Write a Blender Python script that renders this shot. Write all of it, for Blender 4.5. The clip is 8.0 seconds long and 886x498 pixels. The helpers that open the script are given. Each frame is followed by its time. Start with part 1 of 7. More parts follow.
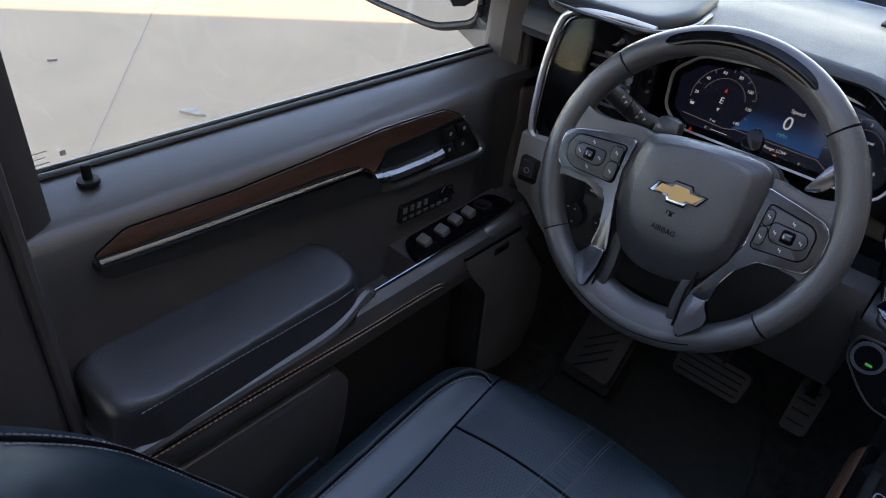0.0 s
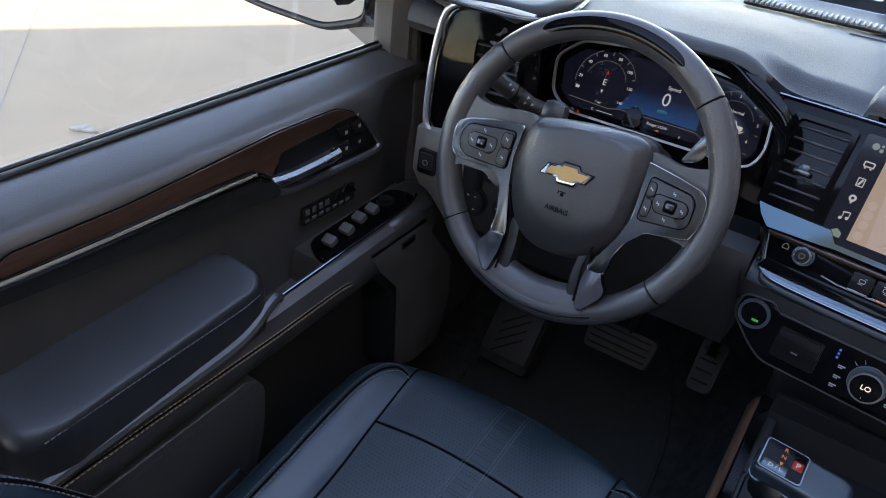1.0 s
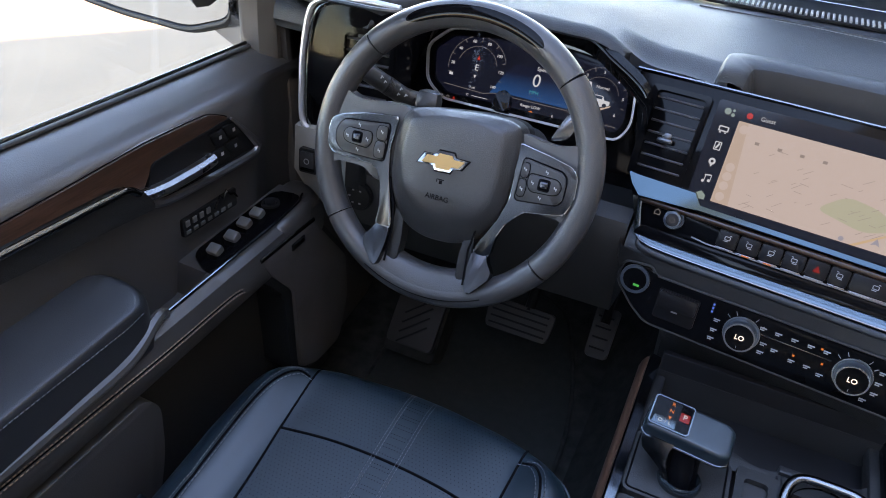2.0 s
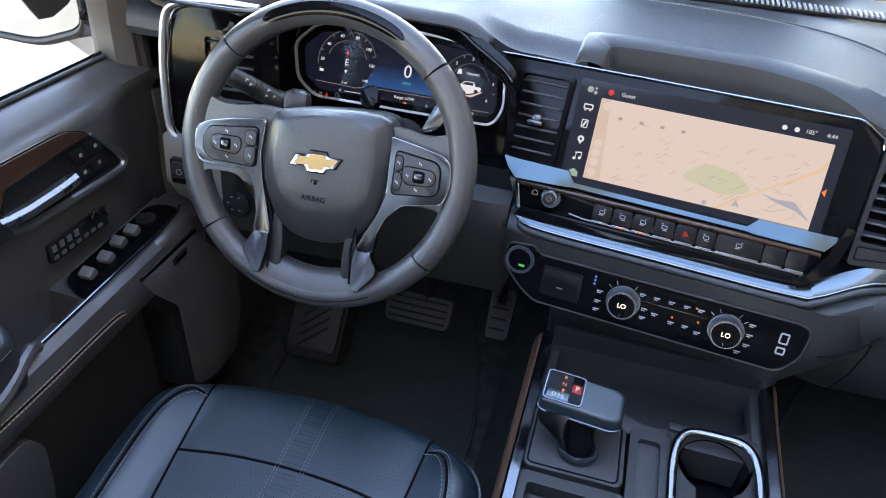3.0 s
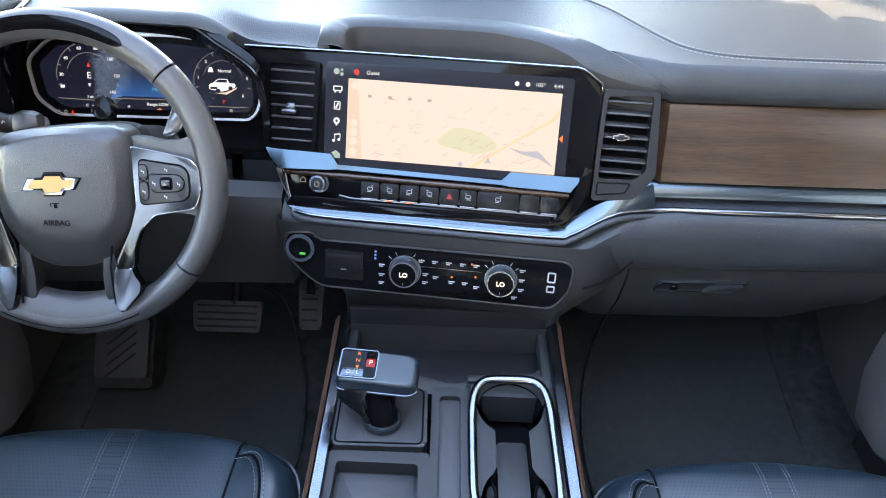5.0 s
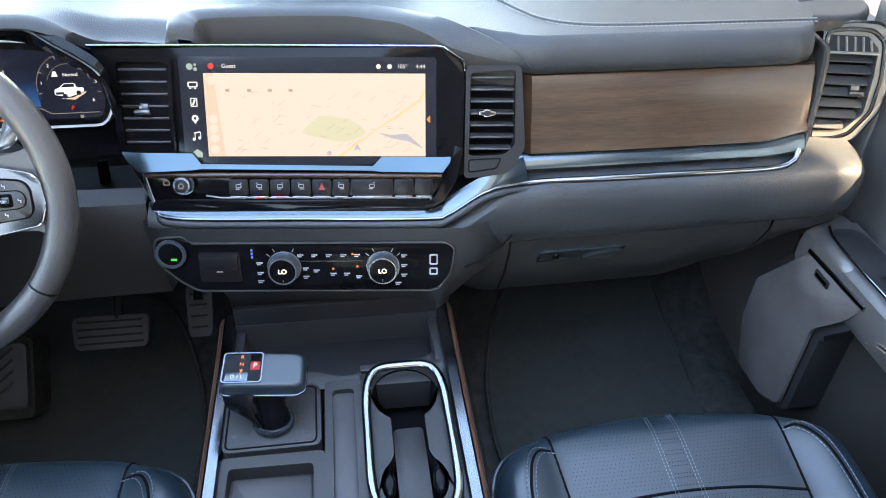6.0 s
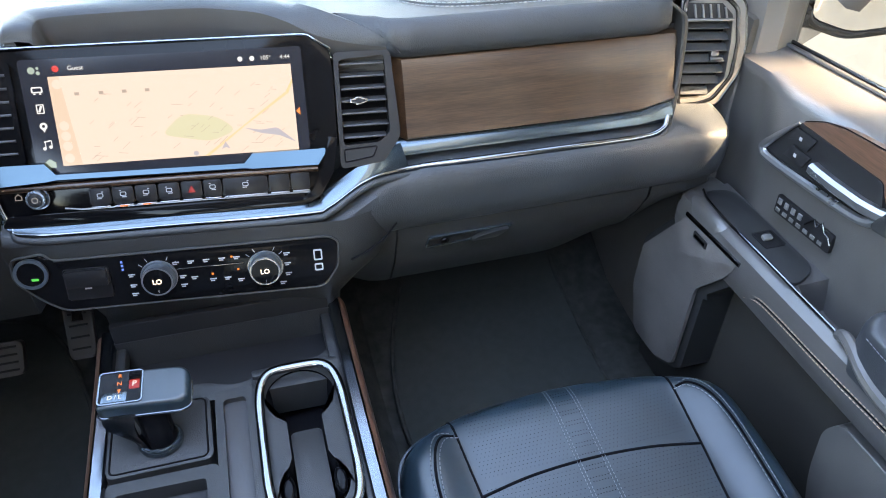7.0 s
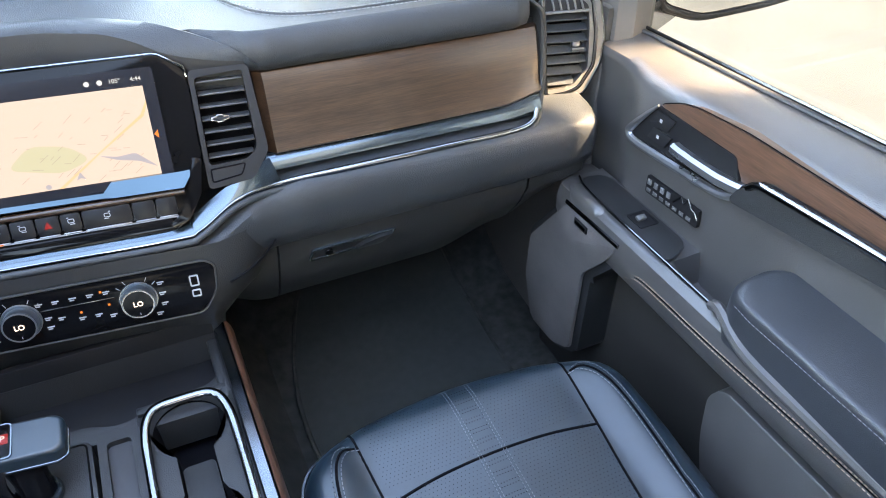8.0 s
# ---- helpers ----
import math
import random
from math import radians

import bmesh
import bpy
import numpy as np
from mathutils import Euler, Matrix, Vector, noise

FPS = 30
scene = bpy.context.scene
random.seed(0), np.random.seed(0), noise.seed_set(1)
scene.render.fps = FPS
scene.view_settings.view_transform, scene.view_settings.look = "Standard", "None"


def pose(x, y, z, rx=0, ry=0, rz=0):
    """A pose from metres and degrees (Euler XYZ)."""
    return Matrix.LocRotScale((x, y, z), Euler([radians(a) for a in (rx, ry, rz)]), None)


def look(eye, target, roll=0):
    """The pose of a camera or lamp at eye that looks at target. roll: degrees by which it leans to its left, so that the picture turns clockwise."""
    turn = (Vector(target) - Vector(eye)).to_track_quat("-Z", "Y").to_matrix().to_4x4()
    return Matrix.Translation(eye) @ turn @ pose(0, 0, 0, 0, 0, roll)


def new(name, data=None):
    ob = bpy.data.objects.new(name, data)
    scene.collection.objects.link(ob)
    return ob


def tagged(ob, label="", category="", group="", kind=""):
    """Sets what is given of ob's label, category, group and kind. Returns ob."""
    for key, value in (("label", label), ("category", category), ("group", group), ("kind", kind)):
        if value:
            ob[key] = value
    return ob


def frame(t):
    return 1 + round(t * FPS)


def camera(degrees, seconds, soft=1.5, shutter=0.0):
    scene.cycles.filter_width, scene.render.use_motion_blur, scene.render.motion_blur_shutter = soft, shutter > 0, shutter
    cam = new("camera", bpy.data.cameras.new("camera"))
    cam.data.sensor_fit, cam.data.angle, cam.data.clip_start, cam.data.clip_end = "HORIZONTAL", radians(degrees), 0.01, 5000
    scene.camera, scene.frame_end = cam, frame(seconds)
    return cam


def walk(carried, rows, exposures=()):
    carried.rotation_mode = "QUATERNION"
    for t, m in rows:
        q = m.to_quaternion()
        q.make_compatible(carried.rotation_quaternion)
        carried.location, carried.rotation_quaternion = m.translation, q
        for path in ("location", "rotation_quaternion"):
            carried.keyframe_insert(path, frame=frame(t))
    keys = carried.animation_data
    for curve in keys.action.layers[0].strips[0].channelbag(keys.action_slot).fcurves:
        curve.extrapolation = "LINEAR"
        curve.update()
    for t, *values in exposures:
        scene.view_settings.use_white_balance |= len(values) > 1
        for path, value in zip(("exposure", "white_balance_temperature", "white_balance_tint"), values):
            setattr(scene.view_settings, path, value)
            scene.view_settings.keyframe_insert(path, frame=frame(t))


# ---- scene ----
cam = camera(62.6, 8.0, soft=1.0)
EXPOSURES = [(0.0, 3.46, 8100, 21), (1.5, 3.82, 7900, 21), (3.0, 4.56, 8100, 19), (4.5, 5.01, 8350, 18), (6.0, 5.06, 8550, 14), (8.0, 5.03, 8900, 16)]
PATH = [
    (0, (-0.186, -0.794, 1.804), (-1.221, 0.452, 0.631), 4.8),
    (0.5, (-0.17, -0.793, 1.804), (-1.136, 0.518, 0.643), 4.5),
    (1, (-0.164, -0.791, 1.809), (-1.023, 0.588, 0.643), 4.3),
    (1.5, (-0.153, -0.788, 1.811), (-0.902, 0.653, 0.645), 4.1),
    (3, (-0.113, -0.763, 1.821), (-0.509, 0.799, 0.636), 3.3),
    (3.5, (-0.096, -0.764, 1.82), (-0.378, 0.825, 0.64), 3.3),
    (4, (-0.071, -0.77, 1.824), (-0.259, 0.836, 0.646), 3.0),
    (4.5, (-0.041, -0.768, 1.828), (-0.14, 0.841, 0.644), 2.4),
    (6, (0.035, -0.756, 1.825), (0.268, 0.805, 0.597), 1.3),
    (6.5, (0.055, -0.752, 1.819), (0.404, 0.778, 0.58), 1.5),
    (7, (0.073, -0.752, 1.813), (0.536, 0.746, 0.57), 1.6),
    (7.5, (0.095, -0.754, 1.812), (0.665, 0.708, 0.572), 1.4),
    (8, (0.115, -0.756, 1.817), (0.798, 0.657, 0.577), 1.2),
]
walk(cam, [(t, look(eye, target, roll)) for t, eye, target, roll in PATH], EXPOSURES)

# ---- light ----
world = bpy.data.worlds.new("sky")
scene.world = world
world.use_nodes = True
wn = world.node_tree.nodes
sky = wn.new("ShaderNodeTexSky")
sky.sky_type = "NISHITA"
sky.sun_disc = False
# afternoon sun from behind and to the right; rotation counts from straight ahead
SUN_ELEV, SUN_AZ = radians(45), radians(145)
sky.sun_elevation, sky.sun_rotation = SUN_ELEV, SUN_AZ
sky.dust_density, sky.ozone_density = 0.0, 1.6
world.node_tree.links.new(sky.outputs[0], wn["Background"].inputs[0])
wn["Background"].inputs[1].default_value = 0.15
sun = new("sun", bpy.data.lights.new("sun", "SUN"))
sun.data.energy, sun.data.angle, sun.data.color = 2.0, radians(0.3), (1.0, 0.86, 0.66)
sun.matrix_world = look((math.sin(SUN_AZ) * math.cos(SUN_ELEV), math.cos(SUN_AZ) * math.cos(SUN_ELEV), math.sin(SUN_ELEV)), (0, 0, 0))


# ---- materials ----
def material(name, color, rough=0.5, metal=0.0, bump=0.0, bump_scale=400.0, vary=0.25, vary_scale=12.0, coat=0.0,
             stretch=(1, 1, 1), spec=0.5, cells=False):
    """A surface with broad stains, fine grain and relief."""
    m = bpy.data.materials.new(name)
    m.use_nodes = True
    nt = m.node_tree
    b = nt.nodes["Principled BSDF"]
    b.inputs["Roughness"].default_value = rough
    b.inputs["Metallic"].default_value = metal
    b.inputs["Specular IOR Level"].default_value = spec
    b.inputs["Coat Weight"].default_value = coat
    b.inputs["Coat Roughness"].default_value = 0.06
    tc = nt.nodes.new("ShaderNodeTexCoord")
    mp = nt.nodes.new("ShaderNodeMapping")
    mp.inputs["Scale"].default_value = stretch
    nt.links.new(tc.outputs["Object"], mp.inputs[0])
    n1 = nt.nodes.new("ShaderNodeTexNoise")
    n1.inputs["Scale"].default_value, n1.inputs["Detail"].default_value = vary_scale, 8
    nt.links.new(mp.outputs[0], n1.inputs["Vector"])
    ramp = nt.nodes.new("ShaderNodeValToRGB")
    ramp.color_ramp.elements[0].position, ramp.color_ramp.elements[1].position = 0.3, 0.7
    ramp.color_ramp.elements[0].color = (*[c * (1 - vary) for c in color], 1)
    ramp.color_ramp.elements[1].color = (*[min(1, c * (1 + vary)) for c in color], 1)
    nt.links.new(n1.outputs["Fac"], ramp.inputs[0])
    nt.links.new(ramp.outputs[0], b.inputs["Base Color"])
    rr = nt.nodes.new("ShaderNodeMapRange")
    rr.inputs["To Min"].default_value, rr.inputs["To Max"].default_value = max(0.02, rough * 0.85), min(1, rough * 1.15)
    nt.links.new(n1.outputs["Fac"], rr.inputs[0])
    nt.links.new(rr.outputs[0], b.inputs["Roughness"])
    if bump:
        if cells:
            g = nt.nodes.new("ShaderNodeTexVoronoi")
            g.inputs["Scale"].default_value = bump_scale
            out = g.outputs["Distance"]
        else:
            g = nt.nodes.new("ShaderNodeTexNoise")
            g.inputs["Scale"].default_value, g.inputs["Detail"].default_value = bump_scale, 3
            out = g.outputs["Fac"]
        nt.links.new(mp.outputs[0], g.inputs["Vector"])
        bp = nt.nodes.new("ShaderNodeBump")
        bp.inputs["Strength"].default_value, bp.inputs["Distance"].default_value = bump, 0.001
        nt.links.new(out, bp.inputs["Height"])
        nt.links.new(bp.outputs[0], b.inputs["Normal"])
    return m


LAMP = 0.0295


def glow(name, color, strength):
    m = bpy.data.materials.new(name)
    m.use_nodes = True
    b = m.node_tree.nodes["Principled BSDF"]
    b.inputs["Base Color"].default_value = (0.01, 0.01, 0.01, 1)
    b.inputs["Roughness"].default_value = 0.10
    b.inputs["Specular IOR Level"].default_value = 0.14
    b.inputs["Emission Color"].default_value = (*color, 1)
    b.inputs["Emission Strength"].default_value = strength * LAMP
    return m


def wood_material(name, dark, light, along):
    m = bpy.data.materials.new(name)
    m.use_nodes = True
    nt = m.node_tree
    b = nt.nodes["Principled BSDF"]
    b.inputs["Roughness"].default_value = 0.30
    tc = nt.nodes.new("ShaderNodeTexCoord")
    mp = nt.nodes.new("ShaderNodeMapping")
    mp.inputs["Scale"].default_value = [5 if i == along else 110 for i in range(3)]
    nt.links.new(tc.outputs["Object"], mp.inputs[0])
    broad = nt.nodes.new("ShaderNodeTexNoise")
    broad.inputs["Scale"].default_value, broad.inputs["Detail"].default_value, broad.inputs["Distortion"].default_value = 0.6, 6, 0.6
    fine = nt.nodes.new("ShaderNodeTexNoise")
    fine.inputs["Scale"].default_value, fine.inputs["Detail"].default_value = 7.0, 8
    nt.links.new(mp.outputs[0], broad.inputs["Vector"])
    nt.links.new(mp.outputs[0], fine.inputs["Vector"])
    mix = nt.nodes.new("ShaderNodeMath")
    mix.operation = "MULTIPLY_ADD"
    mix.inputs[1].default_value = 0.6
    nt.links.new(fine.outputs["Fac"], mix.inputs[0])
    half = nt.nodes.new("ShaderNodeMath")
    half.operation = "MULTIPLY"
    half.inputs[1].default_value = 0.5
    nt.links.new(broad.outputs["Fac"], half.inputs[0])
    nt.links.new(half.outputs[0], mix.inputs[2])
    ramp = nt.nodes.new("ShaderNodeValToRGB")
    ramp.color_ramp.elements[0].position, ramp.color_ramp.elements[1].position = 0.36, 0.74
    ramp.color_ramp.elements[0].color, ramp.color_ramp.elements[1].color = (*dark, 1), (*light, 1)
    nt.links.new(mix.outputs[0], ramp.inputs[0])
    nt.links.new(ramp.outputs[0], b.inputs["Base Color"])
    bp = nt.nodes.new("ShaderNodeBump")
    bp.inputs["Strength"].default_value, bp.inputs["Distance"].default_value = 0.25, 0.0006
    nt.links.new(mix.outputs[0], bp.inputs["Height"])
    nt.links.new(bp.outputs[0], b.inputs["Normal"])
    return m


def glass_material(name, tint=(0.92, 0.96, 0.95)):
    m = bpy.data.materials.new(name)
    m.use_nodes = True
    b = m.node_tree.nodes["Principled BSDF"]
    b.inputs["Base Color"].default_value = (*tint, 1)
    b.inputs["Roughness"].default_value = 0.0
    b.inputs["IOR"].default_value = 1.45
    b.inputs["Transmission Weight"].default_value = 1.0
    return m


LEATHER = material("black_leather", (0.0085, 0.0185, 0.0255), 0.32, spec=0.62, bump=0.12, bump_scale=1300, vary=0.18, cells=True)
LEATHER_WHEEL = material("wheel_leather", (0.042, 0.042, 0.043), 0.31, bump=0.2, bump_scale=900, vary=0.15, cells=True)
PAD = material("soft_dash_skin", (0.025, 0.028, 0.031), 0.47, spec=0.32, bump=0.3, bump_scale=600, vary=0.12, cells=True)
PLASTIC = material("grained_plastic", (0.018, 0.0185, 0.019), 0.46, spec=0.36, bump=0.25, bump_scale=800, vary=0.15, cells=True)
PLASTIC_GREY = material("grey_plastic", (0.095, 0.094, 0.09), 0.5, bump=0.2, bump_scale=800, vary=0.1, cells=True)
DARK = material("matt_black_plastic", (0.009, 0.009, 0.010), 0.55, vary=0.2, spec=0.22)
GLOSS = material("piano_black", (0.003, 0.003, 0.0035), 0.07, vary=0.3, spec=0.09)
CHROME = material("chrome", (0.18, 0.19, 0.20), 0.12, 1.0, vary=0.06)
SATIN = material("satin_silver", (0.095, 0.097, 0.10), 0.22, 1.0, vary=0.08, bump=0.05, bump_scale=1500)
SATIN_DARK = material("dark_satin_metal", (0.085, 0.087, 0.09), 0.33, 0.9, vary=0.08)
GOLD = material("gold_emblem", (0.36, 0.215, 0.085), 0.40, 0.7, vary=0.08)
CARPET = material("black_carpet", (0.030, 0.031, 0.029), 0.95, bump=0.9, bump_scale=900, vary=0.4, vary_scale=40, spec=0.1)
MAT = material("black_floor_mat", (0.030, 0.033, 0.031), 0.95, bump=0.9, bump_scale=1100, vary=0.12, vary_scale=60, spec=0.1)
RUBBER = material("black_rubber", (0.03, 0.03, 0.032), 0.6, vary=0.2)
STITCH = material("grey_thread", (0.20, 0.20, 0.20), 0.7, vary=0.2)
STITCH_TAN = material("brown_thread", (0.36, 0.25, 0.18), 0.7, vary=0.2)
ARM = material("armrest_skin", (0.020, 0.022, 0.025), 0.38, spec=0.55, bump=0.15, bump_scale=900, vary=0.12, cells=True)
# bluish colour of the lip stands for the sky it mirrors
LIP = material("dark_satin_lip", (0.068, 0.092, 0.107), 0.20, 0.8, spec=0.8, vary=0.08)
EDGE = material("edge_glint_metal", (0.27, 0.275, 0.285), 0.2, 1.0, vary=0.05)
SPOKE = material("satin_spoke_metal", (0.060, 0.062, 0.067), 0.24, 1.0, vary=0.06)
HUB = material("airbag_cover_plastic", (0.029, 0.0293, 0.0303), 0.30, bump=0.25, bump_scale=900, vary=0.10, cells=True)
BUTTON = material("dark_button_plastic", (0.016, 0.0165, 0.0175), 0.42, vary=0.12, bump=0.1, bump_scale=900, cells=True)
BIN = material("matt_bin_plastic", (0.026, 0.024, 0.022), 0.7, bump=0.2, bump_scale=800, vary=0.12, spec=0.25)
SILVER = material("satin_silver_handle", (0.22, 0.225, 0.235), 0.28, 0.85, vary=0.06)
# rail metal tinted blue to carry the sky's reflection
RAIL = material("polished_rail_metal", (0.125, 0.140, 0.158), 0.18, 1.0, vary=0.10, vary_scale=30)
# lighter than the knee panel plastic: warm window light is in the colour
KNEE_LIT = material("knee_plastic_lit", (0.22, 0.212, 0.195), 0.5, bump=0.25, bump_scale=800, vary=0.12, cells=True)
DOOR_PAD = material("soft_door_skin", (0.055, 0.052, 0.050), 0.36, spec=0.8, bump=0.15, bump_scale=600, vary=0.12, cells=True)
# slats made paler: the light under the windscreen is in the colour
GRILLE_LIT = material("grille_plastic_lit", (0.30, 0.295, 0.28), 0.5, vary=0.08)
KNURL = material("dark_knob_metal", (0.11, 0.13, 0.15), 0.3, 0.8, vary=0.08)
BEZEL = material("pale_satin_bezel", (0.50, 0.50, 0.51), 0.38, 0.6, vary=0.05)
# blade colour holds the blue of the mirrored sky
BLADE = material("dark_brushed_blade", (0.037, 0.056, 0.064), 0.14, 1.0, vary=0.06)
SLAT = material("vent_slat_plastic", (0.040, 0.040, 0.042), 0.38, spec=0.4, vary=0.12)
KEY = material("black_key_plastic", (0.007, 0.007, 0.008), 0.34, vary=0.2, spec=0.15)
STITCH_DIM = material("dark_grey_thread", (0.15, 0.155, 0.16), 0.7, vary=0.2)
# near-black for seams and print, and for painted shade in wells and gaps
NEAR_BLACK = material("near_black_seams_and_shade", (0.004, 0.004, 0.005), 0.9, vary=0.2, spec=0.05)
WOOD_X = wood_material("open_pore_wood_dash", (0.015, 0.0072, 0.0040), (0.060, 0.031, 0.0175), 0)
WOOD_Y = wood_material("open_pore_wood_door", (0.027, 0.0135, 0.009), (0.105, 0.052, 0.033), 1)
GRILLE = material("speaker_mesh", (0.125, 0.114, 0.108), 0.45, 0.3, bump=0.6, bump_scale=900, cells=True)
WHITE_INK = material("printed_white", (0.6, 0.6, 0.6), 0.6, vary=0.05)
GREY_INK = material("printed_grey", (0.28, 0.28, 0.28), 0.6, vary=0.05)
CONCRETE = material("sunlit_concrete", (0.290, 0.203, 0.128), 0.9, bump=0.4, bump_scale=60, vary=0.08, vary_scale=2.0, spec=0.2)
ETCH = material("etched_glass", (0.50, 0.48, 0.45), 0.8, vary=0.1)
# pale so that the unseen roof throws fill light down
HEADLINER = material("grey_headliner_cloth", (0.50, 0.46, 0.42), 0.95, bump=0.3, bump_scale=900, vary=0.06)
TRIM_GREY = material("pillar_trim", (0.14, 0.135, 0.13), 0.7, bump=0.3, bump_scale=900, vary=0.1)
DARK_TRIM = material("dark_pillar_cloth", (0.035, 0.033, 0.034), 0.8, bump=0.3, bump_scale=900, vary=0.12)

PILLAR = material("brown_grey_pillar_trim", (0.080, 0.070, 0.062), 0.6, bump=0.3, bump_scale=900, vary=0.1)
BODY_PAINT = material("dark_body_paint", (0.03, 0.032, 0.036), 0.2, 0.3, vary=0.05, coat=0.8)
GLASS = glass_material("window_glass")
MIRROR = material("mirror_glass", (0.85, 0.86, 0.87), 0.02, 1.0, vary=0.01)
SCREEN_DARK = glow("display_night_blue", (0.010, 0.014, 0.045), 0.6)
SCREEN_BLUE = glow("display_blue", (0.01, 0.05, 0.22), 0.8)
SCREEN_MAP = glow("display_map_cream", (0.96, 0.89, 0.88), 0.97)
SCREEN_PARK = glow("display_map_green", (0.74, 0.82, 0.66), 1.0)
SCREEN_ROAD = glow("display_map_yellow", (1.0, 0.80, 0.52), 1.0)
SCREEN_WATER = glow("display_map_blue", (0.52, 0.58, 0.75), 1.0)
SCREEN_LINE = glow("display_map_grey", (0.48, 0.45, 0.44), 1.0)
SCREEN_TAN = glow("display_map_tan", (0.84, 0.74, 0.66), 1.0)
LIT_WHITE = glow("lit_white", (0.74, 0.86, 1.0), 1.3)
LIT_BRIGHT = glow("lit_bright", (1.0, 0.93, 0.86), 3.5)
LIT_DIM = glow("lit_grey", (0.28, 0.30, 0.33), 1.0)
LIT_CYAN = glow("lit_cyan", (0.05, 0.55, 0.75), 1.0)
LIT_TEAL = glow("lit_teal", (0.40, 0.58, 0.58), 1.0)
LIT_RED = glow("lit_red", (0.85, 0.05, 0.03), 1.0)
LIT_ORANGE = glow("lit_orange", (1.0, 0.30, 0.06), 1.2)
LIT_PARK = glow("lit_dark_red", (0.55, 0.02, 0.012), 0.8)
LIT_GREEN = glow("lit_green", (0.05, 0.75, 0.15), 1.0)
LIT_BLUE = glow("lit_blue", (0.1, 0.25, 1.0), 1.5)


# ---- building helpers ----
def thing(name, at, label, category, group="", kind=""):
    e = new(name)
    e.location = at
    e.empty_display_size = 0.05
    return tagged(e, label, category, group, kind)


def part(name, bm, mtl, parent=None, label="", smooth=True, kind=""):
    me = bpy.data.meshes.new(name)
    bmesh.ops.recalc_face_normals(bm, faces=bm.faces)
    bm.to_mesh(me)
    bm.free()
    me.materials.append(mtl)
    if smooth:
        me.polygons.foreach_set("use_smooth", [True] * len(me.polygons))
        me.set_sharp_from_angle(angle=radians(38))
    ob = new(name, me)
    if parent is not None:
        ob.parent = parent
        if parent.type == "EMPTY":
            ob.matrix_parent_inverse = Matrix.Translation(parent.location).inverted()
    if label:
        ob["label"] = label
    if kind:
        ob["kind"] = kind
    return ob


def side(bm, s):
    """The right-hand shape, or its mirror image for s = -1."""
    if s < 0:
        bmesh.ops.scale(bm, vec=(-1, 1, 1), verts=bm.verts)
        bmesh.ops.reverse_faces(bm, faces=bm.faces)
    return bm


def join(*bms):
    out = bmesh.new()
    for b in bms:
        me = bpy.data.meshes.new("tmp")
        b.to_mesh(me)
        b.free()
        out.from_mesh(me)
        bpy.data.meshes.remove(me)
    return out


def prism(pts, depth, M=Matrix(), bevel=0.001, top=0.0, seg=2):
    """A plate: its outline in the local xy plane, its front at z = top, its depth behind it, its front edge rounded."""
    bm = bmesh.new()
    a = [bm.verts.new((x, y, top)) for x, y in pts]
    b = [bm.verts.new((x, y, top - depth)) for x, y in pts]
    f = bm.faces.new(a)
    bm.faces.new(b[::-1])
    n = len(pts)
    for i in range(n):
        bm.faces.new((a[i], b[i], b[(i + 1) % n], a[(i + 1) % n]))
    if bevel:
        bmesh.ops.bevel(bm, geom=list(f.edges), offset=bevel, segments=seg, affect="EDGES", profile=0.6, clamp_overlap=True)
    bmesh.ops.transform(bm, matrix=M, verts=bm.verts)
    return bm


def frame_plate(outer, inner, depth, M=Matrix(), top=0.0):
    """A flat frame between two outlines with as many points each."""
    bm = bmesh.new()
    n = len(outer)
    rows = [[bm.verts.new((x, y, z)) for x, y in pts] for pts, z in ((outer, top - depth), (outer, top), (inner, top), (inner, top - depth))]
    for r in range(4):
        for i in range(n):
            bm.faces.new((rows[r][i], rows[r][(i + 1) % n], rows[(r + 1) % 4][(i + 1) % n], rows[(r + 1) % 4][i]))
    bmesh.ops.transform(bm, matrix=M, verts=bm.verts)
    return bm


def rbox(cx, cy, cz, sx, sy, sz, r=0.003, M=Matrix(), seg=2):
    bm = bmesh.new()
    bmesh.ops.create_cube(bm, size=1)
    bmesh.ops.scale(bm, vec=(sx, sy, sz), verts=bm.verts)
    r = min(r, 0.45 * min(sx, sy, sz))
    if r > 0:
        bmesh.ops.bevel(bm, geom=list(bm.edges), offset=r, segments=seg, affect="EDGES", profile=0.5)
    bmesh.ops.translate(bm, vec=(cx, cy, cz), verts=bm.verts)
    bmesh.ops.transform(bm, matrix=M, verts=bm.verts)
    return bm


def rounded(x0, y0, x1, y1, r, n=5):
    """The outline of a rectangle with round corners."""
    out = []
    for cx, cy, a0 in ((x1 - r, y1 - r, 0), (x0 + r, y1 - r, 90), (x0 + r, y0 + r, 180), (x1 - r, y0 + r, 270)):
        for k in range(n + 1):
            a = radians(a0 + 90 * k / n)
            out.append((cx + r * math.cos(a), cy + r * math.sin(a)))
    return out


def soften(pts, r=0.01, n=4):
    """A closed outline with its corners rounded."""
    out = []
    m = len(pts)
    for i in range(m):
        p0, p, p1 = Vector(pts[i - 1]), Vector(pts[i]), Vector(pts[(i + 1) % m])
        a, b = p0 - p, p1 - p
        d = min(r, a.length * 0.45, b.length * 0.45)
        s, e = p + a.normalized() * d, p + b.normalized() * d
        for k in range(n + 1):
            t = k / n
            q = s * (1 - t) ** 2 + p * 2 * t * (1 - t) + e * t * t
            out.append(tuple(q))
    return out


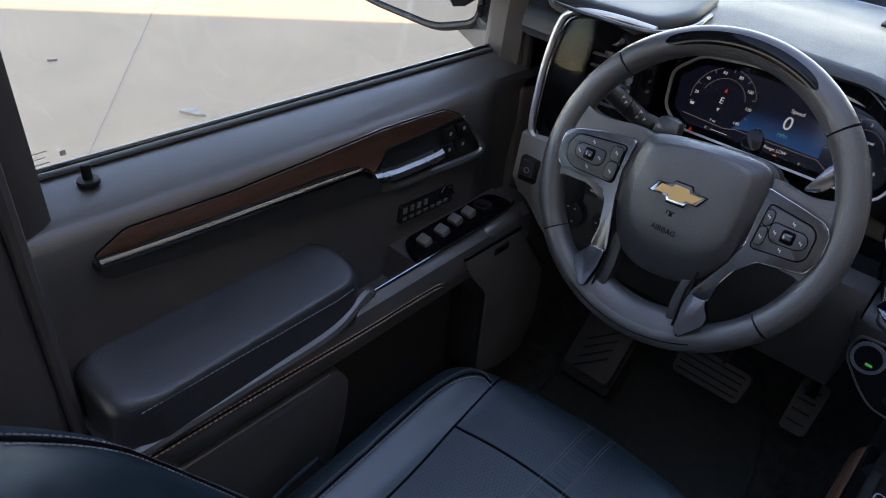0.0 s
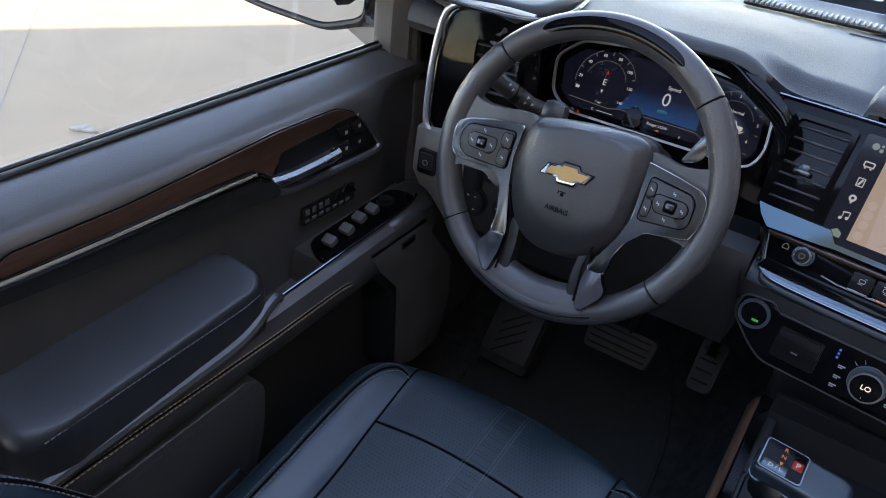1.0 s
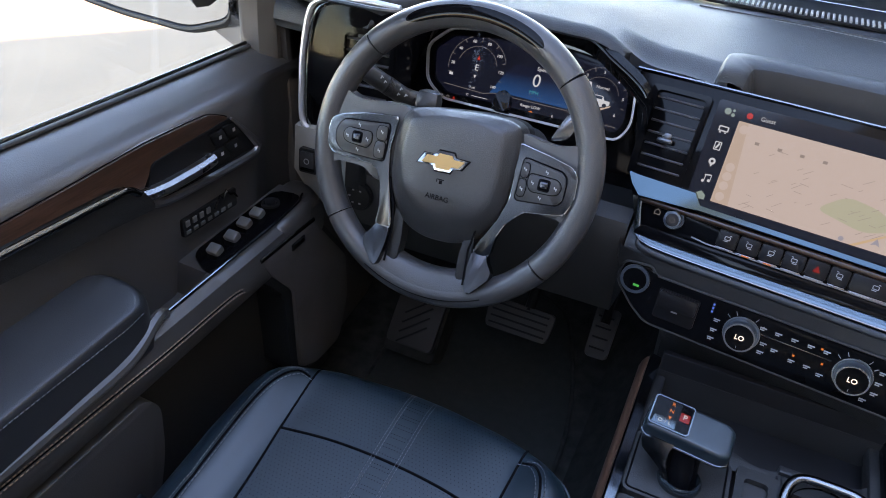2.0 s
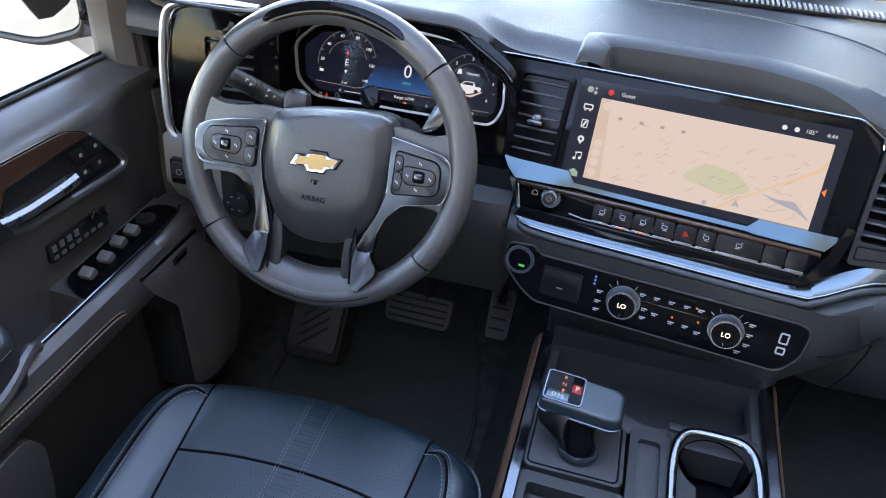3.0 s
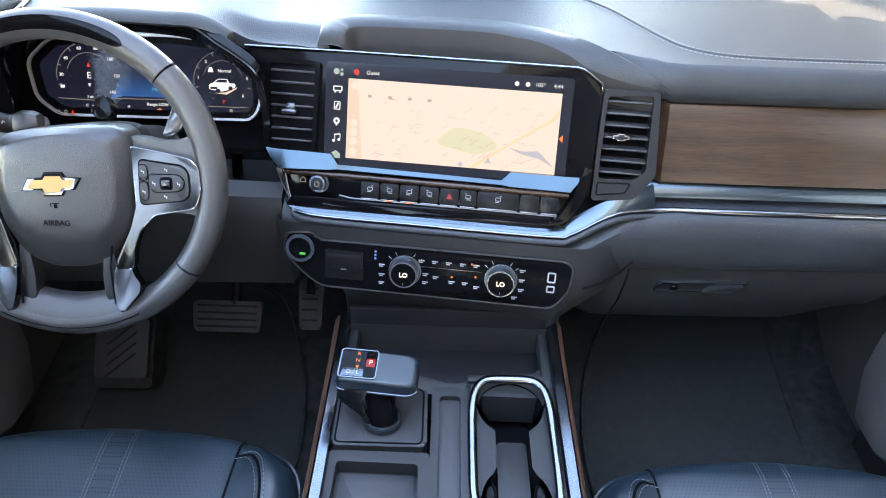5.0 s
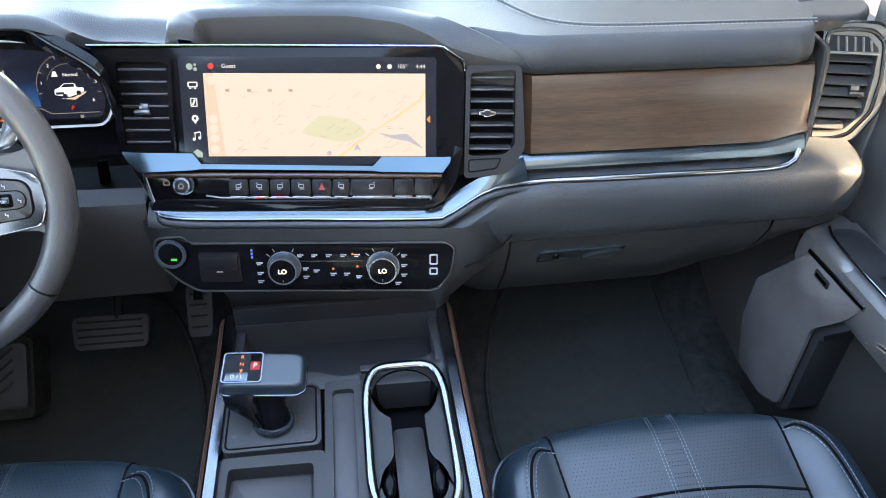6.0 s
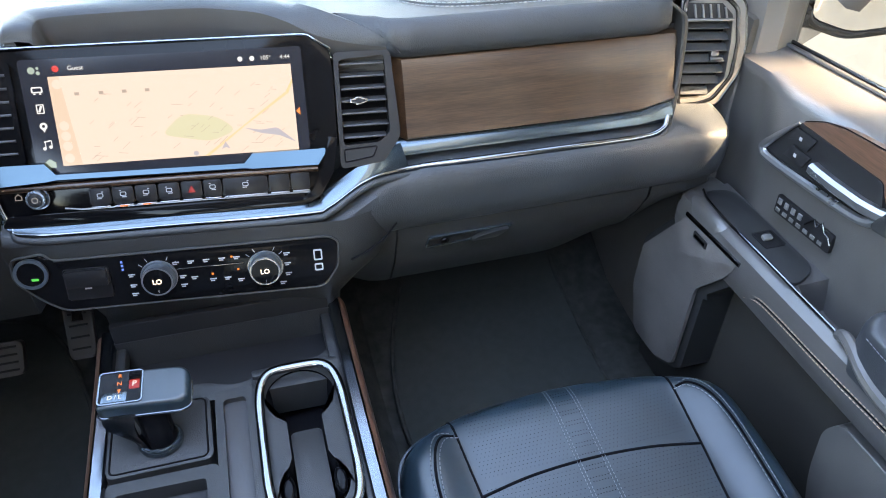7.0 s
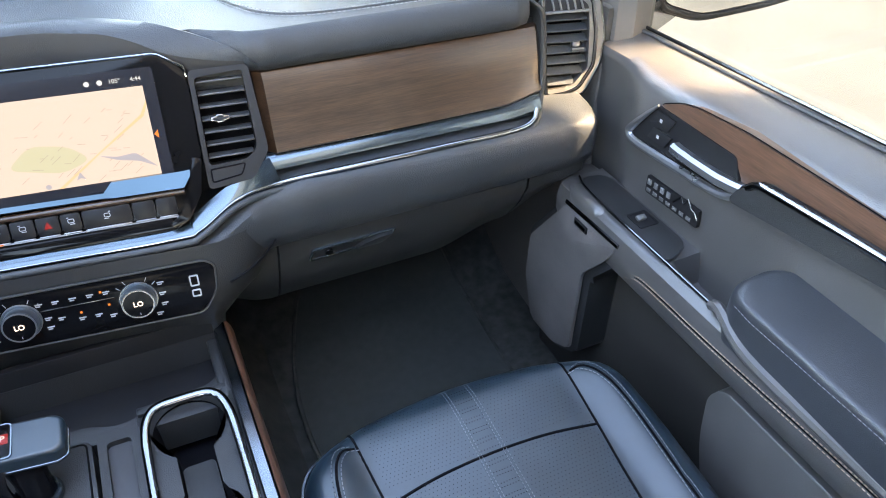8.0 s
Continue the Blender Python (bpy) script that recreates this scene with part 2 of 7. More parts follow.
def grow(pts, d):
    """A closed anticlockwise or clockwise outline moved outwards by d."""
    m = len(pts)
    area = sum(pts[i - 1][0] * pts[i][1] - pts[i][0] * pts[i - 1][1] for i in range(m))
    sgn = 1 if area > 0 else -1
    out = []
    for i in range(m):
        p0, p, p1 = Vector(pts[i - 1][:2]), Vector(pts[i][:2]), Vector(pts[(i + 1) % m][:2])
        t = (p1 - p0).normalized()
        out.append((p.x + sgn * t.y * d, p.y - sgn * t.x * d))
    return out


def spline(pts, n=8, closed=False):
    """A smooth line through the points."""
    P = [Vector(p) for p in pts]
    m = len(P)
    out = []
    for i in range(m if closed else m - 1):
        p0 = P[(i - 1) % m] if closed or i > 0 else P[0] * 2 - P[1]
        p1, p2 = P[i], P[(i + 1) % m]
        p3 = P[(i + 2) % m] if closed or i + 2 < m else P[-1] * 2 - P[-2]
        for k in range(n):
            t = k / n
            out.append(0.5 * (2 * p1 + (p2 - p0) * t + (2 * p0 - 5 * p1 + 4 * p2 - p3) * t * t + (3 * p1 - p0 - 3 * p2 + p3) * t ** 3))
    if not closed:
        out.append(P[-1].copy())
    return out


def tube(path, rx, ry=None, up=(0, 0, 1), seg=10, closed=False, power=2.0, taper=None):
    """A rod along a line, of an oval or squarish section, its rx across and ry along up."""
    ry = rx if ry is None else ry
    bm = bmesh.new()
    P = [Vector(p) for p in path]
    n = len(P)
    rings = []
    for i in range(n):
        t = (P[(i + 1) % n] - P[i - 1]) if closed else (P[min(i + 1, n - 1)] - P[max(i - 1, 0)])
        t.normalize()
        u = Vector(up)
        b = t.cross(u)
        if b.length < 1e-4:
            b = t.cross(Vector((1, 0, 0)))
        b.normalize()
        u = b.cross(t)
        k = taper(i / max(1, n - 1)) if taper else 1.0
        ring = []
        for j in range(seg):
            a = 2 * math.pi * j / seg
            c, s = math.cos(a), math.sin(a)
            c, s = math.copysign(abs(c) ** (2 / power), c), math.copysign(abs(s) ** (2 / power), s)
            ring.append(bm.verts.new(P[i] + b * (rx * k * c) + u * (ry * k * s)))
        rings.append(ring)
    for i in range(n if closed else n - 1):
        r0, r1 = rings[i], rings[(i + 1) % n]
        for j in range(seg):
            bm.faces.new((r0[j], r0[(j + 1) % seg], r1[(j + 1) % seg], r1[j]))
    if not closed:
        bm.faces.new(rings[0])
        bm.faces.new(rings[-1][::-1])
    return bm


def loft(rings, closed=False, caps=True):
    """A skin through rows of points; closed: each row is a ring."""
    bm = bmesh.new()
    R = [[bm.verts.new(p) for p in ring] for ring in rings]
    m = len(rings[0])
    for a, b in zip(R, R[1:]):
        for j in range(m if closed else m - 1):
            bm.faces.new((a[j], a[(j + 1) % m], b[(j + 1) % m], b[j]))
    if closed and caps:
        bm.faces.new(R[0])
        bm.faces.new(R[-1][::-1])
    return bm


def disc(r, depth, M=Matrix(), seg=32, bevel=0.001, top=0.0):
    return prism([(r * math.cos(2 * math.pi * k / seg), r * math.sin(2 * math.pi * k / seg)) for k in range(seg)], depth, M, bevel, top)


def ring_plate(r0, r1, depth, M=Matrix(), seg=40, top=0.0, cx=0.0, cy=0.0):
    c = [(math.cos(2 * math.pi * k / seg), math.sin(2 * math.pi * k / seg)) for k in range(seg)]
    return frame_plate([(cx + r1 * x, cy + r1 * y) for x, y in c], [(cx + r0 * x, cy + r0 * y) for x, y in c], depth, M, top)


def pillow(outline, height, r, skirt, steps=14, M=Matrix()):
    """A cushion: its plan outline, the height of its top at (x, y), the roundness of its edge and the depth of its sides."""
    cx = sum(p[0] for p in outline) / len(outline)
    cy = sum(p[1] for p in outline) / len(outline)
    reach = sum(math.hypot(p[0] - cx, p[1] - cy) for p in outline) / len(outline)
    rows = []
    fr = [1 - (1 - k / steps) for k in range(1, steps + 1)]
    edge = [1 - (r / reach) * (1 - math.sin(radians(90 * k / 6))) for k in range(7)]
    fr = [f * edge[0] for f in fr[:-1]] + edge
    for f in fr:
        row = []
        for x, y in outline:
            px_, py_ = cx + (x - cx) * f, cy + (y - cy) * f
            d = (1 - f) * reach
            drop = 0 if d >= r else r - math.sqrt(max(0, r * r - (r - d) ** 2))
            row.append((px_, py_, height(px_, py_) - drop))
        rows.append(row)
    last = rows[-1]
    rows.append([(x, y, z - skirt) for x, y, z in last])
    bm = loft(rows, True, False)
    bm.verts.ensure_lookup_table()
    n = len(outline)
    first = [bm.verts[j] for j in range(n)]
    c = bm.verts.new((cx, cy, height(cx, cy)))
    for j in range(n):
        bm.faces.new((c, first[(j + 1) % n], first[j]))
    bmesh.ops.transform(bm, matrix=M, verts=bm.verts)
    return bm


def dashes(path, length=0.0045, gap=0.002, width=0.0012, lift=0.0006, normal=(0, 0, 1)):
    """A row of stitches along a line."""
    P = [Vector(p) for p in path]
    bm = bmesh.new()
    nrm = Vector(normal).normalized()
    pos, i, done = 0.0, 0, 0.0
    lens = [(b - a).length for a, b in zip(P, P[1:])]
    total = sum(lens)
    cum = [0.0]
    for l in lens:
        cum.append(cum[-1] + l)
    k = 0
    while pos + length < total:
        mid = pos + length / 2
        while k < len(lens) - 1 and cum[k + 1] < mid:
            k += 1
        t = (P[k + 1] - P[k]).normalized()
        c = P[k] + t * (mid - cum[k]) + nrm * lift
        b = t.cross(nrm).normalized()
        vs = [bm.verts.new(c + t * (sx * length / 2) + b * (sy * width / 2) + nrm * sz) for sx, sy, sz in
              ((-1, -1, -0.0006), (1, -1, -0.0006), (1, 1, -0.0006), (-1, 1, -0.0006), (-0.8, 0, 0.0005), (0.8, 0, 0.0005))]
        for f in ((0, 1, 5, 4), (2, 3, 4, 5), (1, 2, 5), (3, 0, 4)):
            bm.faces.new([vs[q] for q in f])
        pos += length + gap
    return bm


def words(text, size, M, mtl, parent, name="lettering", align="CENTER", depth=0.0003):
    cu = bpy.data.curves.new("txt", "FONT")
    cu.body, cu.size, cu.align_x, cu.align_y, cu.extrude = text, size, align, "CENTER", depth
    tmp = new("txt", cu)
    me = bpy.data.meshes.new_from_object(tmp.evaluated_get(bpy.context.evaluated_depsgraph_get()))
    bpy.data.objects.remove(tmp)
    bm = bmesh.new()
    bm.from_mesh(me)
    bpy.data.meshes.remove(me)
    bmesh.ops.transform(bm, matrix=M, verts=bm.verts)
    return part(name, bm, mtl, parent, smooth=False)


def basis(origin, yaw, tilt):
    """A slanted face: x along it, y up it, z out of it towards the seats."""
    y, t = radians(yaw), radians(tilt)
    xh = Vector((math.cos(y), math.sin(y), 0))
    nh = Vector((math.sin(y) * math.cos(t), -math.cos(y) * math.cos(t), math.sin(t)))
    vh = nh.cross(xh)
    return Matrix(((xh.x, vh.x, nh.x, origin[0]), (xh.y, vh.y, nh.y, origin[1]), (xh.z, vh.z, nh.z, origin[2]), (0, 0, 0, 1)))


def T(x, y, z=0.0, turn=0.0):
    return pose(x, y, z, 0, 0, turn)


def lerp(knots, x):
    """Between knots (x, y) with smooth steps."""
    if x <= knots[0][0]:
        return knots[0][1]
    for (a, p), (b, q) in zip(knots, knots[1:]):
        if x <= b:
            t = (x - a) / (b - a)
            t = t * t * (3 - 2 * t)
            return p + (q - p) * t
    return knots[-1][1]


def step(a, b, x):
    t = min(1, max(0, (x - a) / (b - a)))
    return t * t * (3 - 2 * t)


STACK = basis((0, 0.095, 1.387), -5.8, 24)
CLIMATE = basis((0, 0.005, 1.205), -5.8, 15)
GAUGES = basis((-0.45, 0.205, 1.375), 0, 25)
WHEEL = basis((-0.442, -0.070, 1.388), 1.4, 23)


def fade(m, low, high):
    """A lit field of a display that brightens towards its lower edge."""
    nt = m.node_tree
    tc = nt.nodes.new("ShaderNodeTexCoord")
    sep = nt.nodes.new("ShaderNodeSeparateXYZ")
    nt.links.new(tc.outputs["Generated"], sep.inputs[0])
    ramp = nt.nodes.new("ShaderNodeValToRGB")
    ramp.color_ramp.elements[0].color, ramp.color_ramp.elements[1].color = (*low, 1), (*high, 1)
    ramp.color_ramp.elements[0].position, ramp.color_ramp.elements[1].position = 0.02, 0.75
    nt.links.new(sep.outputs[2], ramp.inputs[0])
    nt.links.new(ramp.outputs[0], nt.nodes["Principled BSDF"].inputs["Emission Color"])


fade(SCREEN_BLUE, (0.02, 0.16, 0.55), (0.010, 0.016, 0.06))


# ---- outside and shell ----
def sheet(name, pts, z, mtl, thick=0.004):
    return part(name, prism(pts, thick, Matrix.Translation((0, 0, z)), 0), mtl, smooth=False)


tagged(sheet("ground", [(-1500, -1500), (1500, -1500), (1500, 1500), (-1500, 1500)], 0.0, CONCRETE), "dusty beige concrete parking ground", "ground", kind="structure")
# unseen blocks added behind and beside the truck for shade, slit between for sun
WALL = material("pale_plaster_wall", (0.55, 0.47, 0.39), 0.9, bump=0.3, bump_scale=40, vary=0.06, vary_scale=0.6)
# side block kept darker so that it throws back little light
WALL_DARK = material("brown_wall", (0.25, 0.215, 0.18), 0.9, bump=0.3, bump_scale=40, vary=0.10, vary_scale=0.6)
BH = 10.0
tagged(part("shade_block", prism([(3.286, -3.633), (-1.51, -8.91), (0.19, -11.43), (4.99, -6.15)], BH, Matrix.Translation((0, 0, BH)), 0), WALL, smooth=False), "unseen plain plastered block added behind the truck to shade it", "building", kind="structure")
tagged(part("shade_block", prism([(3.49, -3.75), (14.0, -8.0), (14.0, 24.0), (6.50, 24.0), (6.50, -3.0)], 14.0, Matrix.Translation((0, 0, 14.0)), 0), WALL_DARK, smooth=False), "unseen plain plastered block added beside the truck to cut light from the right", "building", kind="structure")


def strip_between(a, b, w, z):
    d = (Vector(b) - Vector(a)).normalized()
    n = Vector((-d.y, d.x)) * w / 2
    a, b = Vector(a), Vector(b)
    return prism([tuple(a - n), tuple(b - n), tuple(b + n), tuple(a + n)], 0.003, Matrix.Translation((0, 0, z)), 0)


JOINT = material("dark_joint_filler", (0.24, 0.20, 0.16), 0.9, vary=0.3, vary_scale=30)
tagged(part("pavement_joint", strip_between((-5.40, 1.93), (-1.5, -1.10), 0.004, 0.003), JOINT, smooth=False), "thin dark joint in the concrete", "joint", kind="structure")
rs = random.Random(5)
for (gx, gy, gs, turn) in ((-3.53, 1.04, 0.085, 20), (-4.65, 0.79, 0.03, 60)):
    pts = [(gs * 1.1, -0.1 * gs), (gs * 0.3, 0.25 * gs), (-0.1 * gs, 0.5 * gs), (-0.6 * gs, 0.15 * gs), (-1.0 * gs, -0.35 * gs), (0, -0.35 * gs)]
    bm = prism(soften(pts, 0.3 * gs, 3), 0.012, Matrix.Translation((gx, gy, 0.014)) @ T(0, 0, 0, turn), 0.003)
    tagged(part("debris", bm, JOINT), "small dark scrap lying on the concrete", "debris")

# carpeted floor with its rise to the front wall, and the shell that closes the cab
rows = []
for x in np.linspace(-0.80, 0.80, 41):
    hump = 0.20 * (1 - step(0.10, 0.24, abs(x)))
    rows.append([(x, y, z + hump) for y, z in ((-2.0, 0.72), (-1.0, 0.72), (-0.2, 0.72), (0.20, 0.725), (0.34, 0.745), (0.44, 0.80), (0.56, 0.93), (0.66, 1.05), (0.70, 1.47))])
tagged(part("floor", loft(rows), CARPET), "black carpeted cab floor rising to the front wall", "floor", kind="structure")
# unseen roof, opened above the front seats wider than a sunroof for sky light
roof_z = lambda x: 1.985 - 0.006 * (x / 0.4) ** 2 - 0.03 * step(0.55, 0.80, abs(x))
slab = []
for x0, x1, y0, y1 in ((-0.80, -0.62, -2.0, -0.02), (0.62, 0.80, -2.0, -0.02), (-0.62, 0.62, -2.0, -0.95), (-0.62, 0.62, -0.08, -0.02)):
    bm = loft([[(x, y, roof_z(x)) for x in np.linspace(x0, x1, 9)] for y in (y0, y1)])
    bmesh.ops.solidify(bm, geom=bm.faces[:], thickness=0.04)
    slab.append(bm)
tagged(part("ceiling", join(*slab), HEADLINER), "unseen light grey cloth headliner, opened overhead to let in sky light", "ceiling", kind="structure")
tagged(part("wall_rear", join(rbox(0, -2.03, 0.95, 1.72, 0.06, 0.50, 0.01), rbox(0, -2.03, 1.93, 1.72, 0.06, 0.12, 0.01)), TRIM_GREY), "grey trimmed rear cab wall", "wall", kind="structure")
for s in (-1, 1):
    tagged(part("wall_side", side(join(rbox(0.86, -1.53, 0.90, 0.10, 0.94, 0.40, 0.02), rbox(0.84, -1.05, 1.91, 0.06, 1.95, 0.08, 0.02), rbox(0.84, -1.97, 1.62, 0.06, 0.10, 0.6, 0.02)), s), TRIM_GREY),
           "dark trimmed side of the cab behind the front door", "wall", kind="structure")
    pil = loft([[(x, y + dy, z) for x, y in ((0.80, -0.640), (0.775, -0.665), (0.775, -0.88), (0.80, -0.92), (0.88, -0.92), (0.88, -0.640))] for z, dy in ((0.72, 0.0), (1.2, 0.0), (1.42, 0.0), (1.65, 0.0), (1.92, -0.03))], True)
    wf = loft([[(x, y + dy, z) for x, y in ((0.845, -0.602), (0.800, -0.612), (0.792, -0.632), (0.80, -0.665), (0.87, -0.665), (0.87, -0.602))] for z, dy in ((1.408, -0.008), (1.414, 0.0), (1.50, 0.0), (1.65, 0.0), (1.92, -0.02))], True)
    tagged(part("window_frame_post", side(wf, s), DARK_TRIM), "black rear post of the door's window frame", "window frame", kind="structure")
    tagged(part("weatherstrip", side(tube([(0.779, -0.650, z) for z in np.linspace(0.80, 1.85, 12)], 0.008, seg=8), s), DARK_TRIM), "dark rubber door seal", "seal", kind="structure")
    tagged(part("wall_kick", side(join(rbox(0.825, 0.42, 1.07, 0.05, 0.62, 0.72, 0.01), rbox(0.83, 0.42, 1.38, 0.06, 0.62, 0.10, 0.01)), s), PILLAR), "brown-grey kick panel beside the footwell", "wall", kind="structure")
    tagged(part("pillar_centre", side(pil, s), DARK_TRIM), "dark trimmed centre pillar beside the front seat", "pillar", kind="structure")
    ap = loft([[(x + dx, y + dy, z) for x, y in ((0.835, 0.085), (0.812, 0.10), (0.806, 0.15), (0.815, 0.20), (0.86, 0.22), (0.875, 0.09))] for z, dx, dy in ((1.36, 0.0, 0.0), (1.43, 0.0, 0.004), (1.52, -0.01, 0.0), (1.80, -0.07, -0.20), (1.93, -0.10, -0.32))], True)
    # unseen rail, added to block the sun from the end vent
    tagged(part("sun_block_rail", side(tube(spline([(0.848, 0.030, 1.52), (0.815, -0.075, 1.66), (0.79, -0.17, 1.78), (0.77, -0.30, 1.90)], 5), 0.030, 0.062, up=(0, -0.8, -0.6), seg=12), s), DARK_TRIM), "unseen black sloping rail added to keep the sun off the dashboard end", "window frame", kind="structure")
    tagged(part("pillar_front", side(ap, s), PILLAR), "brown-grey trimmed windscreen pillar", "pillar", kind="structure")
    g = part("window_front_door", side(prism([(-0.70, 1.38), (0.16, 1.36), (0.10, 1.50), (-0.30, 1.91), (-0.74, 1.92)], 0.004, Matrix(((0, 0, -1, 0.866), (1, 0, 0, 0), (0, 1, 0, 0), (0, 0, 0, 1))), 0), s), GLASS, smooth=False)
    g.visible_shadow = False
    tagged(g, "clear side window raised in the door", "window", kind="structure")
ws = part("windscreen", prism([(-0.80, 0.0), (0.80, 0.0), (0.70, 0.76), (-0.70, 0.76)], 0.005, Matrix(((1, 0, 0, 0), (0, -0.80, 0.6, 0.66), (0, 0.6, 0.80, 1.46), (0, 0, 0, 1))), 0), GLASS, smooth=False)
ws.visible_shadow = False
tagged(ws, "clear raked windscreen", "window", kind="structure")
tagged(part("bonnet", rbox(0, 1.45, 1.30, 1.70, 1.45, 0.10, 0.04), BODY_PAINT), "dark painted bonnet ahead of the windscreen", "bonnet", kind="structure")


# ---- dashboard ----
dash = thing("dashboard", (0, 0.2, 1.2), "black soft-skinned dashboard with wood and chrome trim", "dashboard")
FRONT = [(-0.80, 0.10), (-0.64, 0.09), (-0.575, 0.180), (-0.46, 0.185), (-0.36, 0.178), (-0.29, 0.168), (-0.24, 0.162), (-0.17, 0.150), (0.0, 0.133), (0.13, 0.120), (0.155, 0.155), (0.20, 0.138), (0.24, 0.119), (0.262, 0.106), (0.285, 0.102), (0.625, 0.100), (0.648, 0.108), (0.668, 0.140), (0.680, 0.21), (0.80, 0.24)]


def dash_top(x, y):
    z = 1.478 - 0.02 * step(0.35, 0.65, y)
    z += 0.020 * step(-0.66, -0.58, x) * (1 - step(-0.36, -0.25, x)) * (1 - step(0.25, 0.50, y))
    # falls to the trim strip between the gauge hood and the storage bin
    yf = lerp(FRONT, x)
    z -= 0.013 * step(-0.33, -0.27, x) * (1 - step(-0.182, -0.172, x)) * (1 - step(yf, yf + 0.05, y))
    # hollow under the storage bin behind the display
    outer = lerp([(-0.18, 0.20), (-0.165, 0.210), (0.05, 0.202), (0.095, 0.186), (0.135, 0.163), (0.168, 0.138), (0.20, 0.110)], x)
    z -= 0.07 * step(-0.168, -0.160, x) * (1 - step(outer - 0.006, outer, y)) * (1 - step(0.156, 0.164, x))
    return z


rows = []
for x in np.linspace(-0.80, 0.80, 321):
    yf = lerp(FRONT, x)
    row = []
    edge = dash_top(x, yf)
    lowz = -0.02 if x < -0.24 else 0.0
    for dy, dz in ((0.05, -0.052), (0.008, -0.050), (-0.012, -0.040), (-0.018, -0.028), (-0.015, -0.014), (-0.008, -0.004)):
        row.append((x, yf + max(dy, 0.0 if -0.30 < x < 0.20 else -1), edge + dz * (0.4 if -0.64 < x < -0.24 else 1.0 + 0.12 * step(0.22, 0.28, x))))
    for k in range(100):
        y = yf + (0.66 - yf) * (k / 99) ** 1.5
        row.append((x, y, dash_top(x, y)))
    rows.append(row)
top_pad = part("top_pad", loft(rows), PAD, dash, "black soft-touch dashboard top with a stitched seam")


bin_o = spline([(-0.181, 0.1495, 1.467), (-0.180, 0.156, 1.482), (-0.179, 0.190, 1.487), (-0.168, 0.212, 1.487), (-0.10, 0.217, 1.487), (0.04, 0.210, 1.487), (0.095, 0.193, 1.487), (0.135, 0.170, 1.487), (0.168, 0.147, 1.486), (0.202, 0.124, 1.479), (0.236, 0.104, 1.466), (0.259, 0.089, 1.451)], 8)
bin_i = spline([(-0.149, 0.1470, 1.466), (-0.147, 0.153, 1.480), (-0.145, 0.164, 1.484), (-0.136, 0.180, 1.484), (-0.08, 0.183, 1.484), (0.03, 0.176, 1.484), (0.075, 0.160, 1.484), (0.108, 0.142, 1.484), (0.138, 0.125, 1.477), (0.168, 0.113, 1.463), (0.210, 0.103, 1.452), (0.254, 0.093, 1.447)], 8)
bin_b = spline([(-0.130, 0.1445, 0), (-0.128, 0.148, 0), (-0.126, 0.150, 0), (-0.118, 0.166, 0), (-0.07, 0.169, 0), (0.03, 0.163, 0), (0.068, 0.150, 0), (0.096, 0.136, 0), (0.125, 0.122, 0), (0.160, 0.113, 0), (0.205, 0.106, 0), (0.250, 0.096, 0)], 8)
rows, walls = [], []
for o, q, r in zip(bin_o, bin_i, bin_b):
    out = (o - q).normalized() * (0.016 if o.x > 0.1 else 0.003)
    rows.append([(p.x, p.y, z) for p, z in ((o + out, o.z - 0.010), (o, o.z), (o.lerp(q, 0.10), o.lerp(q, 0.10).z + 0.003), (o.lerp(q, 0.5), o.lerp(q, 0.5).z + 0.0045), (o.lerp(q, 0.9), o.lerp(q, 0.9).z + 0.003), (q, q.z))])
    walls.append([(p.x, p.y, z) for p, z in ((q, q.z), (q.lerp(r, 0.15), q.z - 0.004), (q.lerp(r, 0.4), q.z - 0.024), (r, 1.415))])
bin_ = part("storage_bin", loft(rows), PAD, dash, "open storage bin behind the display")
part("bin_wall", loft(walls), BIN, bin_)
part("bin_floor", prism([(p.x, p.y + 0.002) for p in bin_b], 0.004, Matrix.Translation((0, 0, 1.418)), 0), DARK, bin_)


def on_dash(pts, lift=0.001, n=10):
    return [Vector((p.x, p.y, dash_top(p.x, p.y) + lift)) for p in spline([(x, y, 0) for x, y in pts], n)]


seam_line = [(0.665, 0.124), (0.52, 0.126), (0.40, 0.128), (0.335, 0.137), (0.295, 0.160), (0.272, 0.195), (0.250, 0.240), (0.218, 0.305), (0.175, 0.355), (0.114, 0.392), (0.03, 0.422), (-0.10, 0.438), (-0.25, 0.44)]
part("piping", tube(on_dash(seam_line, 0.0), 0.0024, seg=6), PAD, top_pad)
part("stitching", dashes(on_dash([(x + 0.003, y + 0.006) for x, y in seam_line], 0.0)), STITCH, top_pad, "pale grey stitching", kind="stuff")
part("stitching", dashes(on_dash([(x - 0.003, y - 0.006) for x, y in seam_line], 0.0)), STITCH, top_pad, "pale grey stitching", kind="stuff")
# demister grille along the windscreen
gr = part("demister_grille", prism(rounded(-0.42, 0.478, 0.42, 0.512, 0.008), 0.004, Matrix.Translation((0, 0, 1.4765)), 0.001), DARK, dash, "dark slotted demister grille")
slat_bm = rbox(0, 0, 0, 0.0036, 0.026, 0.004, 0.001)
slat = part("slat", slat_bm, GRILLE_LIT, gr)
for k in range(102):
    o = slat if k == 0 else new("slat", slat.data)
    o.parent = gr
    o.location = (-0.408 + 0.008 * k, 0.495, 1.478)

# passenger side: wood panel, chrome line, lower pad, glove box
def face_rows(x0, x1, prof, n=40):
    return loft([[(x, y, z) for y, z in prof(x)] for x in np.linspace(x0, x1, n)])


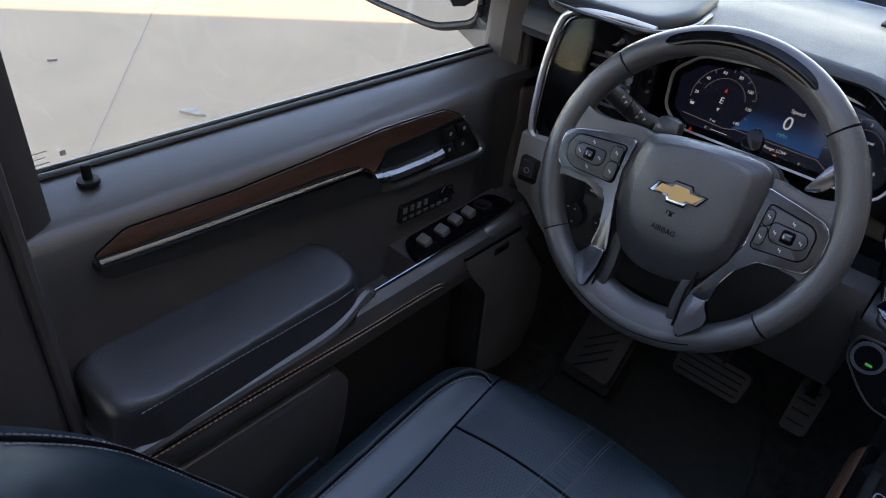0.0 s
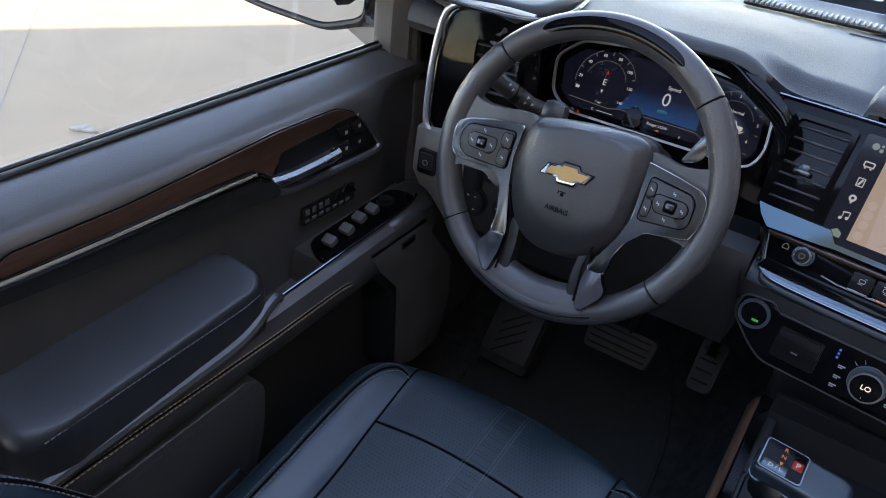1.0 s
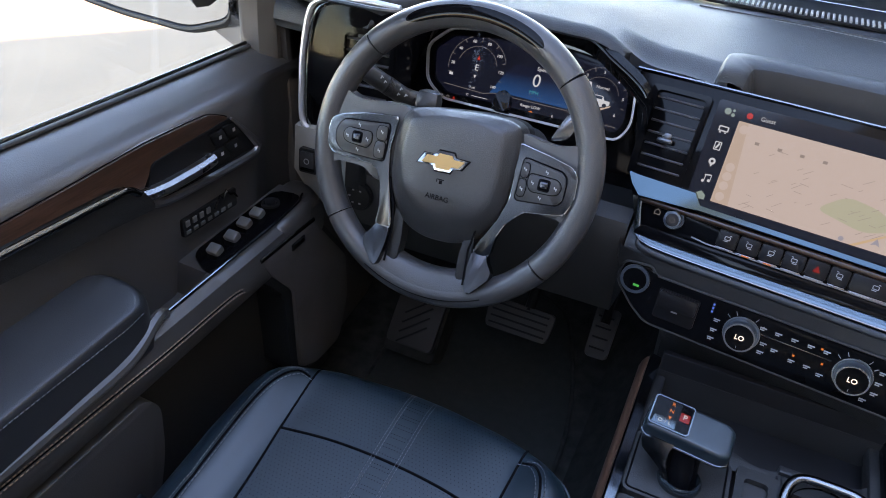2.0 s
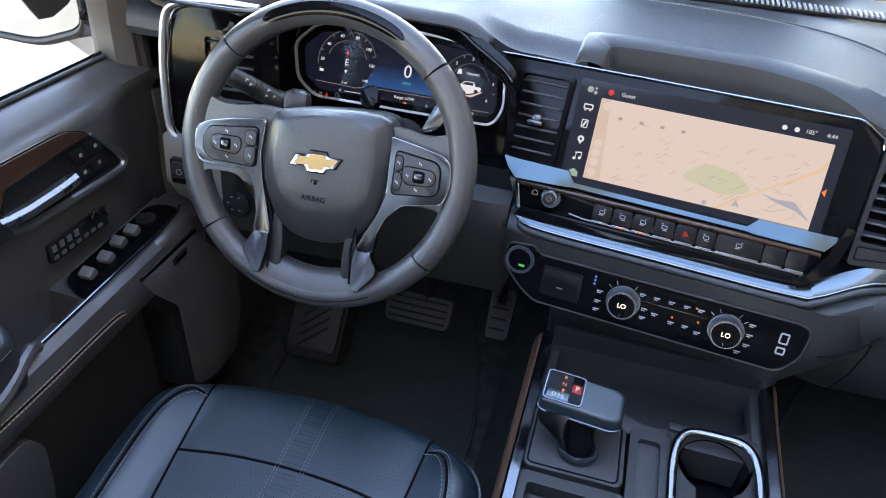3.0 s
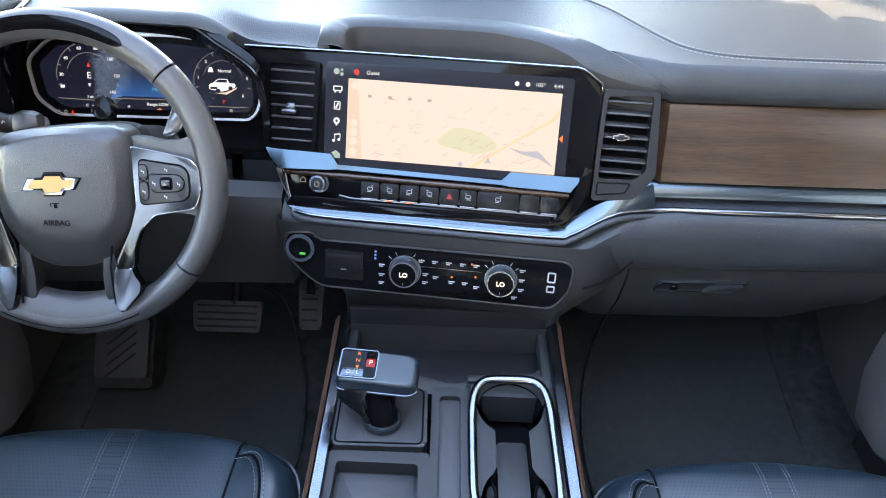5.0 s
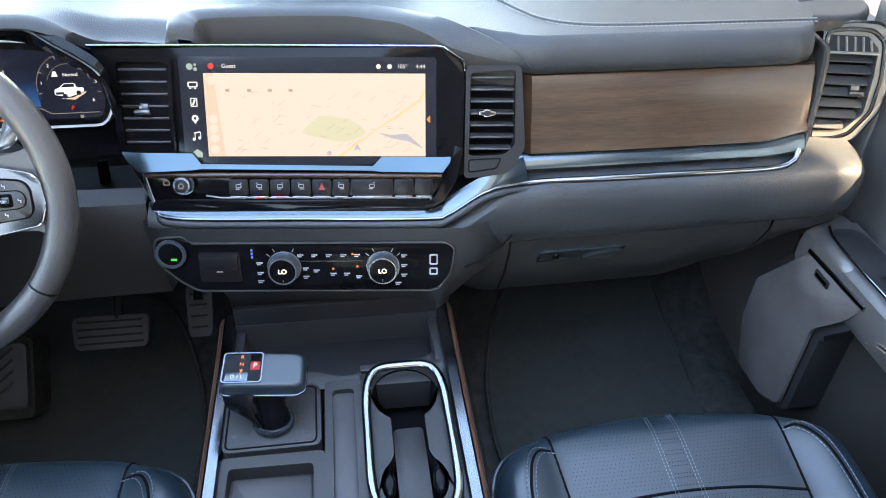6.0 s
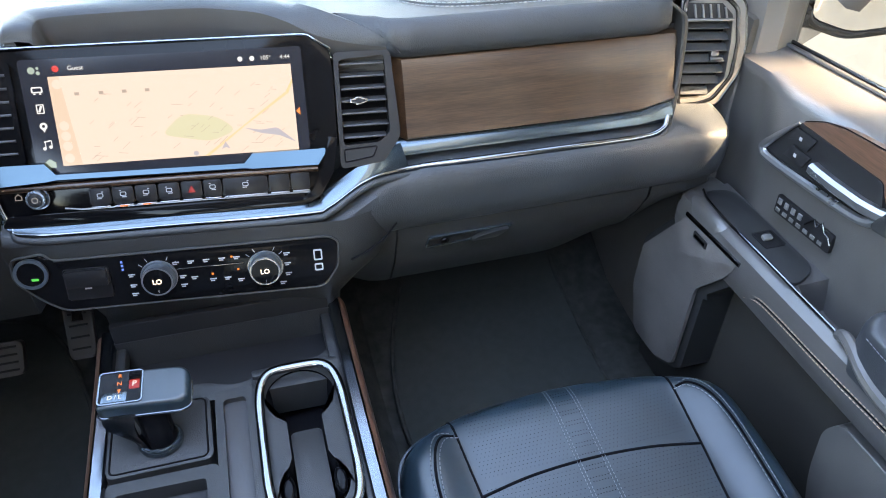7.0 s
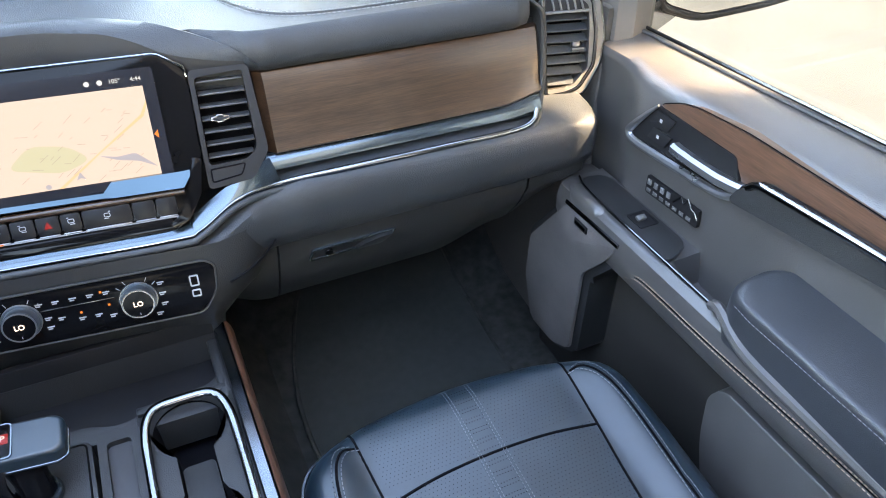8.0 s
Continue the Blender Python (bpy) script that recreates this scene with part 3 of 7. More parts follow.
def wood_prof(x):
    t = (x - 0.262) / (0.668 - 0.262)
    lift = 0.004 * math.sin(math.pi * min(1, max(0, t)))
    e = 0.012 * (1 - step(0.262, 0.27, x)) + 0.012 * step(0.662, 0.674, x)
    b = 0.012 * step(0.60, 0.67, x)
    return [(0.115, 1.428), (0.096 + e, 1.427), (0.090 + e - lift, 1.417), (0.080 + e - lift, 1.385), (0.072 + e - lift, 1.352), (0.0640 + e - lift, 1.332 + b), (0.066 + e, 1.3285 + b), (0.10, 1.326 + b)]


wood = part("wood_trim", face_rows(0.262, 0.674, wood_prof), WOOD_X, dash, "dark brown open-pore wood panel")
part("wood_ledge", face_rows(0.256, 0.662, lambda x: [(0.10, 1.3285 + 0.010 * step(0.60, 0.66, x)), (0.070, 1.3285 + 0.010 * step(0.60, 0.66, x)), (0.064, 1.3265 + 0.010 * step(0.60, 0.66, x)), (0.0555, 1.3180 + 0.006 * step(0.60, 0.66, x)), (0.0535, 1.3130 + 0.006 * step(0.60, 0.66, x)), (0.058, 1.308), (0.10, 1.306)]), LIP, dash, "satin grey ledge under the wood panel")
part("shadow_gap", face_rows(0.25, 0.69, lambda x: [(0.110, 1.435), (0.108, 1.30)], 2), DARK, dash)


def low_top(x):
    return lerp([(-0.23, 1.268), (0.14, 1.250), (0.25, 1.288), (0.30, 1.293), (0.60, 1.293), (0.80, 1.296)], x)


def low_front(x):
    return lerp([(-0.26, 0.060), (-0.21, 0.048), (0.16, 0.006), (0.27, 0.028), (0.60, 0.024), (0.742, 0.026), (0.749, 0.029), (0.754, 0.036), (0.757, 0.060), (0.760, 0.12)], x)


def low_bottom(x):
    return lerp([(0.10, 1.235), (0.26, 1.205), (0.70, 1.215), (0.77, 1.225)], x)


def low_prof(x):
    zt, yf, zb = low_top(x), low_front(x), low_bottom(x)
    zb = min(zb, zt - 0.016)
    m = zt - zb
    return [(yf + 0.09, zt + 0.016), (yf + 0.035, zt + 0.010), (yf + 0.010, zt + 0.004), (yf + 0.001, zt - 0.06 * m), (yf - 0.003, zt - 0.30 * m), (yf - 0.001, zt - 0.65 * m), (yf + 0.005, zt - 0.93 * m), (yf + 0.011, zb), (yf + 0.06, zb - 0.004)]


part("lower_pad", face_rows(-0.232, 0.760, low_prof, 300), PAD, dash, "black padded lower dashboard roll")


def glove_prof(x):
    yf, zb = low_front(x) + 0.014, low_bottom(x) - 0.003
    d = lerp([(0.22, 0.15), (0.50, 0.15), (0.625, 0.118), (0.72, 0.080), (0.76, 0.045)], x)
    return [(yf + 0.03, zb), (yf + 0.003, zb - 0.002), (yf + 0.004, zb - 0.02), (yf + 0.022, zb - 0.5 * d), (yf + 0.055, zb - 0.9 * d), (yf + 0.075, zb - d), (yf + 0.20, zb - d - 0.01), (yf + 0.45, zb - d + 0.03)]


glove = part("glove_box_door", face_rows(0.252, 0.642, glove_prof), PLASTIC, dash, "dark grained glove box lid")
part("end_panel", face_rows(0.646, 0.760, glove_prof, 60), PLASTIC, dash)
part("knee_panel", face_rows(0.145, 0.249, lambda x: [(p[0] + 0.012 * (1 - step(0.19, 0.249, x)), p[1] + 0.04 * (1 - step(0.15, 0.22, x)) * k / 7) for k, p in enumerate(glove_prof(max(x, 0.20)))], 16), PLASTIC, dash)
hm = basis((0.358, 0.0490, 1.166), 0, -18)
rec_o = soften([(-0.064, -0.012), (0.046, -0.008), (0.068, 0.015), (-0.060, 0.011)], 0.004)
part("handle_recess", frame_plate(rec_o, grow(rec_o, -0.0022), 0.006, hm, 0.0022), LIP, glove)
part("recess_floor", prism(grow(rec_o, -0.001), 0.003, hm, 0, 0.0004), DARK, glove)
part("handle", prism(soften([(0.004, -0.006), (0.044, -0.005), (0.062, 0.012), (0.040, 0.010), (0.016, 0.004)], 0.004), 0.01, hm, 0.003, 0.007), SATIN_DARK, glove, "satin grey glove box pull")
part("lock", disc(0.0060, 0.006, hm @ T(-0.036, 0.0), 20, 0.001, 0.004), SATIN, glove)

# chrome line that runs from the centre stack across the passenger side
chrome_path = [STACK @ Vector((-0.226, -0.078, 0.004)), STACK @ Vector((-0.213, -0.118, 0.006)), STACK @ Vector((-0.190, -0.1315, 0.013)), STACK @ Vector((-0.02, -0.1330, 0.0145)), STACK @ Vector((0.135, -0.1330, 0.0145)), STACK @ Vector((0.165, -0.1270, 0.0140)), STACK @ Vector((0.215, -0.0985, 0.0085)), Vector((0.270, 0.044, 1.298)), Vector((0.36, 0.042, 1.299)), Vector((0.50, 0.041, 1.299)), Vector((0.61, 0.042, 1.299)), Vector((0.645, 0.047, 1.306)), Vector((0.655, 0.056, 1.320))]
part("chrome_line", tube(spline(chrome_path, 8), 0.0038, 0.0042, up=(0, 0.5, 1), seg=12, taper=lambda t: 0.45 + 0.75 * step(0.45, 0.65, t)), CHROME, dash, "bright chrome strip")
lip_top = spline([STACK @ Vector(p) for p in ((-0.232, -0.068, 0.002), (-0.223, -0.106, 0.004), (-0.205, -0.1195, 0.005), (-0.02, -0.1210, 0.006), (0.134, -0.1210, 0.006), (0.158, -0.109, 0.005), (0.202, -0.083, 0.002), (0.262, -0.054, 0.0))], 8)
lip_low = spline(chrome_path[:8], 8)
out = STACK.to_3x3() @ Vector((0, -0.3, 1.0))
part("lip", loft([[a.lerp(b, k / 6) + out * (0.0016 * math.sin(math.pi * k / 6)) for k in range(7)] for a, b in zip(lip_top, lip_low)]), LIP, dash, "smooth satin grey lip above the chrome strip")
part("satin_bead", tube(spline([p + Vector((0, -0.003, -0.007)) for p in chrome_path[1:]], 8), 0.004, 0.0045, up=(0, 0.5, 1), seg=10), PAD, dash, "dark padded bead under the chrome strip")


# ---- air vents ----
def vent(name, M, outer, inner, n_slats, label, frame_mat, tab, tab_at, lean=0.0, slant=14, slat_mat=SLAT):
    body = part(name, frame_plate(outer, inner, 0.03, M, 0.004), frame_mat, dash, label)
    # near-black sheet painted for the shade behind the slats
    part("well", prism(grow(inner, 0.003), 0.004, M, 0, -0.030), NEAR_BLACK, body)
    ys = [p[1] for p in inner]
    y0, y1 = min(ys), max(ys)
    for k in range(n_slats):
        v = y0 + (y1 - y0) * (k + 0.7) / (n_slats + 0.2)
        xs = []
        for i in range(len(inner)):
            (xa, ya), (xb, yb) = inner[i - 1], inner[i]
            if (ya - v) * (yb - v) <= 0 and ya != yb:
                xs.append(xa + (xb - xa) * (v - ya) / (yb - ya))
        a, b = min(xs) + 0.001, max(xs) - 0.001
        part("slat", rbox(0, 0, 0, b - a, 0.0026, 0.016, 0.0008, M @ Matrix.Translation(((a + b) / 2, v, -0.007)) @ pose(0, 0, 0, slant, 0, lean), 1), slat_mat, body)
    if tab:
        part("vent_tab", join(rbox(0, 0, 0.006, 0.021, 0.007, 0.008, 0.003, M @ T(*tab_at)), rbox(0, 0.005, -0.003, 0.013, 0.012, 0.010, 0.003, M @ T(*tab_at))), SATIN_DARK, body, "small silver vent tab")
    return body


vent("air_vent", STACK, soften([(-0.256, -0.050), (-0.184, -0.050), (-0.182, 0.070), (-0.258, 0.070)], 0.006), soften([(-0.247, -0.044), (-0.190, -0.044), (-0.188, 0.064), (-0.250, 0.064)], 0.006), 7, "black slatted air vent with a silver tab", GLOSS, True, (-0.221, 0.003))
vc = vent("air_vent", STACK, soften([(0.186, 0.0615), (0.256, 0.0615), (0.263, -0.044), (0.240, -0.076), (0.184, -0.082)], 0.007), soften([(0.1915, 0.0525), (0.2485, 0.0560), (0.2500, -0.039), (0.236, -0.051), (0.1900, -0.053)], 0.006), 7, "black slatted air vent in a dark frame", DARK, False, None)
part("chin_groove", tube([STACK @ Vector((x, y, 0.0042)) for x, y in soften([(0.190, -0.058), (0.232, -0.056), (0.226, -0.069), (0.190, -0.074)], 0.003)], 0.0009, seg=6, closed=True), NEAR_BLACK, vc)
tabo = soften([(-0.013, -0.003), (-0.005, -0.003), (-0.005, -0.006), (0.005, -0.006), (0.005, -0.003), (0.013, -0.003), (0.013, 0.003), (0.005, 0.003), (0.005, 0.006), (-0.005, 0.006), (-0.005, 0.003), (-0.013, 0.003)], 0.002, 2)
e = part("vent_emblem", prism([(x * 0.85, y * 0.80) for x, y in tabo], 0.012, STACK @ T(0.213, 0.002, 0.008), 0.001), CHROME, dash, "small silver vent tab")
part("emblem_face", prism([(x * 0.64, y * 0.50) for x, y in tabo], 0.001, STACK @ T(0.213, 0.002, 0.0086), 0), DARK, e)
VENT_R = basis((0.742, 0.118, 1.37), -12, 14)
ro = [(-0.050, 0.092), (-0.012, 0.099), (0.024, 0.098), (0.046, 0.081), (0.0566, 0.0186), (0.051, -0.0225), (0.027, -0.065), (0.0, -0.076), (-0.038, -0.079)]
ri = [(-0.040, 0.081), (-0.014, 0.082), (0.010, 0.0805), (0.027, 0.0655), (0.032, 0.026), (0.031, -0.027), (0.008, -0.052), (-0.008, -0.056), (-0.034, -0.058)]
vr = vent("air_vent", VENT_R, soften(ro, 0.008), soften([(x, min(y, 0.054)) for x, y in ri[:1]] + [(-0.014, 0.055), (0.010, 0.056), (0.0295, 0.057)] + ri[4:], 0.004), 7, "tall slatted end vent with a silver outline", DOOR_PAD, True, (0.012, 0.002), 0, 40, PAD)
part("upper_well", prism([(-0.040, 0.058), (0.029, 0.060), (0.027, 0.0655), (0.010, 0.0805), (-0.040, 0.081)], 0.003, VENT_R, 0, 0.0052), DARK, vr)
for k in range(5):
    u = -0.028 + 0.0115 * k
    part("fin", prism([(u, 0.060), (u + 0.0022, 0.060), (u - 0.0025, 0.079 - 0.004 * (k == 4)), (u - 0.0047, 0.079 - 0.004 * (k == 4))], 0.006, VENT_R, 0.0004, 0.009), PLASTIC_GREY, vr)
part("bridge", rbox(-0.005, 0.0575, 0.007, 0.070, 0.0035, 0.006, 0.0012, VENT_R), PLASTIC_GREY, vr)
mid = [((a + 1.3 * c) / 2.3, (b + 1.3 * d) / 2.3) for (a, b), (c, d) in zip(soften(ro, 0.008), soften(ri, 0.008))]
part("chrome_strip", tube([VENT_R @ Vector((x, y, 0.0045)) for x, y in mid], 0.0032, 0.002, up=VENT_R.to_3x3() @ Vector((0, 0, 1)), seg=8, closed=True), SPOKE, vr, "satin outline")
part("outer_strip", tube([VENT_R @ Vector((x, y, 0.002)) for x, y in soften(ro, 0.008)], 0.0026, seg=8, closed=True), SPOKE, vr)
fin = spline([(0.634, 0.103, 1.477), (0.661, 0.093, 1.460), (0.672, 0.088, 1.444), (0.675, 0.081, 1.394), (0.671, 0.069, 1.340), (0.658, 0.050, 1.306)], 6)
part("side_fin", loft([[(p.x - 0.0045, p.y + 0.05, p.z), (p.x - 0.0045, p.y + 0.003, p.z), (p.x - 0.002, p.y, p.z), (p.x + 0.002, p.y, p.z), (p.x + 0.0045, p.y + 0.003, p.z), (p.x + 0.0045, p.y + 0.05, p.z)] for p in fin], True), PLASTIC, vr)

# driver's end: gloss panel with its vent inside a chrome outline
POD = basis((-0.665, 0.062, 1.41), 6, 12)
po = soften([(-0.060, -0.085), (-0.062, 0.010), (-0.054, 0.068), (-0.030, 0.082), (0.070, 0.088), (0.080, -0.06), (0.055, -0.10), (-0.04, -0.10)], 0.016)
pod = part("end_panel", prism(po, 0.06, POD, 0.003), GLOSS, dash, "gloss black panel in a chrome outline")
outline = [POD @ Vector((x, y, 0.004)) for x, y in ((-0.052, -0.098), (-0.064, -0.080), (-0.067, -0.02), (-0.066, 0.020), (-0.060, 0.066), (-0.048, 0.084), (-0.02, 0.092), (0.03, 0.094), (0.075, 0.092))]
part("inner_outline", tube(spline([p + POD.to_3x3() @ Vector((0.008, -0.004, 0.0)) for p in outline], 8), 0.0014, seg=6), SATIN, pod)
part("chrome_outline", tube(spline(outline, 8), 0.0042, 0.0050, up=(0, -1, 0.2), seg=10), BEZEL, pod, "chrome outline")
vent("air_vent", POD @ T(0.028, -0.006, 0.004), soften([(-0.032, -0.078), (0.046, -0.078), (0.044, 0.066), (-0.036, 0.064)], 0.008), soften([(-0.026, -0.070), (0.040, -0.070), (0.038, 0.058), (-0.030, 0.056)], 0.008), 8, "black slatted driver's vent", GLOSS, False, None)
cap = soften([(-0.745, 0.075), (-0.590, 0.085), (-0.575, 0.17), (-0.60, 0.30), (-0.79, 0.30), (-0.79, 0.12)], 0.03)
part("end_cap", pillow(cap, lambda x, y: 1.512, 0.016, 0.01, 6), PAD, dash, "padded dashboard corner")
cap_r = [(-x, y + 0.065) for x, y in cap][::-1]
part("end_cap", pillow(cap_r, lambda x, y: 1.474, 0.010, 0.01, 6), PLASTIC, dash)
part("cap_trim", tube([Vector((p.x, p.y, 1.500)) for p in spline([(-0.755, 0.085, 0), (-0.735, 0.068, 0), (-0.66, 0.066, 0), (-0.592, 0.076, 0), (-0.568, 0.14, 0), (-0.575, 0.21, 0)], 6)], 0.003, seg=6), SATIN_DARK, dash)

for s in (-1, 1):
    part("end_block", side(rbox(0.768, 0.42, 1.33, 0.060, 0.38, 0.27, 0.012), s), PAD, dash)

# driver's knee panels
knee_prof = lambda x: [(0.10, lerp([(-0.735, 1.325), (-0.62, 1.33), (-0.60, 1.30), (-0.24, 1.29)], x)), (lerp([(-0.735, 0.028), (-0.62, 0.022), (-0.59, 0.07), (-0.235, 0.075)], x), lerp([(-0.735, 1.318), (-0.62, 1.325), (-0.60, 1.29), (-0.24, 1.28)], x)), (lerp([(-0.735, 0.018), (-0.62, 0.012), (-0.59, 0.055), (-0.235, 0.062)], x), 1.25), (lerp([(-0.735, 0.04), (-0.65, 0.03), (-0.59, 0.075), (-0.235, 0.085)], x), lerp([(-0.735, 1.21), (-0.66, 1.165), (-0.59, 1.12), (-0.235, 1.12)], x)), (0.20, 1.08), (0.45, 1.12)]
knee = part("knee_panel", face_rows(-0.640, -0.235, knee_prof, 60), PLASTIC, dash, "dark plastic knee panel")
# the outer end takes the lightened copy, as if lit through the window
part("end_panel", face_rows(-0.735, -0.642, knee_prof, 20), KNEE_LIT, dash, "dashboard end panel in a lighter warm grey for the window light on it")
PB = basis((-0.706, 0.017, 1.272), 4, 8)
sw = part("parking_brake_switch", prism(rounded(-0.015, -0.020, 0.015, 0.018, 0.003), 0.012, PB, 0.001, 0.004), DARK, dash)
part("key", prism(rounded(-0.011, -0.010, 0.011, 0.014, 0.002), 0.006, PB, 0.001, 0.008), PLASTIC, sw)
part("symbol", ring_plate(0.0035, 0.0045, 0.0005, PB, 20, 0.0086), GREY_INK, sw)
part("chrome_lip", prism(rounded(-0.011, -0.016, 0.011, -0.0125, 0.001), 0.006, PB, 0.0005, 0.007), SATIN, sw)
LP = basis((-0.60, 0.024, 1.235), 2, 8)
lp = part("light_switch_panel", prism(rounded(-0.050, -0.045, 0.055, 0.062, 0.012), 0.03, LP, 0.004, 0.004), PLASTIC, dash, "dark panel with rotary light switches")
for u, v, r in ((-0.022, 0.0, 0.021), (0.030, 0.004, 0.017)):
    part("rotary_knob", join(disc(r, 0.012, LP @ T(u, v), 32, 0.002, 0.012), ring_plate(r * 0.75, r * 1.15, 0.006, LP, 36, 0.006, u, v)), DARK, lp)
    for k in range(5):
        a = radians(60 + 60 * k)
        part("symbol", rbox(u + r * 0.55 * math.cos(a), v + r * 0.55 * math.sin(a), 0.0124, 0.0035, 0.0022, 0.0005, 0, LP), GREY_INK, lp)
for u, v in ((-0.030, 0.040), (0.0, 0.045)):
    part("key", prism(rounded(u - 0.012, v - 0.008, u + 0.012, v + 0.008, 0.002), 0.006, LP, 0.001, 0.008), DARK, lp)
    part("symbol", rbox(u, v, 0.0084, 0.006, 0.003, 0.0005, 0, LP), GREY_INK, lp)

# gloss black hood trim round the gauges
hood_edge = [(-0.635, 0.085, 1.485), (-0.60, 0.14, 1.490), (-0.565, 0.178, 1.492), (-0.46, 0.184, 1.494), (-0.36, 0.176, 1.490), (-0.31, 0.145, 1.478), (-0.262, 0.112, 1.462), (-0.245, 0.10, 1.44)]
hood_in = [(-0.612, 0.165, 1.37), (-0.608, 0.205, 1.412), (-0.578, 0.228, 1.436), (-0.46, 0.238, 1.443), (-0.345, 0.234, 1.438), (-0.300, 0.218, 1.415), (-0.276, 0.205, 1.39), (-0.272, 0.18, 1.33)]
A, B = spline(hood_edge, 6), spline(hood_in, 6)
part("hood_trim", loft([[a + Vector((0, 0.01, 0.001)), a + Vector((0, -0.006, -0.003)), a + Vector((0, -0.004, -0.012)), a + Vector((0, 0.002, -0.028)), a.lerp(b, 0.5) + Vector((0, 0, -0.014)), b] for a, b in zip(A, B)]), GLOSS, dash, "gloss black gauge hood trim")
# satin tube drawn as the highlight along the hood's edge
part("hood_highlight", tube([a + Vector((0, -0.007, -0.006)) for a in A[4:-4]], 0.0012, seg=6), SATIN_DARK, dash)
part("sensor", prism(rounded(-0.014, -0.006, 0.014, 0.006, 0.004), 0.004, basis((-0.372, 0.196, 1.476), 0, 60), 0.001, 0.004), SATIN_DARK, dash)
part("gauge_surround", prism(soften([(-0.20, -0.085), (0.20, -0.085), (0.185, 0.05), (0.13, 0.085), (-0.13, 0.085), (-0.185, 0.05)], 0.02), 0.02, GAUGES, 0.002, -0.006), GLOSS, dash)

# ---- instrument cluster ----
cluster = thing("instrument_cluster", (-0.45, 0.2, 1.33), "lit digital instrument cluster in a silver bezel", "gauges")
co = soften([(-0.158, 0.034), (-0.126, 0.064), (-0.06, 0.072), (0.05, 0.072), (0.122, 0.065), (0.164, 0.034), (0.170, -0.014), (0.158, -0.038), (-0.118, -0.038), (-0.148, -0.016)], 0.012)
part("bezel", frame_plate(grow(co, 0.0035), grow(co, 0.0002), 0.02, GAUGES, 0.008), BEZEL, cluster, "bright silver bezel")
part("inner_bezel", frame_plate(grow(co, 0.0002), grow(co, -0.0085), 0.016, GAUGES, 0.003), GLOSS, cluster)
part("display", prism(grow(co, -0.006), 0.006, GAUGES, 0, -0.004), SCREEN_DARK, cluster, "dark blue lit display")
G = lambda u, v, w=0.0: GAUGES @ T(u, v, -0.0035 + w)
part("speed_field", prism([(-0.048, -0.0155), (-0.030, -0.0115), (0.075, -0.0125), (0.070, 0.034), (-0.018, 0.034), (-0.034, 0.012)], 0.0004, G(0, 0), 0), SCREEN_BLUE, cluster)
for (cx, cy, r, labels, a0, a1) in ((-0.077, 0.016, 0.046, ("0", "20", "40", "60", "80", "100", "120", "140"), 215, -35), (0.115, 0.014, 0.041, ("0", "1", "2", "3", "4", "5", "6"), 215, -35)):
    strip = lambda r0, r1, b0, b1: [(cx + r0 * math.cos(radians(b0 + (b1 - b0) * q / 24)), cy + r0 * math.sin(radians(b0 + (b1 - b0) * q / 24))) for q in range(25)] + [(cx + r1 * math.cos(radians(b1 + (b0 - b1) * q / 24)), cy + r1 * math.sin(radians(b1 + (b0 - b1) * q / 24))) for q in range(25)]
    dial = part("dial", prism(strip(r * 1.02, r * 1.008, 20, 190), 0.0004, G(0, 0, 0.0008), 0), LIT_DIM, cluster)
    part("dial_arc", prism(strip(r * 0.70, r * 0.688, 15, 165), 0.0004, G(0, 0, 0.0008), 0), LIT_DIM, cluster)
    for i, txt in enumerate(labels):
        a = radians(a0 + (a1 - a0) * i / (len(labels) - 1))
        if i:
            words(txt, 0.0062, G(cx + r * 0.86 * math.cos(a), cy + r * 0.86 * math.sin(a), 0.0012), LIT_WHITE, cluster, "numeral")
        a2 = a + radians((a1 - a0) / (len(labels) - 1)) / 2
        if i + 1 < len(labels):
            part("tick", rbox(0, 0, 0, 0.005, 0.0010, 0.0004, 0, G(cx + r * 0.95 * math.cos(a2), cy + r * 0.95 * math.sin(a2), 0.0012) @ T(0, 0, 0, math.degrees(a2))), LIT_DIM, cluster)
words("E", 0.0130, G(-0.077, 0.016, 0.001), LIT_WHITE, cluster)
part("pointer", prism([(-0.0025, 0), (0.0025, 0), (0, 0.007)], 0.0004, G(-0.077, 0.028, 0.001), 0), LIT_RED, cluster)
part("pointer", prism([(-0.0022, 0), (0, -0.005), (0.0022, 0)], 0.0004, G(-0.077, 0.005, 0.001), 0), LIT_WHITE, cluster)
words("7 mi", 0.0050, G(-0.077, -0.014, 0.001), LIT_WHITE, cluster)
words("Speed", 0.0078, G(0.026, 0.034, 0.001), LIT_WHITE, cluster)
words("0", 0.026, G(0.020, 0.016, 0.001), LIT_WHITE, cluster)
words("MPH", 0.0072, G(0.020, -0.001, 0.001), LIT_CYAN, cluster)
words("Range: LOW", 0.0060, G(0.020, -0.022, 0.001), LIT_WHITE, cluster)
words("Normal", 0.0062, G(0.118, 0.028, 0.001), LIT_WHITE, cluster)
words("C", 0.005, G(-0.082, -0.026, 0.001), LIT_WHITE, cluster)
words("H", 0.005, G(-0.022, -0.026, 0.001), LIT_WHITE, cluster)
words("E", 0.005, G(0.056, -0.028, 0.001), LIT_WHITE, cluster)
words("P", 0.0085, G(0.116, -0.016, 0.001), LIT_RED, cluster)
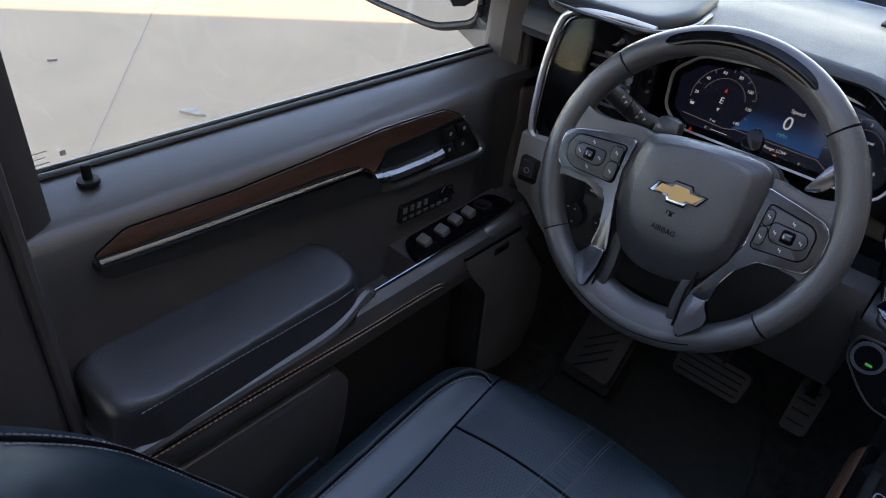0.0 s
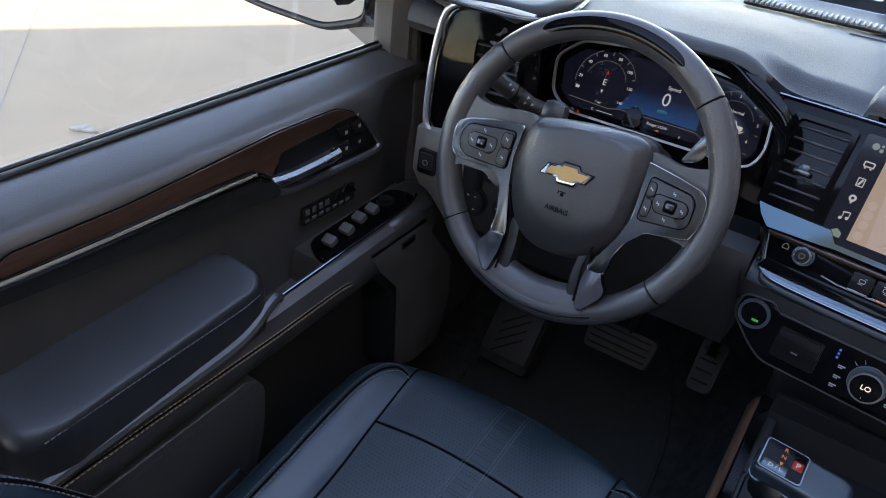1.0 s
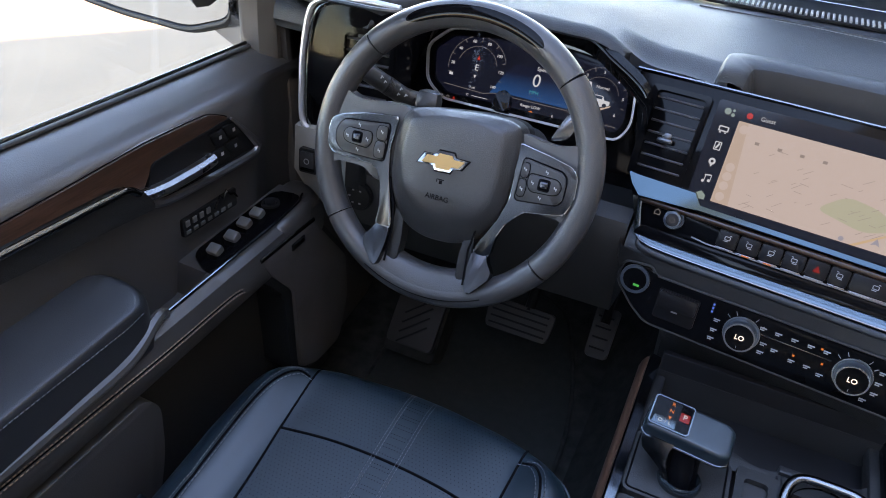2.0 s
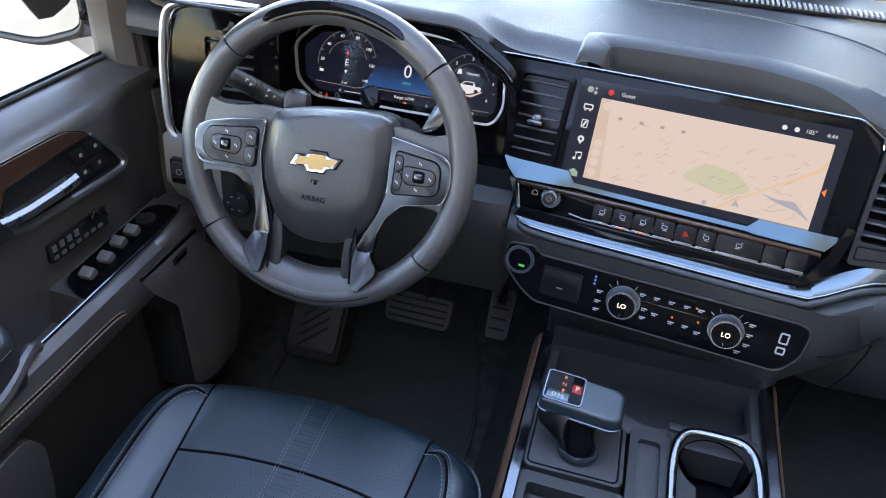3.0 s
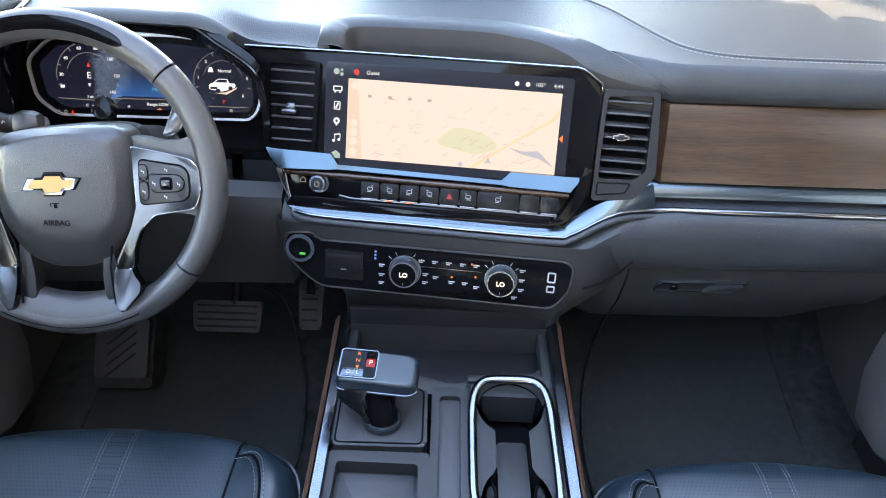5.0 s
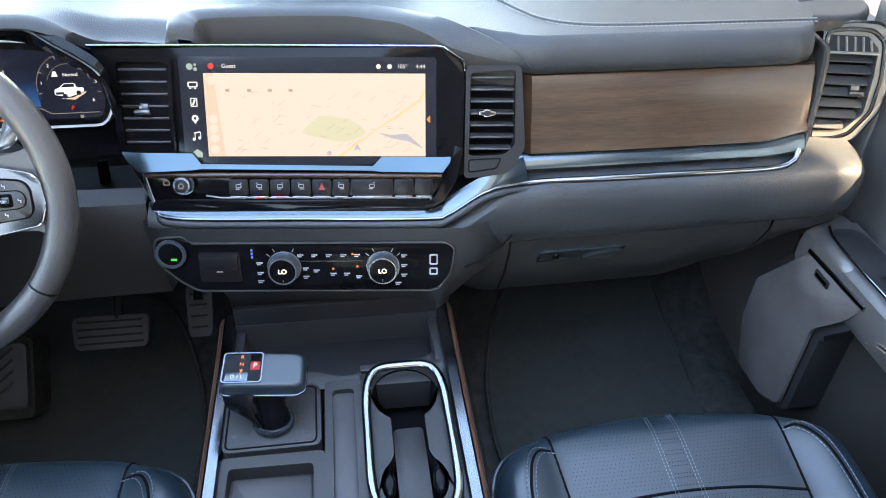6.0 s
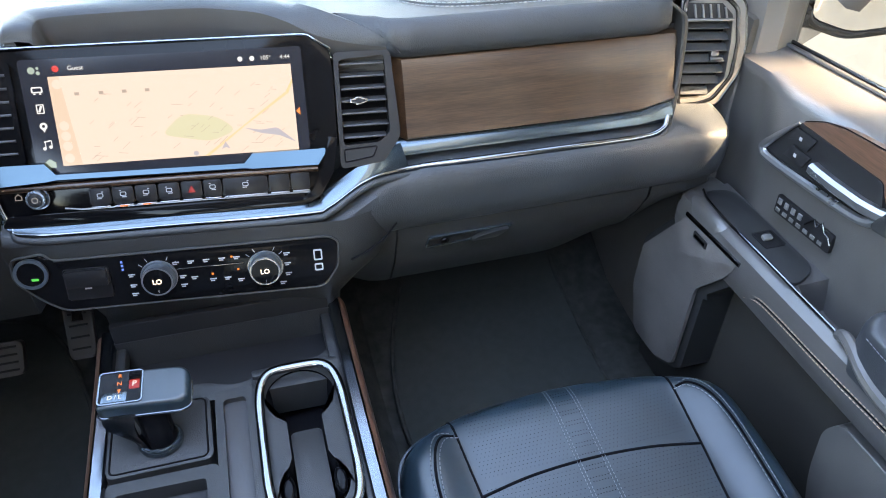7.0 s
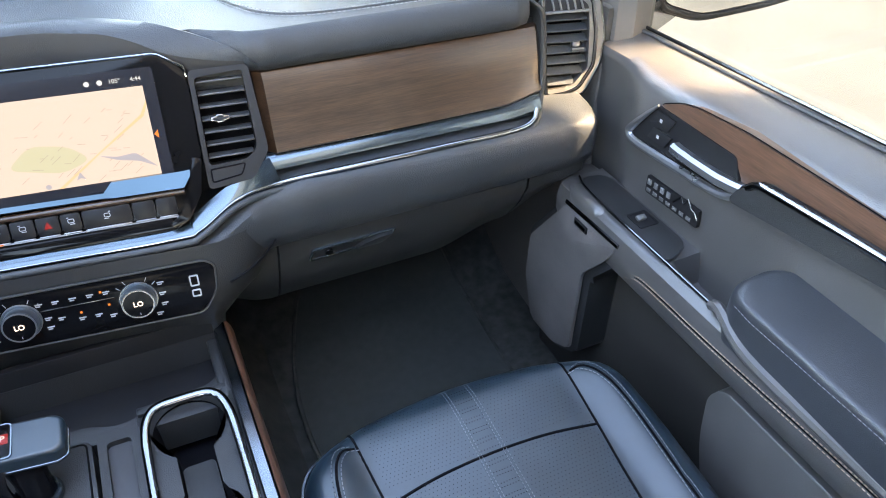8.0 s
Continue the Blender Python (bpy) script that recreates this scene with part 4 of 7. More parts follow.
for (xa, ya), (xb, yb) in (((-0.124, -0.0165), (-0.058, -0.0190)), ((-0.058, -0.0190), (-0.042, -0.0150)), ((-0.042, -0.0150), (0.075, -0.0150)), ((0.075, -0.0150), (0.088, -0.0225)), ((0.088, -0.0225), (0.150, -0.0225))):
    part("rule_line", rbox(0, 0, 0, math.hypot(xb - xa, yb - ya), 0.0009, 0.0004, 0, G((xa + xb) / 2, (ya + yb) / 2, 0.0010) @ T(0, 0, 0, math.degrees(math.atan2(yb - ya, xb - xa)))), LIT_DIM, cluster)
part("engine_lamp", join(rbox(0.022, -0.0305, 0, 0.0065, 0.0035, 0.0004, 0, G(0, 0, 0.001)), rbox(0.0225, -0.0282, 0, 0.003, 0.0016, 0.0004, 0, G(0, 0, 0.001))), LIT_ORANGE, cluster)
part("fuel_lamp", rbox(0.126, -0.0275, 0, 0.0045, 0.004, 0.0004, 0, G(0, 0, 0.001)), LIT_DIM, cluster)
part("warning_lamp", prism([(-0.0025, -0.002), (0.0025, -0.002), (0, 0.003)], 0.0004, G(-0.098, -0.036, 0.0130), 0), LIT_RED, cluster)
for u in (-0.118, -0.108):
    part("warning_lamp", ring_plate(0.0016, 0.0024, 0.0004, G(0, 0, 0.0130), 16, 0, u, -0.0355), LIT_DIM, cluster)
part("scale_line", rbox(-0.062, -0.026, 0, 0.026, 0.0008, 0.0004, 0, G(0, 0, 0.001)), LIT_WHITE, cluster)
part("symbol", prism([(-0.004, -0.003), (0.004, -0.003), (0.002, 0.004), (-0.002, 0.004)], 0.0004, G(0.098, 0.029, 0.001), 0), LIT_WHITE, cluster)
part("symbol", rbox(-0.116, 0.0, 0, 0.006, 0.004, 0.0004, 0, G(0, 0, 0.001)), LIT_WHITE, cluster)
truck = part("truck_picture", prism(soften([(-0.019, -0.006), (-0.019, 0.001), (-0.012, 0.004), (-0.006, 0.009), (0.008, 0.009), (0.010, 0.003), (0.019, 0.003), (0.019, -0.003), (0.0, -0.009)], 0.002, 2), 0.0004, G(0.114, 0.008, 0.001), 0), LIT_WHITE, cluster)
part("truck_shade", join(prism([(-0.010, 0.004), (-0.005, 0.008), (0.007, 0.008), (0.007, 0.004)], 0.0004, G(0.114, 0.008, 0.0016), 0), disc(0.0032, 0.0004, G(0.108, 0.0, 0.0016), 16, 0), disc(0.0030, 0.0004, G(0.126, 0.004, 0.0016), 16, 0), rbox(-0.012, -0.004, 0.0, 0.010, 0.003, 0.0004, 0, G(0.114, 0.008, 0.0014))), SCREEN_DARK, truck)
part("road_glow", prism([(-0.012, -0.011), (0.004, -0.010), (0.022, -0.002), (0.020, -0.005), (0.006, -0.013)], 0.0003, G(0.114, 0.008, 0.0008), 0), SCREEN_TAN, cluster)

# ---- infotainment display ----
info = thing("infotainment_display", (0, 0.05, 1.27), "wide lit touchscreen showing a cream map in a gloss black panel", "screen")
panel = part("panel", prism(soften([(-0.282, 0.083), (0.153, 0.083), (0.181, 0.066), (0.184, 0.040), (0.182, -0.045), (0.172, -0.083), (0.155, -0.108), (0.137, -0.119), (-0.220, -0.119), (-0.246, -0.062)], 0.006), 0.05, STACK, 0.002, -0.002), GLOSS, info, "gloss black surround")
part("chrome_edge", tube([STACK @ Vector(p) for p in ((-0.284, 0.0835, 0), (-0.1, 0.0845, 0), (0.150, 0.0845, 0), (0.157, 0.0830, 0), (0.182, 0.067, 0), (0.1845, 0.055, 0))], 0.0022, 0.0030, up=(0, -0.9, 0.4), seg=8), CHROME, info, "chrome edge")
S_ = lambda u, v, w=0.0: STACK @ T(u, v, 0.001 + w)
disp = part("display", prism(rounded(-0.174, -0.064, 0.148, 0.071, 0.004), 0.006, STACK, 0, 0.0005), SCREEN_DARK, info, "dark blue lit screen")
part("map", prism([(-0.144, -0.053), (0.134, -0.053), (0.134, 0.051), (-0.144, 0.051)], 0.0004, S_(0, 0), 0), SCREEN_MAP, disp, "cream lit map")
MP = lambda pts, m, w=0.0004, name="map_shape": part(name, prism(pts, 0.0003, S_(0, 0, w), 0), m, disp, smooth=False)
MP([(-0.144, -0.053), (-0.122, -0.053), (-0.132, 0.051), (-0.144, 0.051)], SCREEN_TAN)
MP(soften([(-0.028, -0.024), (0.0, 0.000), (0.04, -0.006), (0.062, -0.024), (0.03, -0.036), (0.0, -0.030)], 0.012), SCREEN_PARK)
MP([(0.020, -0.053), (0.0255, -0.053), (0.125, 0.0185), (0.134, 0.034), (0.134, 0.029), (0.128, 0.0165)], SCREEN_ROAD, 0.0007, "map_road")
MP(soften([(0.070, -0.022), (0.090, -0.026), (0.110, -0.024), (0.128, -0.040), (0.132, -0.044), (0.112, -0.034), (0.090, -0.030)], 0.004), SCREEN_WATER, 0.0007)
rs = random.Random(3)
for k in range(70):
    u, v = rs.uniform(-0.11, 0.12), rs.uniform(-0.048, 0.03)
    a = rs.choice((35, 35, 40, -8, -6))
    part("map_street", rbox(0, 0, 0, rs.uniform(0.003, 0.014), 0.00045, 0.0003, 0, S_(u, v, 0.0005) @ T(0, 0, 0, a)), SCREEN_LINE, disp, smooth=False)
for k, u in enumerate((-0.115, -0.088, -0.062, -0.036)):
    part("symbol", rbox(u, 0.030, 0, 0.005, 0.0035, 0.0003, 0, S_(0, 0, 0.0006)), SCREEN_LINE, disp)
for u, v in ((-0.135, 0.042), (-0.135, -0.006), (-0.135, -0.018), (-0.135, -0.030), (-0.135, -0.044)):
    part("button", disc(0.0055, 0.0004, S_(u, v, 0.0008), 20, 0), SCREEN_MAP, disp)
part("pointer", prism([(-0.005, -0.004), (0, -0.002), (0.005, -0.004), (0, 0.005)], 0.0004, S_(0.046, -0.042, 0.0009), 0), SCREEN_WATER, disp)
part("pointer", disc(0.003, 0.0004, S_(0.010, -0.049, 0.0009), 16, 0), SCREEN_WATER, disp)
part("arrow", prism([(-0.003, 0), (0.002, 0.005), (0.002, -0.005)], 0.0004, S_(0.138, -0.006), 0), LIT_ORANGE, disp)
icons = [
    lambda m: join(disc(0.0052, 0.0004, m @ T(-0.003, 0.001), 20, 0), disc(0.0030, 0.0004, m @ T(0.006, -0.003), 16, 0), disc(0.0022, 0.0004, m @ T(0.006, 0.004), 16, 0)),
    lambda m: join(frame_plate(rounded(-0.008, -0.004, 0.008, 0.005, 0.002), rounded(-0.006, -0.002, 0.006, 0.003, 0.001), 0.0004, m), rbox(-0.004, -0.0055, 0, 0.003, 0.002, 0.0004, 0, m), rbox(0.004, -0.0055, 0, 0.003, 0.002, 0.0004, 0, m)),
    lambda m: join(frame_plate(rounded(-0.0055, -0.007, 0.0055, 0.007, 0.001), rounded(-0.004, -0.0055, 0.004, 0.0055, 0.001), 0.0004, m), rbox(0, 0, 0, 0.003, 0.010, 0.0004, 0, m @ T(0, 0, 0, -25))),
    lambda m: join(ring_plate(0.0022, 0.0055, 0.0004, m, 20, 0, 0, 0.002), prism([(-0.003, -0.002), (0, -0.0075), (0.003, -0.002)], 0.0004, m, 0)),
    lambda m: join(disc(0.0025, 0.0004, m @ T(-0.004, -0.004), 14, 0), disc(0.0025, 0.0004, m @ T(0.005, -0.002), 14, 0), rbox(-0.002, 0.001, 0, 0.0012, 0.010, 0.0004, 0, m), rbox(0.007, 0.003, 0, 0.0012, 0.010, 0.0004, 0, m), rbox(0.0025, 0.0065, 0, 0.010, 0.002, 0.0004, 0, m @ T(0, 0, 0, 10))),
    lambda m: prism([(-0.008, -0.006), (0.008, -0.006), (0.008, 0.002), (0, 0.0075), (-0.008, 0.002)], 0.0004, m, 0),
]
for k, f in enumerate(icons):
    part("icon", f(S_(-0.158, 0.058 - 0.0215 * k) @ Matrix.Scale(0.78, 4)), (LIT_TEAL if k in (0, 5) else LIT_WHITE), disp, smooth=False)
words("Guest", 0.0072, S_(-0.112, 0.0595), LIT_WHITE, disp)
part("icon", disc(0.0038, 0.0004, S_(-0.134, 0.0595), 16, 0), LIT_RED, disp)
words("105°", 0.0070, S_(0.105, 0.0595), LIT_WHITE, disp)
words("4:44", 0.0070, S_(0.128, 0.0595), LIT_WHITE, disp)
for u in (0.075, 0.089):
    part("icon", disc(0.0030, 0.0004, S_(u, 0.0595), 14, 0), LIT_WHITE, disp)
# the blade under the screen is a shelf that slopes up to it
shelf = []
for u, va, vb in ((-0.250, -0.046, -0.0490), (-0.242, -0.047, -0.0610), (-0.229, -0.0475, -0.0728), (-0.163, -0.0485, -0.0700), (-0.152, -0.0620, -0.0690), (0.066, -0.0650, -0.0715), (0.077, -0.0535, -0.0725), (0.156, -0.0535, -0.0735), (0.166, -0.0530, -0.0600)):
    out = 0.009 + 0.30 * (va - vb)
    shelf.append([STACK @ Vector((u, va + 0.001, -0.004)), STACK @ Vector((u, va, 0.009)), STACK @ Vector((u, vb + 0.001, out)), STACK @ Vector((u, vb, out - 0.001)), STACK @ Vector((u, vb - 0.0015, 0.004)), STACK @ Vector((u, vb, -0.004))])
blade = part("silver_blade", loft(shelf, True), BLADE, info, "brushed silver blade under the screen")
part("wood_strip", tube([STACK @ Vector(p) for p in ((-0.226, -0.0765, 0.003), (0.155, -0.0780, 0.003))], 0.0042, 0.0045, seg=10), WOOD_X, info)
part("frame_arm", prism(soften([(0.171, -0.038), (0.1825, -0.040), (0.174, -0.083), (0.156, -0.111), (0.138, -0.121), (0.131, -0.114), (0.146, -0.104), (0.160, -0.079)], 0.003), 0.02, STACK, 0.003, 0.015), GLOSS, info, "gloss black frame end")
part("frame_sill", prism(soften([(-0.222, -0.122), (0.139, -0.122), (0.135, -0.108), (-0.214, -0.108)], 0.003), 0.02, STACK, 0.003, 0.009), GLOSS, info)
keys = [-0.121, -0.0945, -0.068, -0.041, -0.014, 0.0125, 0.036, 0.092, 0.119, 0.144]
for i, (a, b) in enumerate(zip(keys, keys[1:])):
    k = part("key", prism(soften([(a + 0.001, -0.103), (b - 0.001, -0.103), (b - 0.001, -0.082), (a + 0.001, -0.082)], 0.003), 0.008, STACK, 0.0015, 0.006), KEY, info)
    cx = (a + b) / 2
    if i == 4:
        part("hazard_mark", prism([(-0.0045, -0.004), (0.0045, -0.004), (0, 0.0045)], 0.0004, S_(cx, -0.092, 0.0057), 0), LIT_PARK, k)
    elif i < 7:
        part("symbol", join(frame_plate(rounded(cx - 0.0036, -0.0935, cx + 0.0036, -0.0885, 0.0015), rounded(cx - 0.0028, -0.0927, cx + 0.0028, -0.0893, 0.0008), 0.0004, STACK @ T(0, 0, 0.0063), 0), rbox(cx + (0.0012 if i % 2 else -0.0012), -0.0948, 0.0063, 0.0052, 0.0009, 0.0004, 0, STACK), rbox(cx - (0.003 if i % 2 else -0.003), -0.0870, 0.0063, 0.0022, 0.0009, 0.0004, 0, STACK)), GREY_INK, k)
    part("key_edge", rbox(cx, -0.1045, 0.0078, b - a - 0.004, 0.0016, 0.0030, 0.0006, STACK), SILVER, k, "silver key edge")
    if i in (1, 2):
        part("key_lamp", rbox(cx, -0.1050, 0.0102, 0.009, 0.0016, 0.001, 0, STACK), LIT_ORANGE, k)
part("key_rail", tube([STACK @ Vector(p) for p in ((-0.150, -0.1035, 0.004), (-0.130, -0.106, 0.006), (0.146, -0.107, 0.006))], 0.0012, seg=6), SILVER, info)
knob = part("volume_knob", join(disc(0.0112, 0.018, STACK @ T(-0.178, -0.0895), 36, 0.002, 0.015), ring_plate(0.010, 0.0130, 0.004, STACK, 36, 0.004, -0.178, -0.0895)), KNURL, info, "round silver-rimmed volume knob")
part("knob_face", disc(0.0084, 0.002, STACK @ T(-0.178, -0.0895), 32, 0.0005, 0.0158), DARK, knob)
part("symbol", ring_plate(0.0028, 0.0036, 0.0004, STACK, 20, 0.0162, -0.178, -0.0895), LIT_DIM, knob)
part("home_key", frame_plate([(-0.004, -0.0035), (0.004, -0.0035), (0.004, 0.001), (0, 0.0045), (-0.004, 0.001)], [(-0.0031, -0.0026), (0.0031, -0.0026), (0.0031, 0.0007), (0, 0.0034), (-0.0031, 0.0007)], 0.0004, S_(-0.201, -0.087), 0), LIT_DIM, info)

# ---- climate panel ----
clim = thing("climate_panel", (0, 0.0, 1.18), "gloss black climate control panel with two silver knobs", "controls")
part("panel", prism(soften([(-0.226, 0.043), (-0.19, 0.047), (-0.184, 0.037), (0.150, 0.037), (0.161, 0.030), (0.158, -0.002), (0.139, -0.029), (-0.178, -0.027), (-0.200, -0.012), (-0.228, 0.016)], 0.01), 0.03, CLIMATE, 0.003, 0.004), GLOSS, clim, "gloss black panel")
part("panel_rim", tube([CLIMATE @ Vector((x, y, 0.002)) for x, y in soften([(-0.228, 0.045), (-0.19, 0.049), (-0.183, 0.039), (0.151, 0.039), (0.163, 0.031), (0.160, -0.003), (0.140, -0.031), (-0.179, -0.029), (-0.202, -0.013), (-0.230, 0.016)], 0.01)], 0.0018, seg=6, closed=True), PLASTIC, clim)
C_ = lambda u, v, w=0.0: CLIMATE @ T(u, v, 0.0045 + w)
for u in (-0.062, 0.068):
    kb = part("temperature_knob", join(disc(0.0192, 0.016, C_(u, 0.006), 44, 0.003, 0.015), ring_plate(0.0185, 0.0215, 0.003, C_(0, 0), 44, 0.003, u, 0.006)), KNURL, clim, "silver-rimmed temperature knob")
    part("knob_face", disc(0.0182, 0.002, C_(u, 0.006), 40, 0.0008, 0.0162), GLOSS, kb)
    words("LO", 0.0088, C_(u, 0.006, 0.0168), LIT_BRIGHT, kb)
    part("knob_rim", ring_plate(0.0168, 0.0184, 0.001, C_(0, 0), 44, 0.0166, u, 0.006), SILVER, kb)
    part("base_ring", ring_plate(0.0208, 0.0222, 0.001, C_(0, 0), 44, 0.0012, u, 0.006), SILVER, kb)
    part("pointer_line", rbox(u, -0.007, 0.0166, 0.0006, 0.0030, 0.0003, 0, C_(0, 0)), GREY_INK, kb)
    for a in (40, 62, 118, 140):
        part("scale_mark", rbox(0.0265, 0, 0, 0.0055, 0.0007, 0.0004, 0, C_(u, 0.006, 0.0002) @ T(0, 0, 0, a)), GREY_INK, clim)
part("chrome_rule", rbox(0.0, 0.014, 0.0005, 0.084, 0.0016, 0.001, 0.0003, C_(0, 0)), SATIN, clim)
st = part("start_button", join(disc(0.0165, 0.008, C_(-0.206, 0.027), 36, 0.002, 0.006)), GLOSS, clim, "round engine start button with a green lamp")
part("button_rim", ring_plate(0.0155, 0.0195, 0.004, C_(0, 0), 40, 0.0065, -0.206, 0.027), KNURL, st)
part("button_lamp", rbox(-0.202, 0.020, 0.0068, 0.008, 0.0032, 0.0006, 0.0002, C_(0, 0)), LIT_GREEN, st)
so = part("socket_cover", join(prism(rounded(-0.172, -0.014, -0.119, 0.027, 0.003), 0.01, C_(0, 0), 0.002, 0.003), prism(rounded(-0.170, 0.004, -0.121, 0.026, 0.003), 0.008, C_(0, 0), 0.002, 0.008)), KEY, clim, "hinged black socket cover")
part("symbol", rbox(-0.146, 0.002, 0.0034, 0.008, 0.004, 0.0004, 0, C_(0, 0)), GREY_INK, so)
for u, v in ((-0.040, 0.023), (-0.022, 0.023), (-0.003, 0.023), (0.016, 0.023), (0.034, 0.023), (-0.034, 0.004), (-0.020, 0.001), (-0.034, -0.008), (0.002, -0.004), (0.020, -0.004), (0.036, -0.008), (-0.094, 0.012), (-0.094, -0.002), (-0.094, -0.014), (0.096, 0.022), (0.096, 0.008), (0.096, -0.006), (0.088, -0.018)):
    part("symbol", join(rbox(u, v, 0, 0.008, 0.0016, 0.0004, 0, C_(0, 0, 0.0002)), rbox(u - 0.001, v - 0.0025, 0, 0.005, 0.0014, 0.0004, 0, C_(0, 0, 0.0002))), GREY_INK, clim)
for u, v, c in ((0.028, 0.024, LIT_ORANGE), (0.002, 0.003, LIT_ORANGE), (0.034, 0.006, LIT_ORANGE), (-0.103, 0.030, LIT_BLUE), (-0.103, 0.025, LIT_BLUE), (-0.103, 0.020, LIT_BLUE)):
    part("indicator_lamp", rbox(u, v, 0, 0.0026, 0.0026, 0.0004, 0, C_(0, 0, 0.0002)), c, clim)
for v, h in ((0.0155, 0.015), (-0.0015, 0.010)):
    part("usb_port", frame_plate(rounded(0.1295, v - h / 2, 0.1405, v + h / 2, 0.002), rounded(0.1312, v - h / 2 + 0.0018, 0.1388, v + h / 2 - 0.0018, 0.001), 0.001, C_(0, 0), 0.001), GREY_INK, clim)

# neck of the centre stack, down to the console
neck_rows = []
for z, xl, xr, yo in ((1.262, -0.244, 0.262, 0.006), (1.235, -0.240, 0.262, 0.002), (1.205, -0.225, 0.258, -0.002), (1.175, -0.185, 0.238, 0.0), (1.150, -0.165, 0.205, 0.010), (1.115, -0.158, 0.166, 0.024), (1.02, -0.155, 0.156, 0.03)):
    yl, yr = 0.012 - xl * 0.1 + yo, 0.012 - xr * 0.1 + yo
    ring = [(xl, 0.26, z), (xl, yl + 0.03, z), (xl + 0.006, yl + 0.010, z), (xl + 0.020, yl + 0.001, z)]
    w = 0.02 + 0.07 * step(1.10, 1.20, z)
    yr += 0.1 * w
    ring += [(xl + 0.02 + (xr - xl - 0.02 - w) * k / 8, yl + (yr - yl) * k / 8, z) for k in range(1, 8)]
    ring += [(xr - w, yr, z), (xr - 0.6 * w, yr + 0.12 * w, z), (xr - 0.25 * w, yr + 0.40 * w, z), (xr, yr + 0.9 * w, z), (xr, 0.26, z)]
    neck_rows.append(ring)
part("stack_body", loft(neck_rows), PLASTIC, dash, "black padded centre stack")
part("stack_seam", tube(spline([(0.176, -0.0145, 1.208), (0.200, -0.0085, 1.214), (0.225, 0.004, 1.222), (0.246, 0.022, 1.229)], 6), 0.0012, seg=6), NEAR_BLACK, dash)

# ---- steering wheel and column ----
wheel = thing("steering_wheel", (-0.442, -0.06, 1.2), "black leather steering wheel with silver spokes", "steering wheel")
WHEEL = WHEEL @ T(0.002, 0.003)
W_ = lambda u, v, w=0.0: WHEEL @ Vector((u, v, w))
RIM = 0.1672


def arc(a0, a1, n, r=RIM, w=0.0):
    return [W_(r * math.cos(radians(a0 + (a1 - a0) * k / n)), r * math.sin(radians(a0 + (a1 - a0) * k / n)), w) for k in range(n + 1)]


WN = WHEEL.to_3x3() @ Vector((0, 0, 1))
for a0, a1 in ((138, 218), (-37, 44), (44, 138), (218, 323)):
    part("rim", tube(arc(a0 + 0.4, a1 - 0.4, 44), 0.0164, 0.0170, up=WN, seg=22), LEATHER_WHEEL, wheel)
for a in (44, 138, 218, 323):
    part("rim_seam", tube(arc(a - 0.5, a + 0.5, 2), 0.0148, 0.0157, up=WN, seg=20), NEAR_BLACK, wheel)
# gloss insert let into the top of the rim
ins = []
for k in range(37):
    a = radians(60 + 60 * k / 36)
    e = math.sqrt(max(0.0, 1 - abs(2 * k / 36 - 1) ** 8))
    ins.append([W_((RIM + 0.0167 * math.cos(b)) * math.cos(a), (RIM + 0.0167 * math.cos(b)) * math.sin(a), 0.0174 * math.sin(b)) for b in [radians(88 + (-26 + 52 * q / 8) * max(0.15, e)) for q in range(9)]])
part("rim_insert", loft(ins), GLOSS, wheel, "gloss black insert")
for a0, a1 in ((140, 216), (-35, 42), (46, 136), (220, 238), (302, 321)):
    part("stitching", dashes(arc(a0, a1, 60, RIM - 0.0148, 0.004), 0.005, 0.003, 0.0013, 0.0010, WN), STITCH, wheel, "pale stitching", kind="stuff")
# airbag cover: a raised face inside a broad sloping edge
hub_o = [(-0.0575, 0.0465), (-0.034, 0.0545), (0.000, 0.0585), (0.036, 0.0615), (0.068, 0.0600), (0.0825, 0.049), (0.0865, 0.022), (0.083, -0.012), (0.077, -0.050), (0.058, -0.082), (0.036, -0.096), (0.012, -0.101), (-0.018, -0.0995), (-0.045, -0.085), (-0.063, -0.050), (-0.0685, -0.010), (-0.067, 0.024)]
hub_r = [(-0.0455, 0.0370), (-0.022, 0.0455), (0.004, 0.0510), (0.034, 0.0515), (0.059, 0.0480), (0.0670, 0.039), (0.0690, 0.016), (0.0690, -0.010), (0.0660, -0.032), (0.0528, -0.055), (0.038, -0.066), (0.012, -0.0700), (-0.011, -0.0685), (-0.032, -0.056), (-0.0450, -0.030), (-0.0500, -0.004), (-0.0490, 0.018)]
HO = spline([(x, y, 0) for x, y in hub_o], 5, True)
HR = spline([(x, y, 0) for x, y in hub_r], 5, True)
hub_rows = []
for k, (f, w) in enumerate(((-0.02, -0.020), (0.0, 0.006), (0.02, 0.012), (0.10, 0.0165), (0.40, 0.0215), (0.85, 0.0280), (1.0, 0.0298))):
    hub_rows.append([W_(*(a.lerp(b, f))[:2], w - 0.16 * max(0.0, -0.045 - a.lerp(b, f).y) * step(-0.01, 0.02, w)) for a, b in zip(HO, HR)])
for f, w in ((0.93, 0.0310), (0.75, 0.0322), (0.45, 0.0332), (0.15, 0.0336)):
    hub_rows.append([W_(0.009 + (b.x - 0.009) * f, -0.012 + (b.y + 0.012) * f, w - 0.16 * max(0.0, -0.045 - (-0.012 + (b.y + 0.012) * f))) for b in HR])
hub = part("airbag_cover", loft(hub_rows, True), HUB, wheel, "dark grey grained airbag cover")
